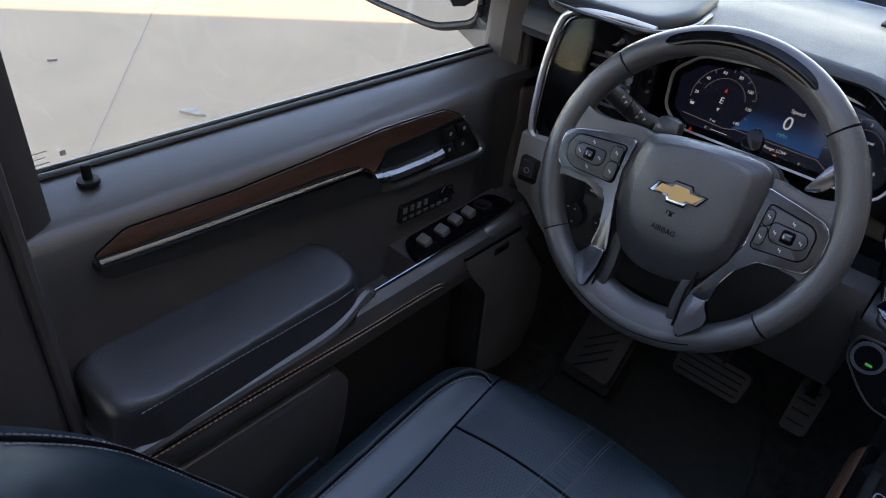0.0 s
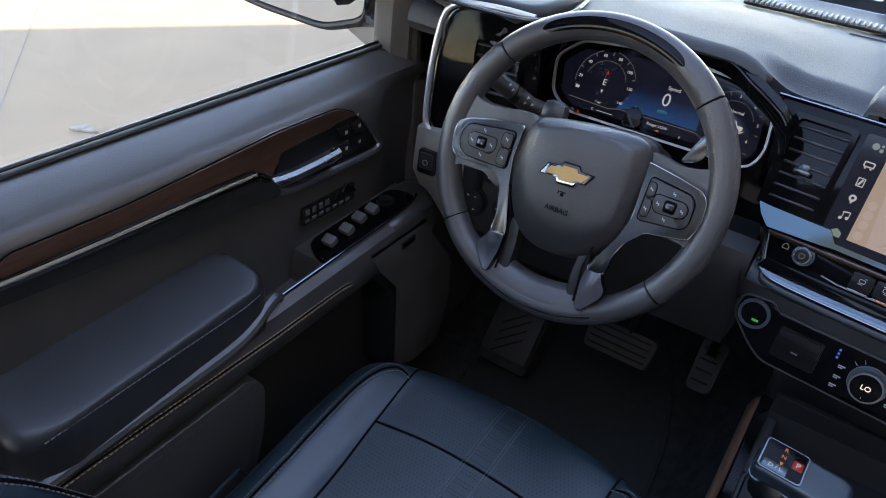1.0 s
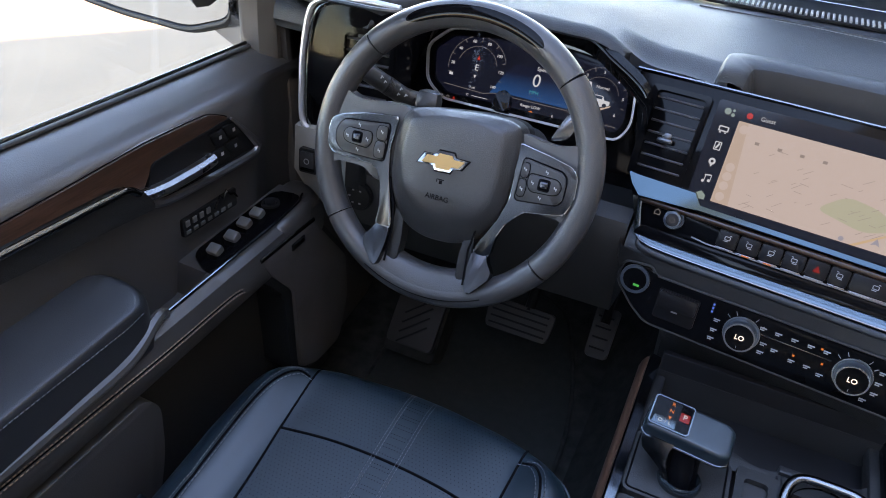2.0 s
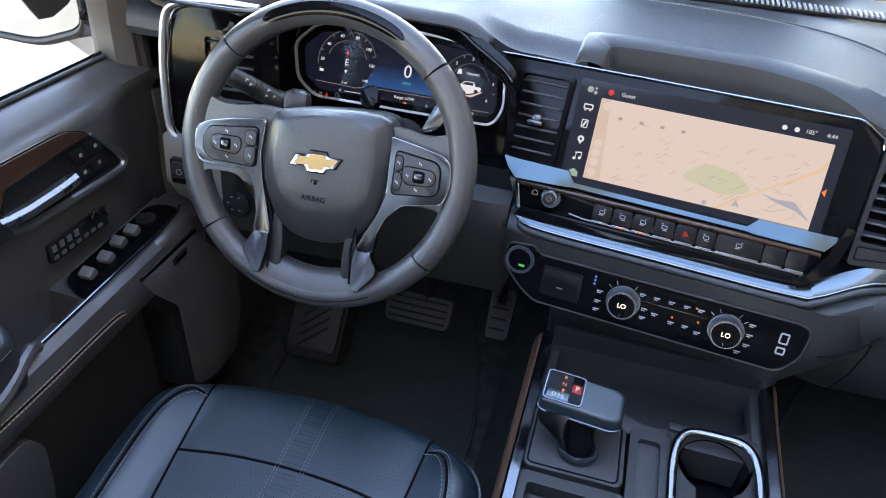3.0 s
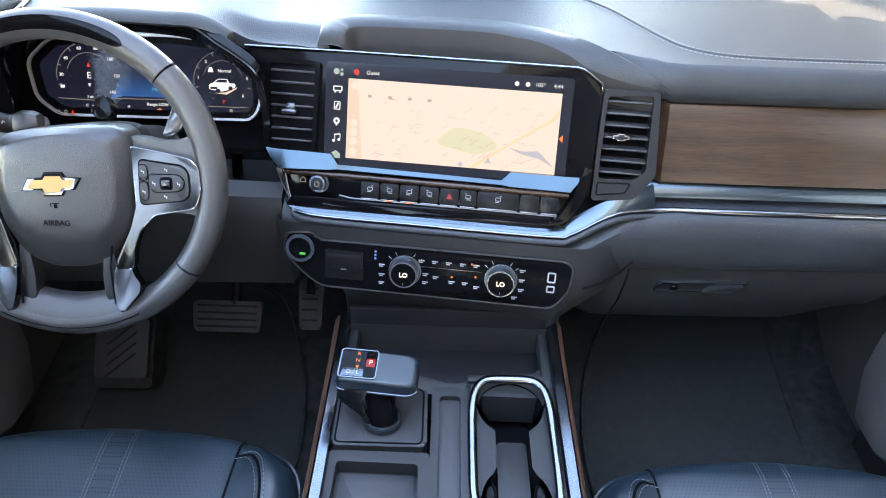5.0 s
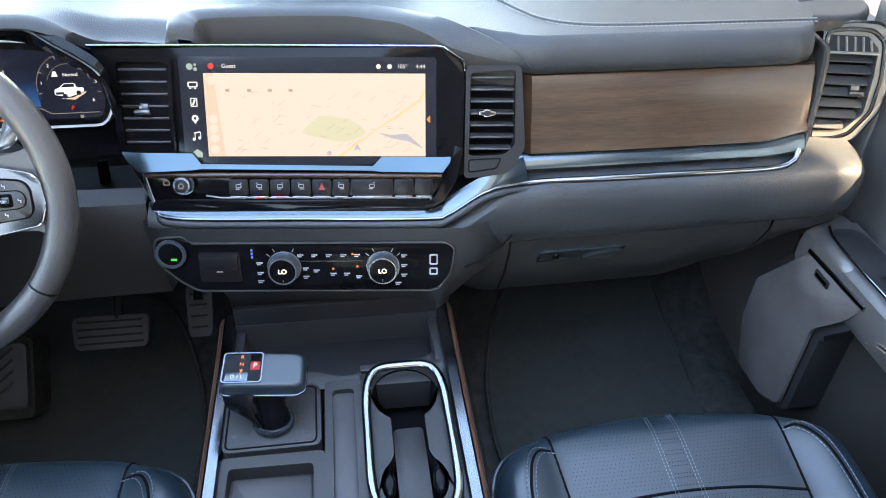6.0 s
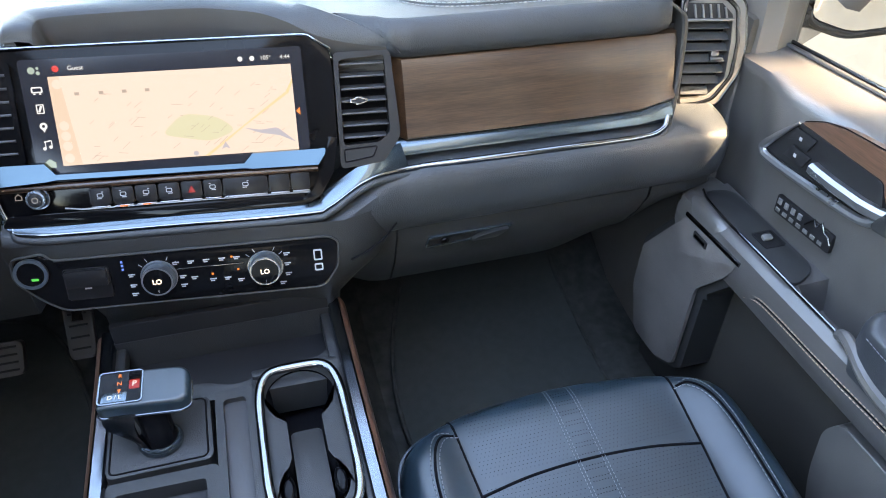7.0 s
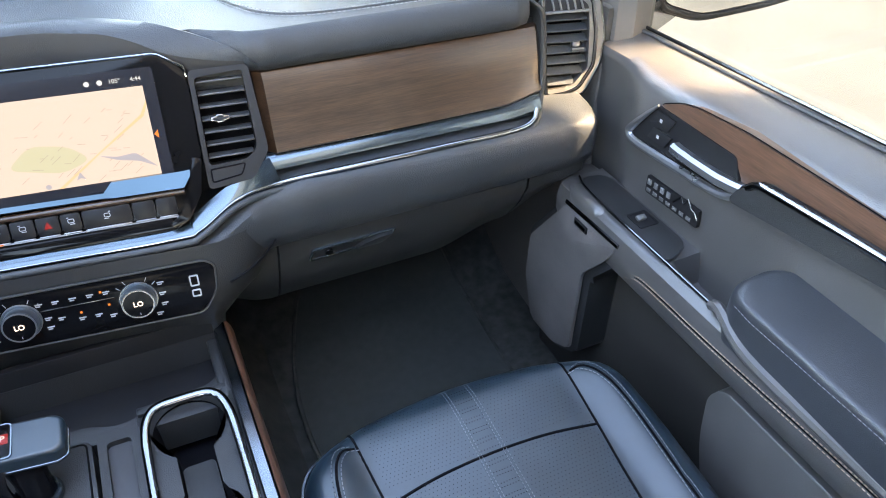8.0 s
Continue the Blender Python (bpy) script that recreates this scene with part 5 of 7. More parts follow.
bow = [(-0.034, -0.0075), (-0.0125, -0.0060), (-0.0100, -0.0125), (0.0105, -0.0115), (0.0130, -0.0055), (0.0235, -0.0050), (0.0315, 0.0075), (0.0145, 0.0075), (0.0115, 0.0130), (-0.0085, 0.0125), (-0.0115, 0.0068), (-0.0265, 0.0062)]
bow = [(x * 0.95, y * 0.95) for x, y in bow]
EM = WHEEL @ T(0.0045, -0.0015, 0.0335) @ pose(0, 0, 0, -3, 0, 0)
# dark plate, a little larger than the emblem, drawn as its shadow
part("emblem_shadow", prism([(x * 1.06, y * 1.12) for x, y in bow], 0.004, EM, 0, 0.0006), NEAR_BLACK, hub)
part("emblem", prism(bow, 0.008, EM, 0.0006, 0.0026), CHROME, hub, "gold and chrome emblem")
part("emblem_face", prism([(x * 0.84, y * 0.74) for x, y in bow], 0.001, EM, 0, 0.0030), GOLD, hub)
words("AIRBAG", 0.0085, WHEEL @ T(0.004, -0.0445, 0.0331) @ pose(0, 0, 0, 3, 0, 0), NEAR_BLACK, hub)
part("symbol", join(rbox(0.005, -0.0225, 0.0334, 0.008, 0.0012, 0.0004, 0, WHEEL), rbox(0.005, -0.0255, 0.0334, 0.0040, 0.0042, 0.0004, 0, WHEEL), rbox(0.0, -0.0240, 0.0334, 0.0012, 0.0040, 0.0004, 0, WHEEL)), NEAR_BLACK, hub)
part("hub_back", prism([(p.x, p.y) for p in HO], 0.05, WHEEL @ T(0, 0, 0), 0.006, 0.004), DARK, wheel)
for s in (-1, 1):
    f = lambda pts: [(s * x, y) for x, y in pts]
    # leather horn from the rim to the hub
    part("spoke", prism(soften(f([(0.056, 0.048), (0.086, 0.050), (0.118, 0.044), (0.142, 0.048), (0.160, 0.062), (0.166, 0.040), (0.168, -0.030), (0.158, -0.048), (0.146, -0.036), (0.105, -0.035), (0.088, -0.050), (0.066, -0.04)]), 0.010, 5), 0.022, WHEEL, 0.006, 0.0095, 3), LEATHER_WHEEL, wheel)
    if s > 0:
        bez_o = [(0.082, 0.0390), (0.121, 0.0320), (0.1487, 0.0255), (0.1555, 0.0157), (0.1573, -0.0083), (0.1499, -0.0285), (0.104, -0.0365), (0.0870, -0.0545), (0.0783, -0.0754), (0.0755, -0.100), (0.0555, -0.100), (0.0614, -0.0857), (0.0770, -0.0543), (0.0860, -0.0248), (0.0850, 0.0064)]
        pad_in, grow_in, roll = 0.0925, 0.55, 0.0045
        pad_pts = [(0.0925, 0.0245), (0.1392, 0.0180), (0.1448, 0.0098), (0.1449, -0.0124), (0.1399, -0.0191), (0.0915, -0.0245)]
    else:
        bez_o = [(0.070, 0.0345), (0.110, 0.0300), (0.1421, 0.0225), (0.1570, 0.0144), (0.1585, 0.0002), (0.1574, -0.0160), (0.1490, -0.0265), (0.0890, -0.0275), (0.0781, -0.0449), (0.0722, -0.0771), (0.0740, -0.100), (0.0545, -0.100), (0.0555, -0.0910), (0.0691, -0.0388), (0.0740, -0.0050)]
        pad_in, grow_in, roll = 0.0790, 0.85, 0.0
        pad_pts = [(0.0780, 0.0235), (0.1393, 0.0165), (0.1468, 0.0040), (0.1450, -0.0137), (0.1340, -0.0215), (0.0785, -0.0215)]
    # foot of the spoke, tilted up towards the rim
    FT = WHEEL @ T(0, -0.0985, 0.0160) @ pose(0, 0, 0, -12, 0, 0)
    part("spoke_foot", prism(soften(f([(0.0555, 0.002), (0.0735, 0.002), (0.0765, -0.008), (0.0845, -0.018), (0.0835, -0.028), (0.064, -0.0520), (0.0585, -0.0470), (0.0545, -0.020)]), 0.005, 5), 0.018, FT, 0.0035, 0.0, 4), SPOKE, wheel, "satin silver spoke foot")
    bez = part("spoke_bezel", prism(soften(f(bez_o), 0.0045, 4), 0.018, WHEEL, 0.0038, 0.0165, 4), SPOKE, wheel, "satin silver spoke bezel")
    edge = [W_(x, y, 0.0150) for x, y in soften(f(bez_o), 0.0045, 4)]
    # thin bright strip stands in for the glint on the bezel's bevel
    part("bezel_glint", tube(edge, 0.0013, seg=6, closed=True), EDGE, bez, "bright strip for the glint along the bezel edge")
    part("spoke_groove", tube([W_(s * x, y, 0.0158) for x, y in ((0.066, -0.040), (0.0545, -0.072), (0.0505, -0.098), (0.0530, -0.142))], 0.0014, seg=6), NEAR_BLACK, bez)
    pad_o = soften(f(pad_pts), 0.0045, 4)
    part("pad_gap", prism(grow(pad_o, 0.0017), 0.004, WHEEL, 0.0006, 0.0172), NEAR_BLACK, bez)
    pad = part("button_pad", prism(pad_o, 0.006, WHEEL, 0.0018, 0.0190), BUTTON, bez, "dark button pad")
    dp = soften(f([(x + roll, y) for x, y in ((0.0985, 0.0090), (0.131, 0.0085), (0.1365, 0.0025), (0.1345, -0.0066), (0.128, -0.0090), (0.1025, -0.0105), (0.0975, -0.0020))]), 0.004, 4)
    part("pad_gap", prism(grow(dp, 0.0012), 0.002, WHEEL, 0.0004, 0.0193), NEAR_BLACK, bez)
    part("rocker", prism(dp, 0.003, WHEEL, 0.0010, 0.0203), BUTTON, bez)
    part("roller_well", prism(soften(f([(0.110 + roll, 0.0065), (0.124 + roll, 0.0065), (0.124 + roll, -0.0075), (0.110 + roll, -0.0075)]), 0.003), 0.002, WHEEL, 0.0004, 0.0206), NEAR_BLACK, bez)
    part("roller", rbox(s * (0.117 + roll), -0.0005, 0.0212, 0.0105, 0.0090, 0.0050, 0.0022, WHEEL, 3), SPOKE, bez, "ribbed silver roller")
    for ya, yb in ((0.0030, 0.0195), (-0.0190, 0.0005)):
        bo_ = soften(f([(pad_in + grow_in * x, y) for x, y in ((0.0, ya), (0.0140, ya), (0.0160, (ya + yb) / 2), (0.0140, yb), (0.0, yb))]), 0.003)
        part("pad_gap", prism(grow(bo_, 0.0011), 0.002, WHEEL, 0.0004, 0.0193), NEAR_BLACK, bez)
        part("button", prism(bo_, 0.003, WHEEL, 0.0009, 0.0203), BUTTON, bez)
    for u, v, w in ((pad_in + 0.0075 * grow_in, 0.0125, 0.0205), (pad_in + 0.0075 * grow_in, -0.0100, 0.0205), (0.1035 + roll, -0.0005, 0.0205), (0.1305 + roll, -0.0010, 0.0205), (0.117 + roll, 0.0145, 0.0192), (0.115 + roll, -0.0155, 0.0192)):
        part("symbol", join(rbox(s * u, v, w, 0.0034, 0.0009, 0.0004, 0, WHEEL), rbox(s * u + 0.001, v - 0.0012, w, 0.0009, 0.0022, 0.0004, 0, WHEEL), rbox(s * u - 0.0012, v + 0.0012, w, 0.0009, 0.0016, 0.0004, 0, WHEEL)), GREY_INK, bez)
# lower bridge between the two legs
rows = []
for k in range(21):
    a = radians(243 + 54 * k / 20)
    rows.append([W_(r * math.cos(a), r * math.sin(a), w) for r, w in ((0.137, -0.014), (0.1355, -0.004), (0.1375, 0.004), (0.143, 0.0085), (0.151, 0.0125), (0.160, 0.0155), (0.166, 0.0160), (0.166, -0.012))])
part("lower_bridge", loft(rows, True), LEATHER_WHEEL, wheel)
part("bridge_seam", tube(arc(243, 297, 24, 0.172, 0.0156), 0.0010, seg=6), NEAR_BLACK, wheel)
for s in (-1, 1):
    web = [(0.052, -0.070), (0.0545, -0.100), (0.0545, -0.142), (0.040, -0.140), (0.0385, -0.110), (0.042, -0.075)]
    part("leg_web", prism(soften([(s * x, y) for x, y in web], 0.006), 0.020, WHEEL, 0.005, 0.010), PLASTIC, wheel)
# paddle behind the rim
part("paddle", prism(soften([(0.108, 0.046), (0.128, 0.052), (0.140, 0.076), (0.136, 0.086), (0.124, 0.084)], 0.006), 0.006, WHEEL, 0.002, -0.012), SATIN, wheel)

column = thing("steering_column", (-0.442, 0.08, 1.3), "black steering column cover with a control stalk", "steering column")
part("cover", loft([[W_(0.006 + a * k, b * k + 0.01, w) for a, b in rounded(-0.070, -0.06, 0.070, 0.036, 0.03)] for w, k in ((-0.035, 0.9), (-0.06, 1.0), (-0.17, 1.05))], True), PLASTIC, column, "black column shroud")
part("tilt_sensor", prism(soften([(0.025, 0.066), (0.048, 0.066), (0.045, 0.086), (0.040, 0.091), (0.033, 0.091), (0.028, 0.086)], 0.005), 0.014, WHEEL @ T(0, 0, -0.024) @ pose(0, 0, 0, -14, 0, 0), 0.003, 0.012), GLOSS, column, "small gloss black sensor")
# control stalk: a cone out of the column, a barrel with a ribbed ring and a marked end
SA, SB, SC = Vector((-0.535, 0.075, 1.372)), Vector((-0.562, 0.045, 1.397)), Vector((-0.603, 0.012, 1.436))
ax = (SC - SB).normalized()
sk = part("stalk", tube([SA, SA.lerp(SB, 0.5), SB], 0.0190, seg=18, taper=lambda t: 1 - 0.34 * t), HUB, column, "black indicator and wiper stalk")
part("stalk_barrel", tube([SB - ax * 0.004, SB + ax * 0.024], 0.0122, seg=20), HUB, sk)
for k in range(4):
    part("knurled_ring", tube([SB + ax * (0.0245 + 0.0022 * k), SB + ax * (0.0259 + 0.0022 * k)], 0.0126, seg=24), SATIN_DARK, sk)
part("stalk_end", tube([SB + ax * 0.034, SC - ax * 0.002, SC, SC + ax * 0.003], 0.0122, seg=20, taper=lambda t: 1 - 0.12 * step(0.6, 1, t)), HUB, sk)
toward = Vector((0.45, -0.72, 0.53)).normalized()
toward = (toward - ax * toward.dot(ax)).normalized()
across = ax.cross(toward)
for d, w in ((0.006, 0.0), (0.016, 0.004), (0.016, -0.004), (0.041, 0.0), (0.048, 0.003)):
    lift = math.sqrt(0.0122 ** 2 - w * w) + 0.0003
    F = Matrix(((across.x, ax.x, toward.x, 0), (across.y, ax.y, toward.y, 0), (across.z, ax.z, toward.z, 0), (0, 0, 0, 1)))
    F.translation = SB + ax * d + across * w + toward * lift
    part("symbol", join(rbox(0, 0, 0, 0.0042, 0.0011, 0.0006, 0, F), rbox(0.0008, -0.0016, 0, 0.0012, 0.0026, 0.0006, 0, F)), WHITE_INK, sk)
KB = Matrix(((across.x, ax.x, toward.x, 0), (across.y, ax.y, toward.y, 0), (across.z, ax.z, toward.z, 0), (0, 0, 0, 1)))
KB.translation = SB - ax * 0.013 + toward * 0.0135
part("stalk_key", rbox(0, 0, 0, 0.010, 0.013, 0.004, 0.0018, KB), DARK, sk)
part("stalk_base", rbox(-0.072, 0.052, -0.075, 0.036, 0.036, 0.026, 0.012, WHEEL), HUB, column)


# ---- seats ----
def seat(s):
    xc = 0.428 * s
    ahead = 0.020 if s < 0 else 0.0  # the driver's seat is set further forward
    e = thing("bucket_seat", (xc, -0.40, 0.72), "black perforated leather front seat with side bolsters and grey stitching", "seat", "front seats")

    def top(x, y):
        u = (x - xc) * s
        y -= ahead
        z = 1.036 + 0.3 * ahead + 0.10 * (y + 0.20) * (1 if y < -0.20 else 0.0) - 0.25 * max(0, y + 0.175) ** 1.0 * (1 if y > -0.175 else 0)
        z += 0.016 * step(0.150, 0.20, abs(u)) * step(-0.13, -0.24, y) - 0.016 * step(0.212, 0.262, abs(u))
        return z

    plan = soften([(xc - 0.245, -0.62), (xc + 0.245, -0.62), (xc + 0.250, -0.30), (xc + 0.240, -0.20), (xc + 0.160, -0.148), (xc, -0.128), (xc - 0.160, -0.148), (xc - 0.240, -0.20), (xc - 0.250, -0.30)], 0.07, 6)
    plan = [(x, y + ahead) for x, y in plan]
    cush = part("seat_cushion", pillow(plan, top, 0.040, 0.16, 22), LEATHER, e, "black leather cushion")

    def on(pts, lift=0.0, n=10):
        return [Vector((p.x, p.y, top(p.x, p.y) + lift - drop_at(p.x, p.y))) for p in spline([(xc + u * s, y + ahead, 0) for u, y in pts], n)]

    def drop_at(x, y):
        cx = sum(p[0] for p in plan) / len(plan)
        cy = sum(p[1] for p in plan) / len(plan)
        a = math.atan2(y - cy, x - cx)
        best = min(plan, key=lambda q: abs((math.atan2(q[1] - cy, q[0] - cx) - a + math.pi) % (2 * math.pi) - math.pi))
        reach = sum(math.hypot(p[0] - cx, p[1] - cy) for p in plan) / len(plan)
        f = math.hypot(x - cx, y - cy) / math.hypot(best[0] - cx, best[1] - cy)
        d = (1 - min(1, f)) * reach
        return 0 if d >= 0.04 else 0.04 - math.sqrt(max(0, 0.0016 - (0.04 - d) ** 2))

    for sg in (-1, 1):
        part("seam", tube(on([(sg * 0.160, -0.152), (sg * 0.158, -0.20), (sg * 0.152, -0.28), (sg * 0.142, -0.40), (sg * 0.140, -0.58)]), 0.0019, 0.0014, seg=6), NEAR_BLACK, cush)
        arcp = [(sg * 0.162, -0.196), (sg * 0.180, -0.198), (sg * 0.195, -0.225), (sg * 0.203, -0.28), (sg * 0.200, -0.40), (sg * 0.196, -0.55)]
        part("seam", tube(on(arcp, 0.0012), 0.0018, 0.0014, seg=6), NEAR_BLACK, cush)
        part("stitching", join(dashes(on([(u + 0.005 * sg, y + 0.004) for u, y in arcp], 0.0022)), dashes(on([(u - 0.005 * sg, y - 0.004) for u, y in arcp], 0.0022))), STITCH_DIM, cush, "grey double stitching", kind="stuff")
        part("piping", tube(on([(sg * 0.162, -0.143), (sg * 0.205, -0.168), (sg * 0.236, -0.205), (sg * 0.2465, -0.28), (sg * 0.2465, -0.40), (sg * 0.243, -0.56)], 0.001), 0.0026, seg=6), LEATHER, cush)
        band = [(sg * 0.0150, -0.150), (sg * 0.0150, -0.22), (sg * 0.0150, -0.34), (sg * 0.0150, -0.55)]
        part("stitching", join(dashes(on(band, 0.0008), 0.003, 0.0022, 0.0009), dashes(on([(u + 0.0045 * sg, y) for u, y in band], 0.0008), 0.003, 0.0022, 0.0009)), STITCH_DIM, cush, "grey stitching", kind="stuff")
    part("seam", tube(on([(-0.152, -0.284), (-0.08, -0.272), (0, -0.268), (0.08, -0.272), (0.152, -0.284)]), 0.0022, 0.0016, seg=6), NEAR_BLACK, cush)
    # perforations, denser between the two stitched lines
    holes = bmesh.new()

    def hole(u, y, r):
        x, y = xc + u * s, y + ahead
        z = top(x, y) - drop_at(x, y) + 0.0005
        vs = [holes.verts.new((x + r * math.cos(q * 1.0472), y + r * math.sin(q * 1.0472), z)) for q in range(6)]
        holes.faces.new(vs)

    y = -0.162
    row = 0
    while y > -0.50:
        if abs(y + 0.270) > 0.006:
            for k in range(-3, 4):
                if row % 3 != 2:
                    hole(k * 0.004 + (0.002 if row % 2 else 0), y, 0.0008)
            for k in range(5, 27):
                for sg in (-1, 1):
                    if y > -0.40:
                        hole(sg * (k * 0.0055 - 0.003 + (0.00275 if row % 2 else 0)), y, 0.0006)
        y -= 0.0055
        row += 1
    part("perforation", holes, NEAR_BLACK, cush, kind="stuff")
    # backrest
    BK = Matrix(((s, 0, 0, xc), (0, -0.515, 0.857, -0.600 + ahead), (0, 0.857, 0.515, 1.04), (0, 0, 0, 1)))
    bo = soften([(-0.250, -0.06), (0.250, -0.06), (0.262, 0.30), (0.235, 0.52), (0.17, 0.62), (-0.17, 0.62), (-0.235, 0.52), (-0.262, 0.30)], 0.06, 6)

    def bh(x, y):
        return 0.0 + 0.055 * step(0.13, 0.20, abs(x)) * (1 - step(0.22, 0.52, y)) - 0.02 * step(0.22, 0.27, abs(x))

    back = part("backrest", pillow(bo, bh, 0.035, 0.10, 18, BK), LEATHER, e, "black leather backrest")
    part("shell", prism(grow(bo, -0.006), 0.03, BK, 0.004, -0.10), PLASTIC, e)
    for sg in (-1, 1):
        ln = [(sg * 0.205, 0.03), (sg * 0.212, 0.20), (sg * 0.206, 0.36), (sg * 0.185, 0.48), (sg * 0.150, 0.565)]
        on_b = lambda dx: [BK @ Vector((p.x + dx * sg, p.y, bh(p.x, p.y) + 0.0010)) for p in spline([(a, b, 0) for a, b in ln], 10)]
        part("seam", tube(on_b(0), 0.0022, seg=6), NEAR_BLACK, back)
        nb = (BK.to_3x3() @ Vector((0, 0, 1)))
        part("stitching", join(dashes(on_b(0.006), normal=nb), dashes(on_b(-0.006), normal=nb)), STITCH_DIM, back, "grey double stitching", kind="stuff")
        edge = [BK @ Vector((p.x, p.y, p.z)) for p in spline([(sg * 0.252, -0.02, 0.0), (sg * 0.2615, 0.15, 0.006), (sg * 0.2635, 0.30, 0.006), (sg * 0.250, 0.42, 0.0), (sg * 0.232, 0.52, -0.02)], 10)]
        part("piping", tube(edge, 0.003, seg=6), LEATHER, back)
    part("base", join(rbox(xc, -0.39, 0.80, 0.40, 0.40, 0.14, 0.02), rbox(xc, -0.36, 0.735, 0.36, 0.50, 0.03, 0.01)), DARK, e)
    part("side_cover", side(rbox(0.428 + 0.248, -0.44, 0.90, 0.03, 0.34, 0.12, 0.012), s), PLASTIC, e)
    return e


for s in (-1, 1):
    seat(s)


# ---- front doors ----
BADGE = material("pale_badge_metal", (0.15, 0.15, 0.15), 0.4, 0.3, vary=0.08)

def side_plane(x):
    return Matrix(((0, 0, -1, x), (1, 0, 0, 0), (0, 1, 0, 0), (0, 0, 0, 1)))


def belt(y):
    return 1.394 - 0.047 * y


def door(s):
    e = thing("door_1" if s < 0 else "door_2", (0.80 * s, -0.25, 0.74), "closed truck door with wood trim, chrome pull and padded armrest", "door", "front doors", "structure")

    def panel_row(y):
        zb = belt(y)
        f = 0.022 * step(-0.02, 0.06, y)
        return [(0.875, zb - 0.01), (0.872, zb + 0.001), (0.848, zb + 0.001), (0.834, zb - 0.003), (0.815, zb - 0.009), (0.800, zb - 0.0155), (0.789 + 0.4 * f, zb - 0.023), (0.7845 + 0.7 * f, zb - 0.034), (0.784 + f, 1.335), (0.784 + f, 1.28), (0.789 + f, 1.24), (0.793 + f, 1.20), (0.794 + f, 1.10), (0.790 + f, 1.0), (0.790 + f, 0.74)]

    hollow = lambda y: 0.050 * step(-0.186, -0.200, y) * step(-0.330, -0.312, y)
    panel = part("door_panel", side(loft([[(x, y, z) for x, z in panel_row(y)] for y in np.linspace(-0.645, 0.16, 60)]), s), DOOR_PAD, e, "dark padded door panel")
    part("outer_skin", side(rbox(0.93, -0.24, 0.965, 0.06, 0.82, 0.71, 0.02), s), BODY_PAINT, e)
    part("window_seal", side(tube([(0.856, y, belt(y) + 0.004) for y in np.linspace(-0.61, 0.12, 20)], 0.004, 0.003, seg=8), s), RUBBER, e)
    part("seal_trim", side(tube([(0.862, y, belt(y) + 0.008) for y in np.linspace(-0.61, 0.12, 20)], 0.002, 0.003, seg=6), s), SATIN, e)
    part("lower_door", side(loft([[(x, y, z) for x, z in ((0.795, 1.183 - hollow(y)), (0.752, 1.181 - hollow(y)), (0.743, 1.183 - 0.12 * hollow(y)), (0.728, 1.183), (0.716, 1.174), (0.711, 1.155), (0.712, 1.13), (0.720, 1.110), (0.740, 1.101), (0.776, 1.097), (0.779, 1.085))] for y in np.linspace(-0.645, 0.055, 120)]), s), DOOR_PAD, e)
    # darker than the door skin, to put shade into this recess
    part("lower_recess", side(rbox(0.783, -0.255, 0.908, 0.014, 0.79, 0.39, 0.004), s), BIN, e, "recessed lower panel, its matt black carrying the shade beside the seat")
    # end of the sill roll at the front, turned outwards
    part("sill_nose", side(pillow(soften([(0.712, 0.030), (0.712, -0.06), (0.80, -0.06), (0.80, 0.105), (0.745, 0.100)], 0.03, 5), lambda x, y: 1.186 - 0.10 * max(0, y) , 0.018, 0.08, 8), s), DOOR_PAD, e)
    P0 = side_plane(0.784)
    # wood spear
    dw = -0.007 if s < 0 else 0.001
    wood_o = soften([(-0.592, 1.369), (-0.556, 1.387), (-0.490, 1.3865 + 0.5 * dw), (-0.430, 1.3865 + dw), (-0.330, 1.3870 + dw), (-0.214, 1.3870 + 0.8 * dw), (-0.130, 1.3800 + 0.5 * dw), (-0.098, 1.3735), (-0.070, 1.360), (-0.060, 1.354), (-0.205, 1.354), (-0.232, 1.322), (-0.261, 1.350)], 0.008, 4)
    part("wood_trim", side(prism(wood_o, 0.02, P0, 0.002, 0.0035, 3), s), WOOD_Y, e, "dark brown wood trim")
    part("wood_groove", side(tube([P0 @ Vector((y, z, 0.0005)) for y, z in grow(wood_o, 0.0008)], 0.0008, seg=6, closed=True), s), NEAR_BLACK, e)
    cup_o = soften([(-0.210, 1.354), (-0.058, 1.354), (-0.022, 1.312), (-0.010, 1.292), (-0.022, 1.284), (-0.205, 1.298), (-0.228, 1.314)], 0.008, 4)
    cup = part("handle_recess", side(join(frame_plate(cup_o, grow(cup_o, -0.003), 0.006, P0, 0.0055), prism(grow(cup_o, -0.001), 0.003, P0, 0, 0.0022)), s), DARK, e, "black handle recess")
    rim_line = spline([(-0.060, 1.354, 0), (-0.040, 1.332, 0), (-0.014, 1.299, 0), (-0.010, 1.288, 0), (-0.030, 1.281, 0), (-0.12, 1.287, 0), (-0.200, 1.295, 0), (-0.226, 1.310, 0), (-0.244, 1.334, 0)], 6)
    part("recess_rim", side(tube([P0 @ Vector((p.x, p.y, 0.006)) for p in rim_line], 0.0068, 0.0060, up=(-1, 0, 0), seg=8, taper=lambda t: 0.30 + 0.62 * step(0.0, 0.3, t) * (1 - step(0.85, 1.0, t))), s), SILVER, cup, "silver recess rim")
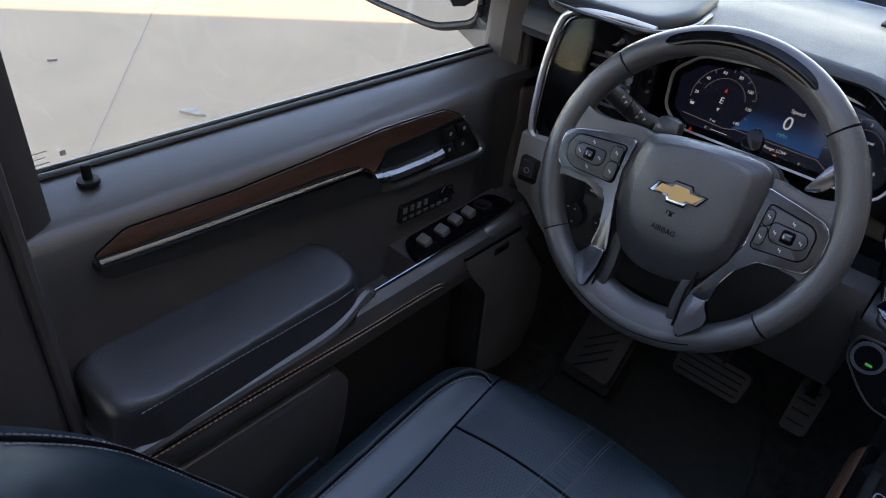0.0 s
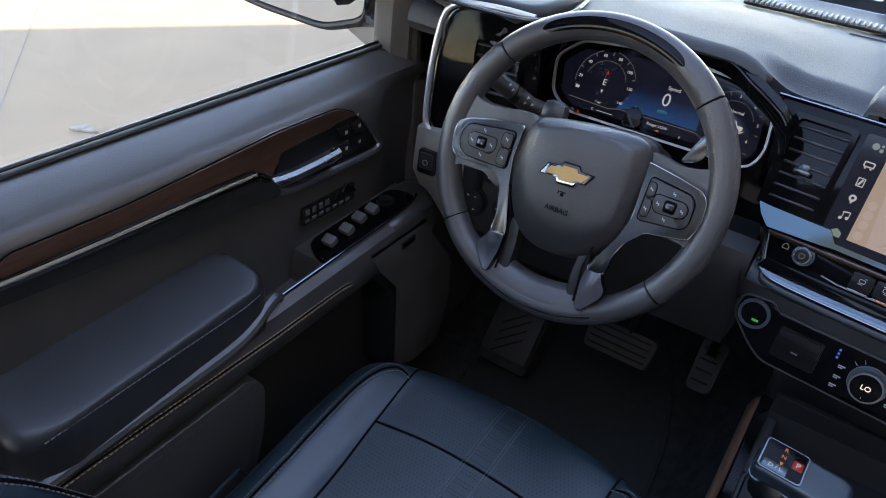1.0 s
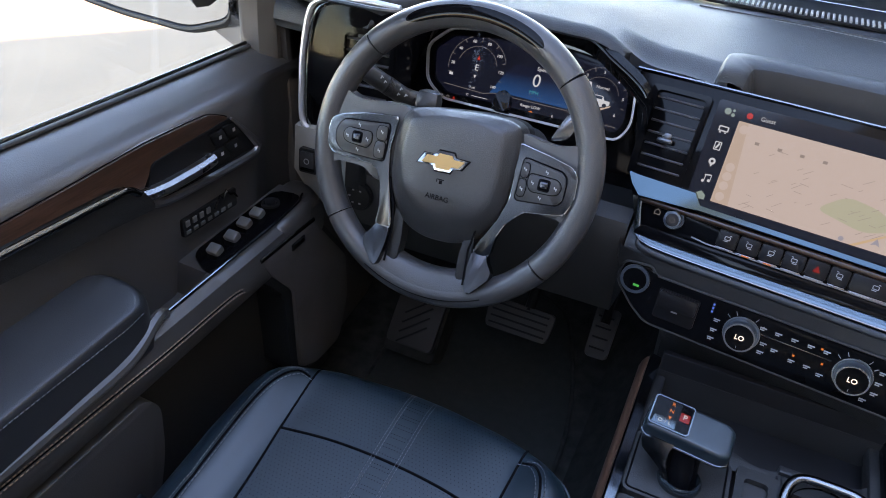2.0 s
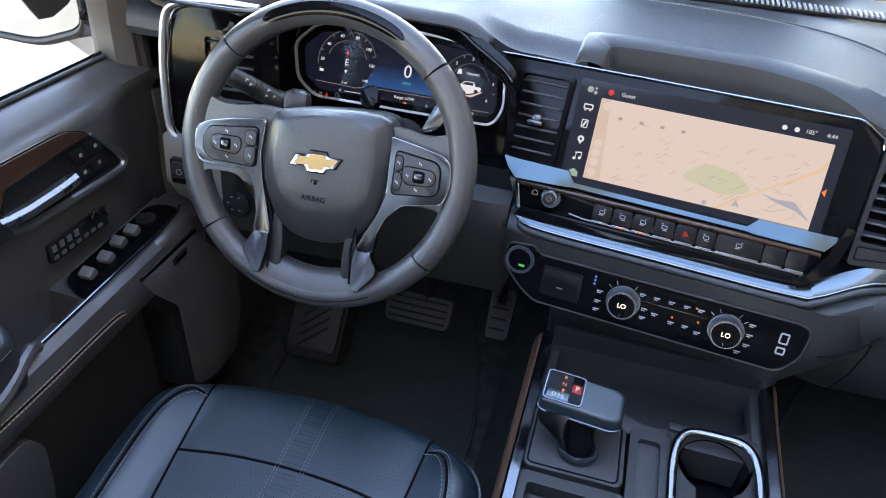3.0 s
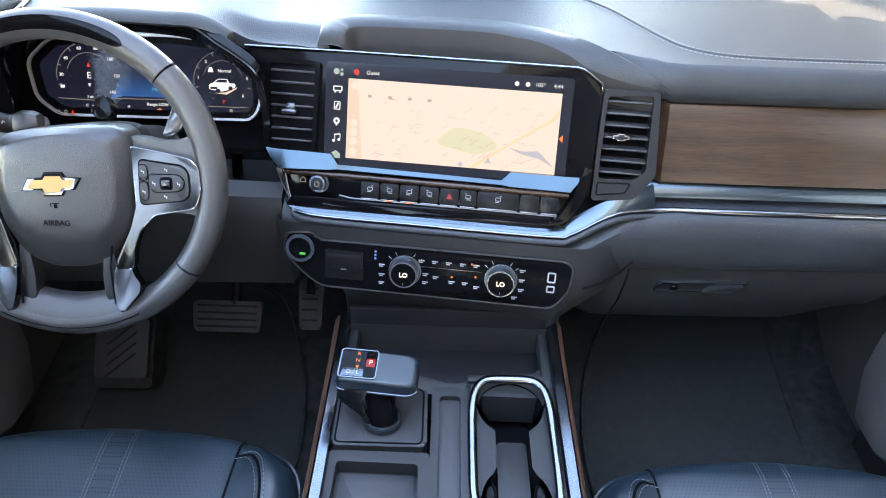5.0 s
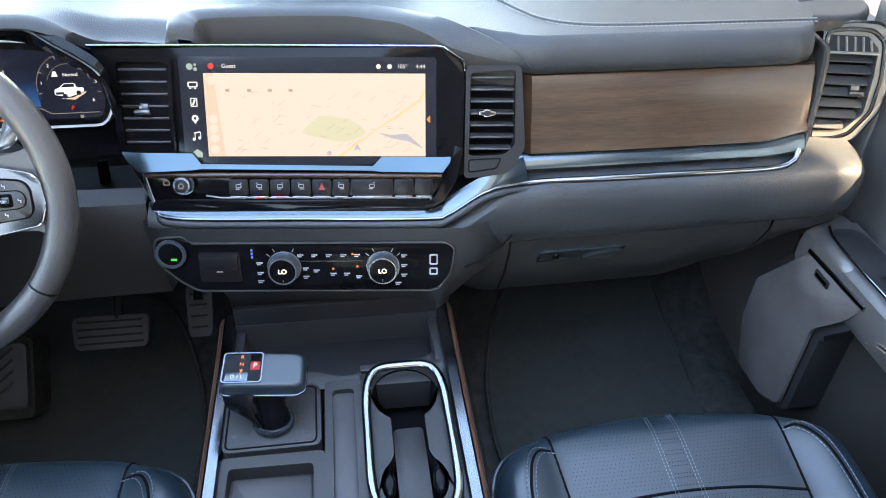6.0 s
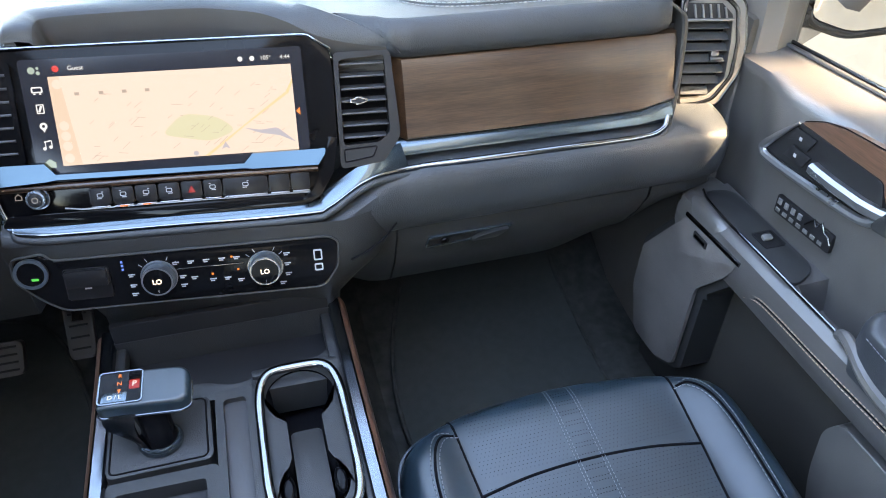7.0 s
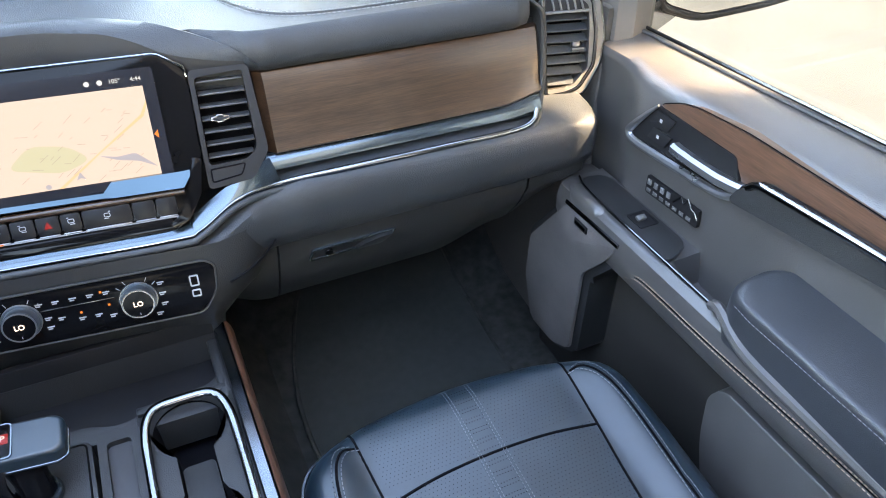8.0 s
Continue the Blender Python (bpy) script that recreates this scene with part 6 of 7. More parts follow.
    part("pull_lever", side(loft([[(P0 @ Vector((y, zc + dz, w)))[:] for dz, w in ((-0.008, 0.002), (-0.009, 0.012), (-0.004, 0.017), (0.004, 0.017), (0.008, 0.012), (0.007, 0.002))] for y, zc in ((-0.236, 1.322), (-0.222, 1.319), (-0.195, 1.315), (-0.150, 1.313), (-0.118, 1.313), (-0.108, 1.314))], True), s), SILVER, cup, "satin silver door pull")
    for i, (y0, y1) in enumerate(((-0.086, -0.048),) if s > 0 else ((-0.094, -0.070), (-0.066, -0.040))):
        for k, (za, zb) in enumerate(((1.300, 1.320), (1.324, 1.346))):
            kk = part("lock_key", side(prism(soften([(y0, za), (y1, za), (y1 - 0.010, zb), (y0 - 0.010, zb)], 0.002), 0.006, P0, 0.001, 0.0055), s), DARK, cup)
            part("symbol", side(rbox((y0 + y1) / 2 - 0.003, (za + zb) / 2, 0.0058, 0.005, 0.005, 0.0004, 0, P0), s), GREY_INK, kk)
    # chrome spear and the textured pull below it
    part("chrome_spear", side(tube(spline([(0.768, -0.592, 1.371), (0.764, -0.50, 1.366), (0.763, -0.38, 1.359), (0.763, -0.285, 1.352), (0.765, -0.262, 1.347), (0.770, -0.245, 1.332)], 8), 0.0040, 0.0052, up=(0, 0, 1), seg=10), s), CHROME, e, "chrome spear")
    pull = soften([(-0.594, 1.368), (-0.592, 1.352), (-0.52, 1.342), (-0.40, 1.325), (-0.30, 1.313), (-0.225, 1.303), (-0.235, 1.326), (-0.262, 1.346), (-0.40, 1.358)], 0.008, 4)
    part("grab", side(prism(pull, 0.022, P0, 0.006, 0.018), s), PLASTIC, e, "dark textured grab below the spear")
    # badge without letters
    BD = P0 @ T(-0.118, 1.236, 0.0, -3)
    bdg = part("badge", side(prism(soften([(-0.056, -0.020), (0.056, -0.020), (0.056, 0.008), (-0.056, 0.008)] if s < 0 else [(-0.056, -0.020), (0.056, -0.020), (0.056, 0.008), (-0.056, 0.008)], 0.002), 0.006, BD, 0.001, 0.0), s), DARK, e, "dark badge with silver bars and a mountain outline")
    d = -s
    for k in range(4):
        part("bar", side(rbox(d * (-0.048 + 0.014 * k), 0.0, 0.0012, 0.0075, 0.009, 0.0020, 0.0004, BD), s), BADGE, bdg)
    for k in range(7):
        part("bar", side(rbox(d * (-0.048 + 0.0145 * k), -0.0135, 0.0010, 0.0085, 0.0055, 0.0016, 0.0004, BD), s), PLASTIC_GREY, bdg)
    part("mountain", side(tube([BD @ Vector((d * u, v, 0.0015)) for u, v in ((0.006, -0.004), (0.020, 0.012), (0.026, 0.004), (0.034, 0.015), (0.042, 0.004), (0.050, 0.002), (0.056, -0.006))], 0.0014, seg=6), s), SATIN, bdg)
    # switch panel
    sp = part("switch_panel", side(prism(soften([(0.733, -0.190), (0.760, -0.180), (0.784, -0.165), (0.786, 0.030), (0.742, 0.040), (0.733, 0.010)], 0.012), 0.012, Matrix.Translation((0, 0, 1.188)), 0.003), s), GLOSS if s < 0 else PLASTIC, e, "black switch panel")
    part("chrome_strip", side(tube(spline([(0.728, -0.284, 1.187), (0.7275, -0.15, 1.189), (0.728, -0.05, 1.189), (0.733, 0.015, 1.188), (0.744, 0.046, 1.185)], 8), 0.0018, 0.0024, seg=8), s), CHROME, e, "chrome strip beside the switches")
    ys = (-0.150, -0.112, -0.076, -0.045) if s < 0 else (-0.095,)
    if s > 0:
        part("switch_recess", join(frame_plate(rounded(0.744, -0.113, 0.778, -0.077, 0.003), rounded(0.747, -0.110, 0.775, -0.080, 0.002), 0.004, Matrix.Translation((0, 0, 1.1895))), prism(rounded(0.746, -0.111, 0.776, -0.079, 0.002), 0.001, Matrix.Translation((0, 0, 1.1884)), 0)), DARK, sp)
    for k, y in enumerate(ys):
        x = 0.758 if k < 2 else 0.764
        sx, sy, sz, tilt = (0.020, 0.017, 0.013, 22) if s < 0 else (0.016, 0.010, 0.006, 16)
        part("window_switch", side(rbox(x, y, 1.192, sx, sy, sz, 0.003, Matrix.Translation((x, y, 1.194)) @ pose(0, 0, 0, tilt, 0, 0) @ Matrix.Translation((-x, -y, -1.194))), s), PLASTIC_GREY, sp, "grey window switch")
    if s < 0:
        part("mirror_control", side(join(ring_plate(0.010, 0.0145, 0.004, Matrix.Translation((0, 0, 1.192)), 28, 0, 0.766, -0.008), disc(0.008, 0.006, Matrix.Translation((0.766, -0.008, 1.195)), 24, 0.001)), s), DARK, sp)
    # armrest
    arm_o = soften([(0.713, -0.318), (0.735, -0.298), (0.775, -0.305), (0.792, -0.325), (0.792, -0.640), (0.720, -0.635), (0.706, -0.60)], 0.02, 5)
    arm = part("armrest", side(pillow(arm_o, lambda x, y: 1.238 + 0.35 * (x - 0.72), 0.018, 0.05, 8), s), ARM, e, "padded armrest")
    part("stitching", side(dashes([(0.7085 + 0.004 * step(-0.36, -0.32, y), y, 1.2275) for y in np.linspace(-0.61, -0.325, 60)], normal=(-1, 0, 0.6)), s), STITCH_DIM, arm, "grey stitching", kind="stuff")
    part("arm_rail", side(tube(spline([(0.713, -0.64, 1.172), (0.711, -0.45, 1.176), (0.712, -0.36, 1.180), (0.718, -0.305, 1.200), (0.726, -0.285, 1.190)], 8), 0.008, 0.008, seg=8), s), DOOR_PAD, e)
    sill_seam = [(0.7115, -0.64, 1.163), (0.7108, -0.50, 1.160), (0.7105, -0.40, 1.156), (0.7105, -0.30, 1.152), (0.7110, -0.20, 1.150), (0.7120, -0.160, 1.145), (0.7165, -0.130, 1.126)]
    part("sill_groove", side(tube(spline([(x, y, z - 0.0035) for x, y, z in sill_seam], 10), 0.0010, seg=6), s), NEAR_BLACK, e)
    for dz in (0.0, -0.007):
        part("stitching", side(dashes(spline([(x - 0.0004, y, z + dz) for x, y, z in sill_seam], 20), 0.0045, 0.002, 0.0014, normal=(-1, 0, 0)), s), STITCH_TAN, e, "brown double stitching", kind="stuff")
    pk = soften([(-0.64, 1.096), (-0.345, 1.092), (-0.325, 1.06), (-0.335, 0.98), (-0.38, 0.86), (-0.42, 0.78), (-0.64, 0.78)], 0.03, 5)
    part("pocket_edge", side(tube([side_plane(0.744) @ Vector((y, z, 0.021)) for y, z in ((-0.64, 1.0965), (-0.50, 1.0945), (-0.36, 1.0925))], 0.0018, seg=6), s), PLASTIC_GREY, e)
    part("map_pocket", side(prism(pk, 0.05, side_plane(0.744), 0.004, 0.020), s), DOOR_PAD, e, "hard plastic map pocket")
    # loudspeaker
    so_ = [(0.026, 1.154), (-0.108, 1.158), (-0.092, 1.125), (-0.040, 1.058), (-0.040, 0.885), (0.010, 0.858), (0.085, 0.855), (0.118, 0.94), (0.116, 1.03)]
    SPK = side_plane(0.744)
    spk = part("speaker_pod", side(prism(soften(grow(so_, 0.014), 0.014), 0.09, SPK, 0.008, 0.024), s), PLASTIC, e, "dark loudspeaker housing")
    part("speaker_grille", side(prism(soften(so_, 0.010), 0.006, SPK, 0.004, 0.034), s), GRILLE, spk, "grey metal loudspeaker grille")
    part("chrome_strip", side(tube([SPK @ Vector((y, z, 0.032)) for y, z in ((0.028, 1.157), (-0.04, 1.160), (-0.110, 1.162))], 0.0026, 0.004, seg=8), s), CHROME, spk)
    part("badge", side(prism(rounded(-0.038, 1.136, -0.004, 1.148, 0.001), 0.002, SPK, 0.0004, 0.0365), s), DARK, spk)
    part("bar", side(rbox(-0.021, 1.142, 0.037, 0.026, 0.005, 0.0006, 0, SPK), s), SATIN, spk)
    if s < 0:
        part("lock_pin", side(join(disc(0.0110, 0.005, Matrix.Translation((0.832, -0.560, belt(-0.56) + 0.003)), 28, 0.003), disc(0.0048, 0.022, Matrix.Translation((0.832, -0.560, belt(-0.56) + 0.019)), 20, 0.003)), s), DARK, e, "black lock pin")
    return e


for s in (-1, 1):
    door(s)
    m = thing("door_mirror", (1.0 * s, 0.18, 1.36), "black door mirror with a chrome-edged glass", "mirror", "door mirrors")
    MM = basis((1.12, 0.200, 1.500), 6, 0)
    mo = soften([(-0.160, -0.110), (-0.050, -0.150), (0.120, -0.155), (0.250, -0.150), (0.275, -0.10), (0.26, 0.15), (-0.15, 0.15)], 0.03)
    part("housing", side(prism(grow(mo, 0.012), 0.09, MM, 0.01, -0.002), s), DARK, m, "black mirror housing")
    part("glass", side(prism(grow(mo, -0.004), 0.004, MM, 0.001, 0.003), s), MIRROR, m, "silvered mirror glass")
    part("rim", side(tube([MM @ Vector((x, y, 0.002)) for x, y in grow(mo, 0.004)], 0.006, seg=8, closed=True), s), DARK, m)
    part("arm", side(loft([[(x, y + dy, z) for dy, z in ((-0.03, 1.345), (0.05, 1.345), (0.05, 1.40), (-0.03, 1.40))] for x, y in ((0.86, 0.13), (0.93, 0.19), (1.04, 0.25))], True), s), BODY_PAINT, m)

# ---- centre console ----
console = thing("centre_console", (0, -0.28, 0.72), "black centre console with chrome rails and wood edges", "console")
part("body", join(rbox(-0.145, -0.29, 0.90, 0.02, 0.66, 0.36, 0.006), rbox(0.145, -0.29, 0.90, 0.02, 0.66, 0.36, 0.006), rbox(0, -0.29, 0.86, 0.29, 0.66, 0.28, 0.0), rbox(0, 0.03, 1.0, 0.30, 0.02, 0.20, 0.0)), PLASTIC, console, "black console body")
for s in (-1, 1):
    part("chrome_rail", side(loft([[(x, y, z + dz) for x, z in ((0.1425, 1.085), (0.1430, 1.0945), (0.1448, 1.0985), (0.1560, 1.1010), (0.1585, 1.0990), (0.1590, 1.088))] for y, dz in ((0.040, 0.006), (0.0, 0.003), (-0.06, 0.001), (-0.14, 0.0), (-0.30, 0.0), (-0.62, 0.0))], True), s), RAIL, console, "polished rail")
    part("wood_edge", side(loft([[(x, y, z + dz) for x, z in ((0.1592, 1.098), (0.163, 1.0955), (0.1675, 1.086), (0.170, 1.074), (0.170, 1.050), (0.1592, 1.050))] for y, dz in ((0.035, 0.006), (-0.02, 0.001), (-0.14, -0.003), (-0.62, -0.003))], True), s), WOOD_Y, console, "dark wood edge strip")
deck = 1.090
LV = lambda z: Matrix.Translation((0, 0, z))
part("front_tray", join(rbox(0, -0.022, 1.046, 0.286, 0.106, 0.012, 0.002), rbox(0, 0.026, 1.085, 0.286, 0.010, 0.09, 0.002)), DARK, console, "deep black front tray")
part("tray_lip", prism(soften([(-0.144, -0.066), (-0.118, -0.060), (-0.030, -0.064), (0.0, -0.076), (0.024, -0.074), (0.040, -0.062), (0.118, -0.054), (0.130, -0.044), (0.144, -0.030), (0.144, -0.098), (-0.144, -0.094)], 0.008), 0.05, LV(deck - 0.006), 0.006), PLASTIC, console)
for s in (-1, 1):
    part("deck_side", side(rbox(0.137, -0.03, deck - 0.012, 0.014, 0.12, 0.024, 0.004), s), PLASTIC, console)
part("shifter_plate", prism(soften([(-0.143, -0.192), (-0.030, -0.192), (-0.024, -0.186), (-0.026, -0.094), (-0.143, -0.090)], 0.010), 0.04, LV(deck + 0.004), 0.003), PLASTIC, console, "black shifter plate")
part("plate_groove", tube([(x, y, deck + 0.0042) for x, y in soften([(-0.139, -0.187), (-0.034, -0.187), (-0.030, -0.182), (-0.031, -0.098), (-0.139, -0.095)], 0.008)], 0.0012, seg=6, closed=True), NEAR_BLACK, console)
bo_ = soften([(-0.143, -0.40), (-0.020, -0.40), (-0.020, -0.197), (-0.143, -0.196)], 0.008)
bi_ = soften([(-0.137, -0.395), (-0.029, -0.395), (-0.034, -0.214), (-0.133, -0.212)], 0.006)
part("phone_tray", join(frame_plate(bo_, bi_, 0.03, LV(deck)), prism(grow(bi_, 0.002), 0.004, LV(deck - 0.022), 0)), PLASTIC, console, "black recessed phone tray")
part("tray_mat", prism(grow(bi_, -0.004), 0.003, LV(deck - 0.019), 0.001), RUBBER, console)
so1 = rounded(-0.020, -0.40, 0.028, -0.090, 0.006)
si1 = rounded(-0.010, -0.27, 0.018, -0.106, 0.006)
part("slot_frame", frame_plate(so1, si1, 0.03, LV(deck + 0.002)), PLASTIC, console)
part("slot_mat", prism(grow(si1, 0.001), 0.004, LV(deck - 0.006), 0.001), RUBBER, console, "black rubber slot mat")
NQ = 64
CUPX = 0.0838


def by_angle(f):
    return [f(2 * math.pi * k / NQ) for k in range(NQ)]


def ring_shape(hx, y0, y1, p):
    cy, hy = (y0 + y1) / 2, (y1 - y0) / 2
    return by_angle(lambda a: (CUPX + hx * math.copysign(abs(math.cos(a)) ** (2 / p), math.cos(a)), cy + hy * math.copysign(abs(math.sin(a)) ** (2 / p), math.sin(a))))


def waist(y):
    d1, d2 = y + 0.1185, y + 0.252
    r1 = math.sqrt(max(0, 0.043 ** 2 - d1 * d1)) if abs(d1) < 0.043 else 0
    r2 = math.sqrt(max(0, 0.040 ** 2 - d2 * d2)) if abs(d2) < 0.040 else 0
    return max(r1, r2, 0.0215 if -0.252 < y < -0.1185 else 0)


side_r = [(CUPX + waist(y), y) for y in [-0.18375 + 0.1080 * math.sin(math.pi * (k / 31 - 0.5)) for k in range(32)]]
cup_i = side_r + [(2 * CUPX - x, y) for x, y in side_r[::-1]]
cup_o_ = []
for (x, y) in cup_i:
    a = math.atan2((y + 0.18375) / 0.100, (x - CUPX) / 0.056)
    cup_o_.append((CUPX + 0.0545 * math.copysign(abs(math.cos(a)) ** 0.5, math.cos(a)), -0.1865 + 0.1125 * math.copysign(abs(math.sin(a)) ** 0.5, math.sin(a))))
plate = rounded(0.028, -0.40, 0.144, -0.078, 0.004, 15)
part("cup_deck", join(rbox(0.0295, -0.24, deck - 0.014, 0.007, 0.32, 0.028, 0.002), rbox(0.1405, -0.24, deck - 0.014, 0.008, 0.32, 0.028, 0.002), rbox(CUPX, -0.0695, deck - 0.014, 0.112, 0.012, 0.028, 0.002), frame_plate(cup_o_, cup_i, 0.012, LV(deck - 0.003))), PLASTIC, console)
part("cup_ring", tube([(x, y, deck + 0.004 + 0.010 * max(0.0, (y + 0.16) / 0.08)) for x, y in ring_shape(0.0515, -0.300, -0.082, 4.5)], 0.0058, 0.0042, seg=12, closed=True), CHROME, console, "chrome cup holder ring")
# well blacker than the console plastic, for the shade inside
part("cup_well", join(loft([[(CUPX + (x - CUPX) * g, y, z) for x, y in cup_i] for g, z in ((1.0, deck - 0.003), (0.97, deck - 0.020), (0.92, deck - 0.075))], True, False), prism([(x, y) for x, y in cup_i], 0.004, LV(deck - 0.075), 0)), NEAR_BLACK, console, "deep cup holder, its black deepened for the shade inside")
for s in (-1, 1):
    part("cup_spring", pillow([(CUPX + s * (0.0305 + 0.0085 * math.cos(a)), -0.246 + 0.020 * math.sin(a)) for a in [2 * math.pi * k / 16 for k in range(16)]], lambda x, y: deck - 0.008, 0.008, 0.03, 4), GLOSS, console, "glossy black cup spring")
part("cup_floor", prism(soften([(0.0640, -0.285), (0.1036, -0.285), (0.1030, -0.160), (0.0646, -0.160)], 0.006), 0.040, LV(deck - 0.022), 0.002), PLASTIC, console)
lid_o = soften([(-0.148, -0.62), (0.160, -0.62), (0.160, -0.325), (0.10, -0.302), (-0.06, -0.302), (-0.148, -0.318)], 0.03, 6)
lid = part("armrest_lid", pillow(lid_o, lambda x, y: 1.152 - 0.03 * step(-0.36, -0.30, y), 0.022, 0.06, 10), LEATHER, console, "black leather armrest lid")
for x in (-0.04, 0.055):
    part("stitching", dashes([(x, y, 1.1525 - 0.03 * step(-0.36, -0.30, y)) for y in np.linspace(-0.60, -0.325, 30)]), STITCH, lid, kind="stuff")

# ---- gear shifter ----
sh = thing("gear_shifter", (-0.088, -0.15, 1.09), "black gear shifter with a chrome-edged lit top", "shifter")
KN = Matrix.Translation((-0.088, -0.128, 1.160)) @ pose(0, 0, 0, 4, 3, -2)
ko = soften([(-0.046, -0.022), (0.040, -0.024), (0.050, -0.018), (0.050, 0.020), (0.042, 0.027), (-0.044, 0.030), (-0.050, 0.022), (-0.051, -0.016)], 0.008, 5)
kn = part("grip", pillow(ko, lambda x, y: 0.004, 0.007, 0.016, 8, KN), LEATHER, sh, "black leather grip")
part("chrome_band", tube([KN @ Vector((x, y, -0.016)) for x, y in grow(ko, -0.0005)], 0.0022, seg=8, closed=True), RAIL, sh, "chrome band")
part("display_rim", frame_plate(rounded(-0.0486, -0.0192, -0.0008, 0.0272, 0.005), rounded(-0.0470, -0.0176, -0.0022, 0.0256, 0.004), 0.003, KN, 0.0058), RAIL, kn)
dsp = part("display", prism(rounded(-0.047, -0.018, -0.002, 0.026, 0.003), 0.003, KN, 0, 0.0048), GLOSS, sh, "gloss black gear display")
for txt, u, v, c in (("R", -0.026, 0.020, LIT_ORANGE), ("N", -0.026, 0.009, LIT_ORANGE), ("D / L", -0.0305, -0.010, LIT_WHITE)):
    words(txt, 0.0075, KN @ T(u, v, 0.0052), c, dsp)
part("lamp", prism([(-0.002, 0.003), (0.002, 0.003), (0, -0.003)], 0.0004, KN @ T(-0.026, -0.002, 0.0052), 0), LIT_ORANGE, dsp)
# bluish plate put in for the sky mirrored in the display
part("display_sky_glint", prism([(-0.0450, -0.0160), (-0.0175, -0.0160), (-0.0175, -0.0030), (-0.0430, -0.0030)], 0.002, KN, 0.0003, 0.0051), LIP, dsp)
pk_ = part("park_key", prism(rounded(-0.0165, -0.0165, -0.0032, 0.0245, 0.001), 0.002, KN, 0.0005, 0.0056), GLOSS, sh)
part("park_field", prism(rounded(-0.0155, -0.0005, -0.0042, 0.0125, 0.001), 0.001, KN, 0.0002, 0.0060), LIT_PARK, pk_)
words("P", 0.0105, KN @ T(-0.0098, 0.006, 0.0064), LIT_WHITE, pk_)
part("neck", loft([[(cx + rx * math.cos(a), cy + ry * math.sin(a), z) for a in [2 * math.pi * k / 20 for k in range(20)]] for z, cx, cy, rx, ry in ((1.148, -0.092, -0.128, 0.034, 0.020), (1.136, -0.088, -0.132, 0.022, 0.017), (1.118, -0.084, -0.142, 0.018, 0.017), (1.092, -0.082, -0.153, 0.020, 0.018))], True), GLOSS, sh, "gloss black neck")
part("collar", tube([(-0.082 + 0.0225 * math.cos(a), -0.154 + 0.020 * math.sin(a), 1.099) for a in [2 * math.pi * k / 28 for k in range(28)]], 0.0035, 0.007, seg=10, closed=True), LIP, sh, "smooth collar round the neck")
# bent metal tongue from under the grip's outer end into the neck
br = [((-0.137, -0.146, 1.147), (-0.100, -0.150, 1.147)), ((-0.137, -0.149, 1.138), (-0.103, -0.154, 1.139)), ((-0.134, -0.152, 1.129), (-0.104, -0.158, 1.130)), ((-0.122, -0.156, 1.122), (-0.102, -0.162, 1.120)), ((-0.108, -0.162, 1.114), (-0.096, -0.166, 1.110)), ((-0.102, -0.165, 1.102), (-0.092, -0.169, 1.099))]
part("chrome_bracket", loft([[l, tuple(Vector(l).lerp(Vector(r), 0.5) + Vector((0, -0.002, 0.001))), r, (r[0], r[1] + 0.005, r[2]), (l[0], l[1] + 0.005, l[2])] for l, r in br], True), SPOKE, sh, "satin metal tongue under the grip")

# etched mark in the corner of the driver's window
mark = thing("glass_mark", (-0.860, -0.56, 1.45), "small etched maker's mark on the side window", "marking")
GM = side_plane(0.8615)
part("frame", side(join(prism(rounded(-0.5690, 1.4380, -0.5635, 1.4435, 0.001), 0.0004, GM, 0), ), -1), ETCH, mark)
for k in range(4):
    part("bar", side(rbox(-0.592, 1.448 - 0.006 * k, 0, 0.024 - 0.006 * (k % 2), 0.0010, 0.0003, 0, GM), -1), ETCH, mark)

# ---- pedals and mats ----
def pedal(name, label, M, pts, grooves, thick=0.016):
    p = thing(name, M.translation, label, "pedal")
    part("pad", prism(soften(pts, 0.010), thick, M, 0.004), RUBBER, p, "black rubber pad")
    for g in grooves:
        part("groove", rbox(*g, 0.001, M) if len(g) == 6 else rbox(0, 0, 0, g[2], 0.004, 0.003, 0.001, M @ T(g[0], g[1], 0.001, g[3])), DARK, p)
    return p


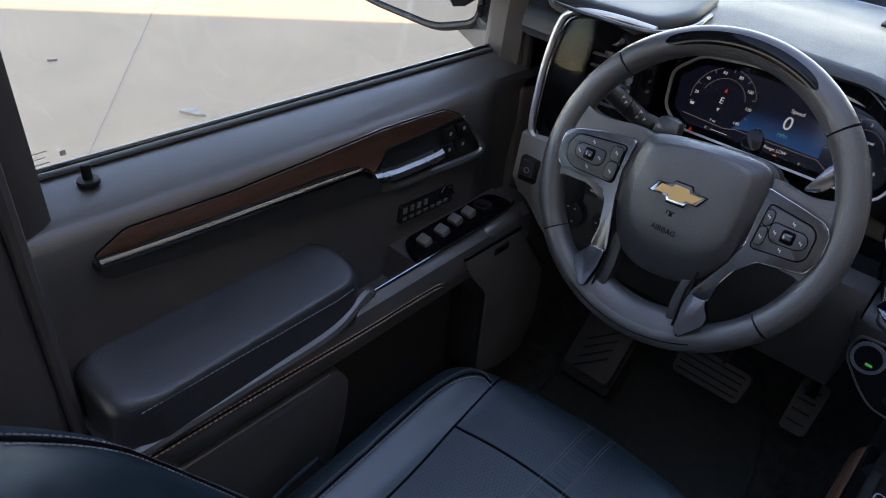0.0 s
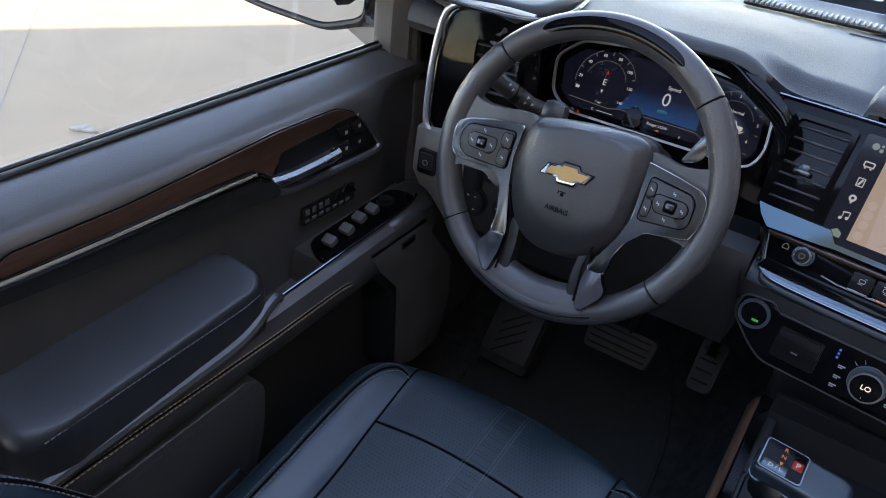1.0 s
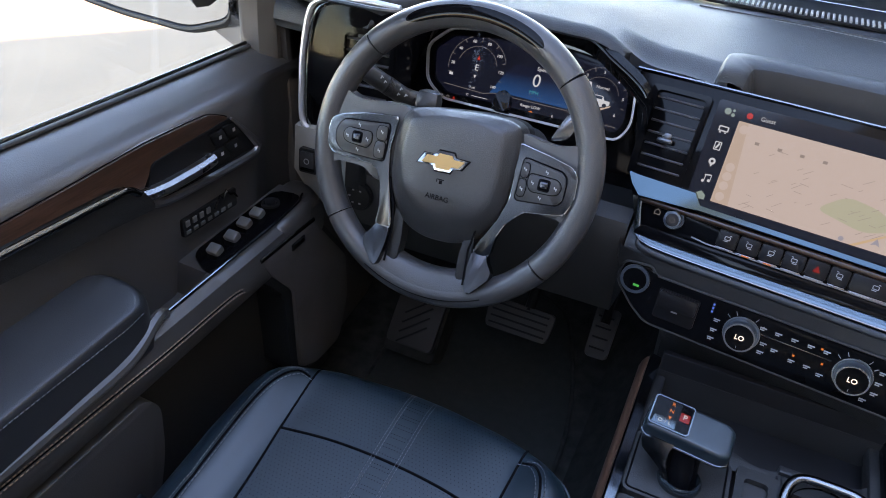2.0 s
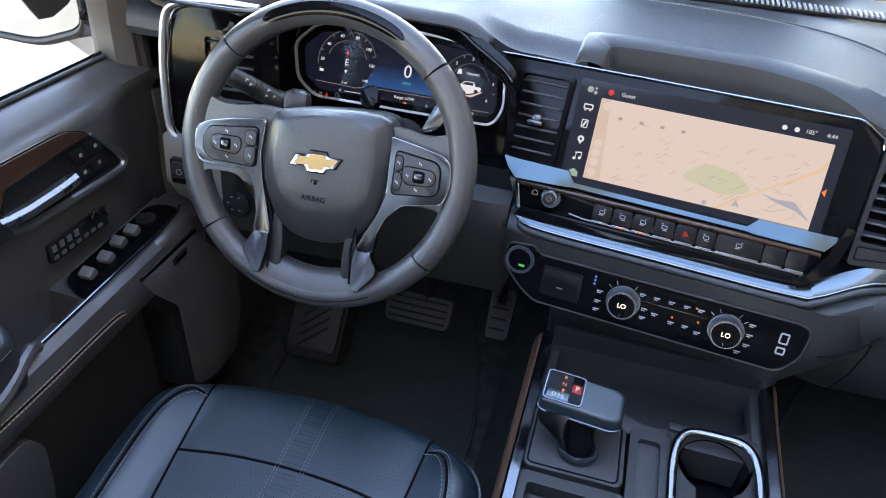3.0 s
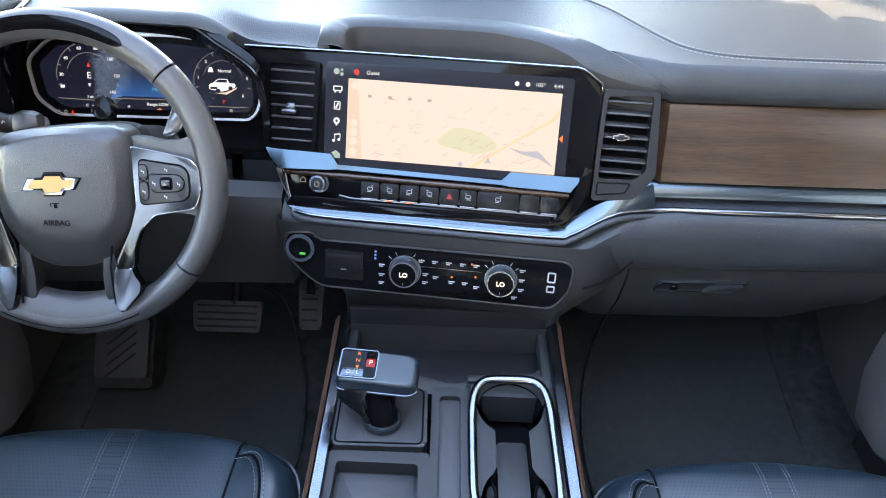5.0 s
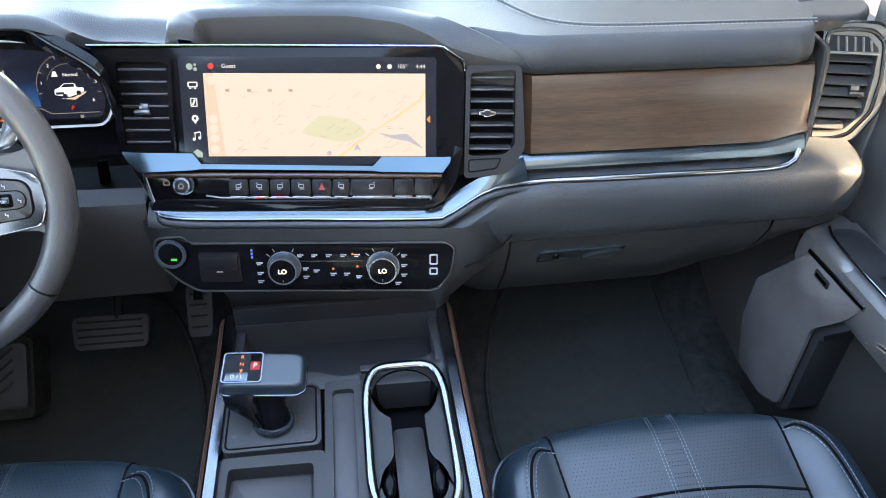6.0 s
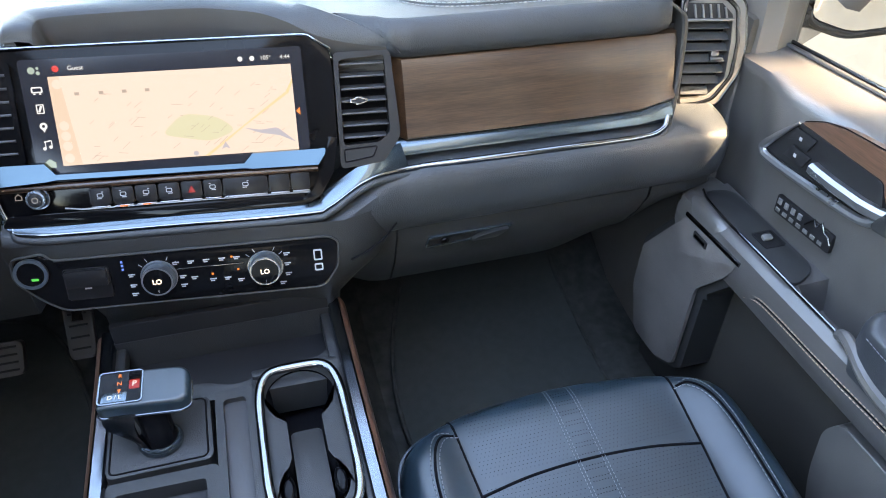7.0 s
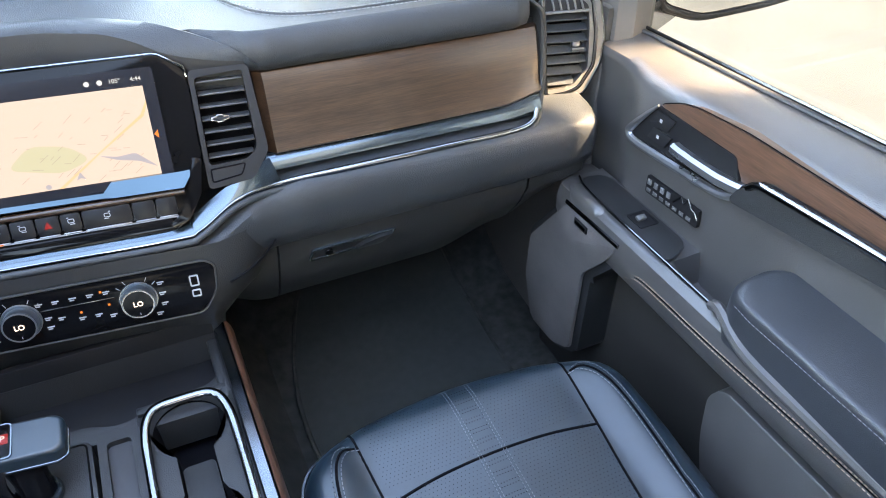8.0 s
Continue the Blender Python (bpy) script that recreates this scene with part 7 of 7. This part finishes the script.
BP = basis((-0.412, 0.250, 0.898), 0, 38)
p = pedal("brake_pedal", "wide black rubber brake pedal", BP, [(-0.062, -0.030), (0.062, -0.030), (0.066, 0.028), (-0.066, 0.028)], [(0, v, 0.112, 0) for v in (-0.020, -0.007, 0.006, 0.019)])
part("arm", tube([(-0.40, 0.27, 0.91), (-0.40, 0.38, 1.02), (-0.40, 0.42, 1.15)], 0.010, seg=8), DARK, p)
p = pedal("accelerator_pedal", "narrow black rubber accelerator pedal", basis((-0.258, 0.27, 0.915), 0, 40), [(-0.020, -0.048), (0.022, -0.048), (0.024, 0.048), (-0.022, 0.048)], [(0, v, 0.030, 0) for v in (-0.03, -0.01, 0.01, 0.03)])
part("arm", tube([(-0.258, 0.28, 0.93), (-0.258, 0.40, 1.03), (-0.258, 0.45, 1.15)], 0.009, seg=8), DARK, p)
p = pedal("foot_rest", "black rubber foot rest with slanted ribs", basis((-0.612, 0.215, 0.838), 0, 42), [(-0.050, -0.055), (0.050, -0.055), (0.050, 0.060), (-0.050, 0.060)], [(0, v, 0.070, 40) for v in (-0.030, -0.010, 0.010, 0.030)])
part("block", prism(rounded(-0.055, -0.075, 0.055, 0.07, 0.01), 0.07, basis((-0.612, 0.215, 0.838), 0, 42), 0.004, -0.016), CARPET, p)
for s in (-1, 1):
    mo_ = spline([(0.275, -0.10, 0), (0.262, 0.10, 0), (0.290, 0.28, 0), (0.36, 0.42, 0), (0.52, 0.455, 0), (0.66, 0.44, 0), (0.680, 0.28, 0), (0.672, 0.10, 0), (0.675, -0.10, 0)], 6)

    def fl(y):
        return lerp([(-0.5, 0.722), (0.20, 0.727), (0.34, 0.748), (0.44, 0.803), (0.56, 0.935)], y) + 0.010
    ring = [(p.x, p.y) for p in mo_]
    bm = pillow(ring, lambda x, y: fl(y), 0.004, 0.012, 24)
    m = thing("floor_mat", (0.47 * s, 0.1, 0.73), "black carpet floor mat with a bound edge", "floor mat", "floor mats")
    part("carpet", side(bm, s), MAT, m)
    part("binding", side(tube([(p.x, p.y, fl(p.y)) for p in mo_], 0.004, 0.003, seg=6, closed=True), s), CARPET, m, "black bound edge")
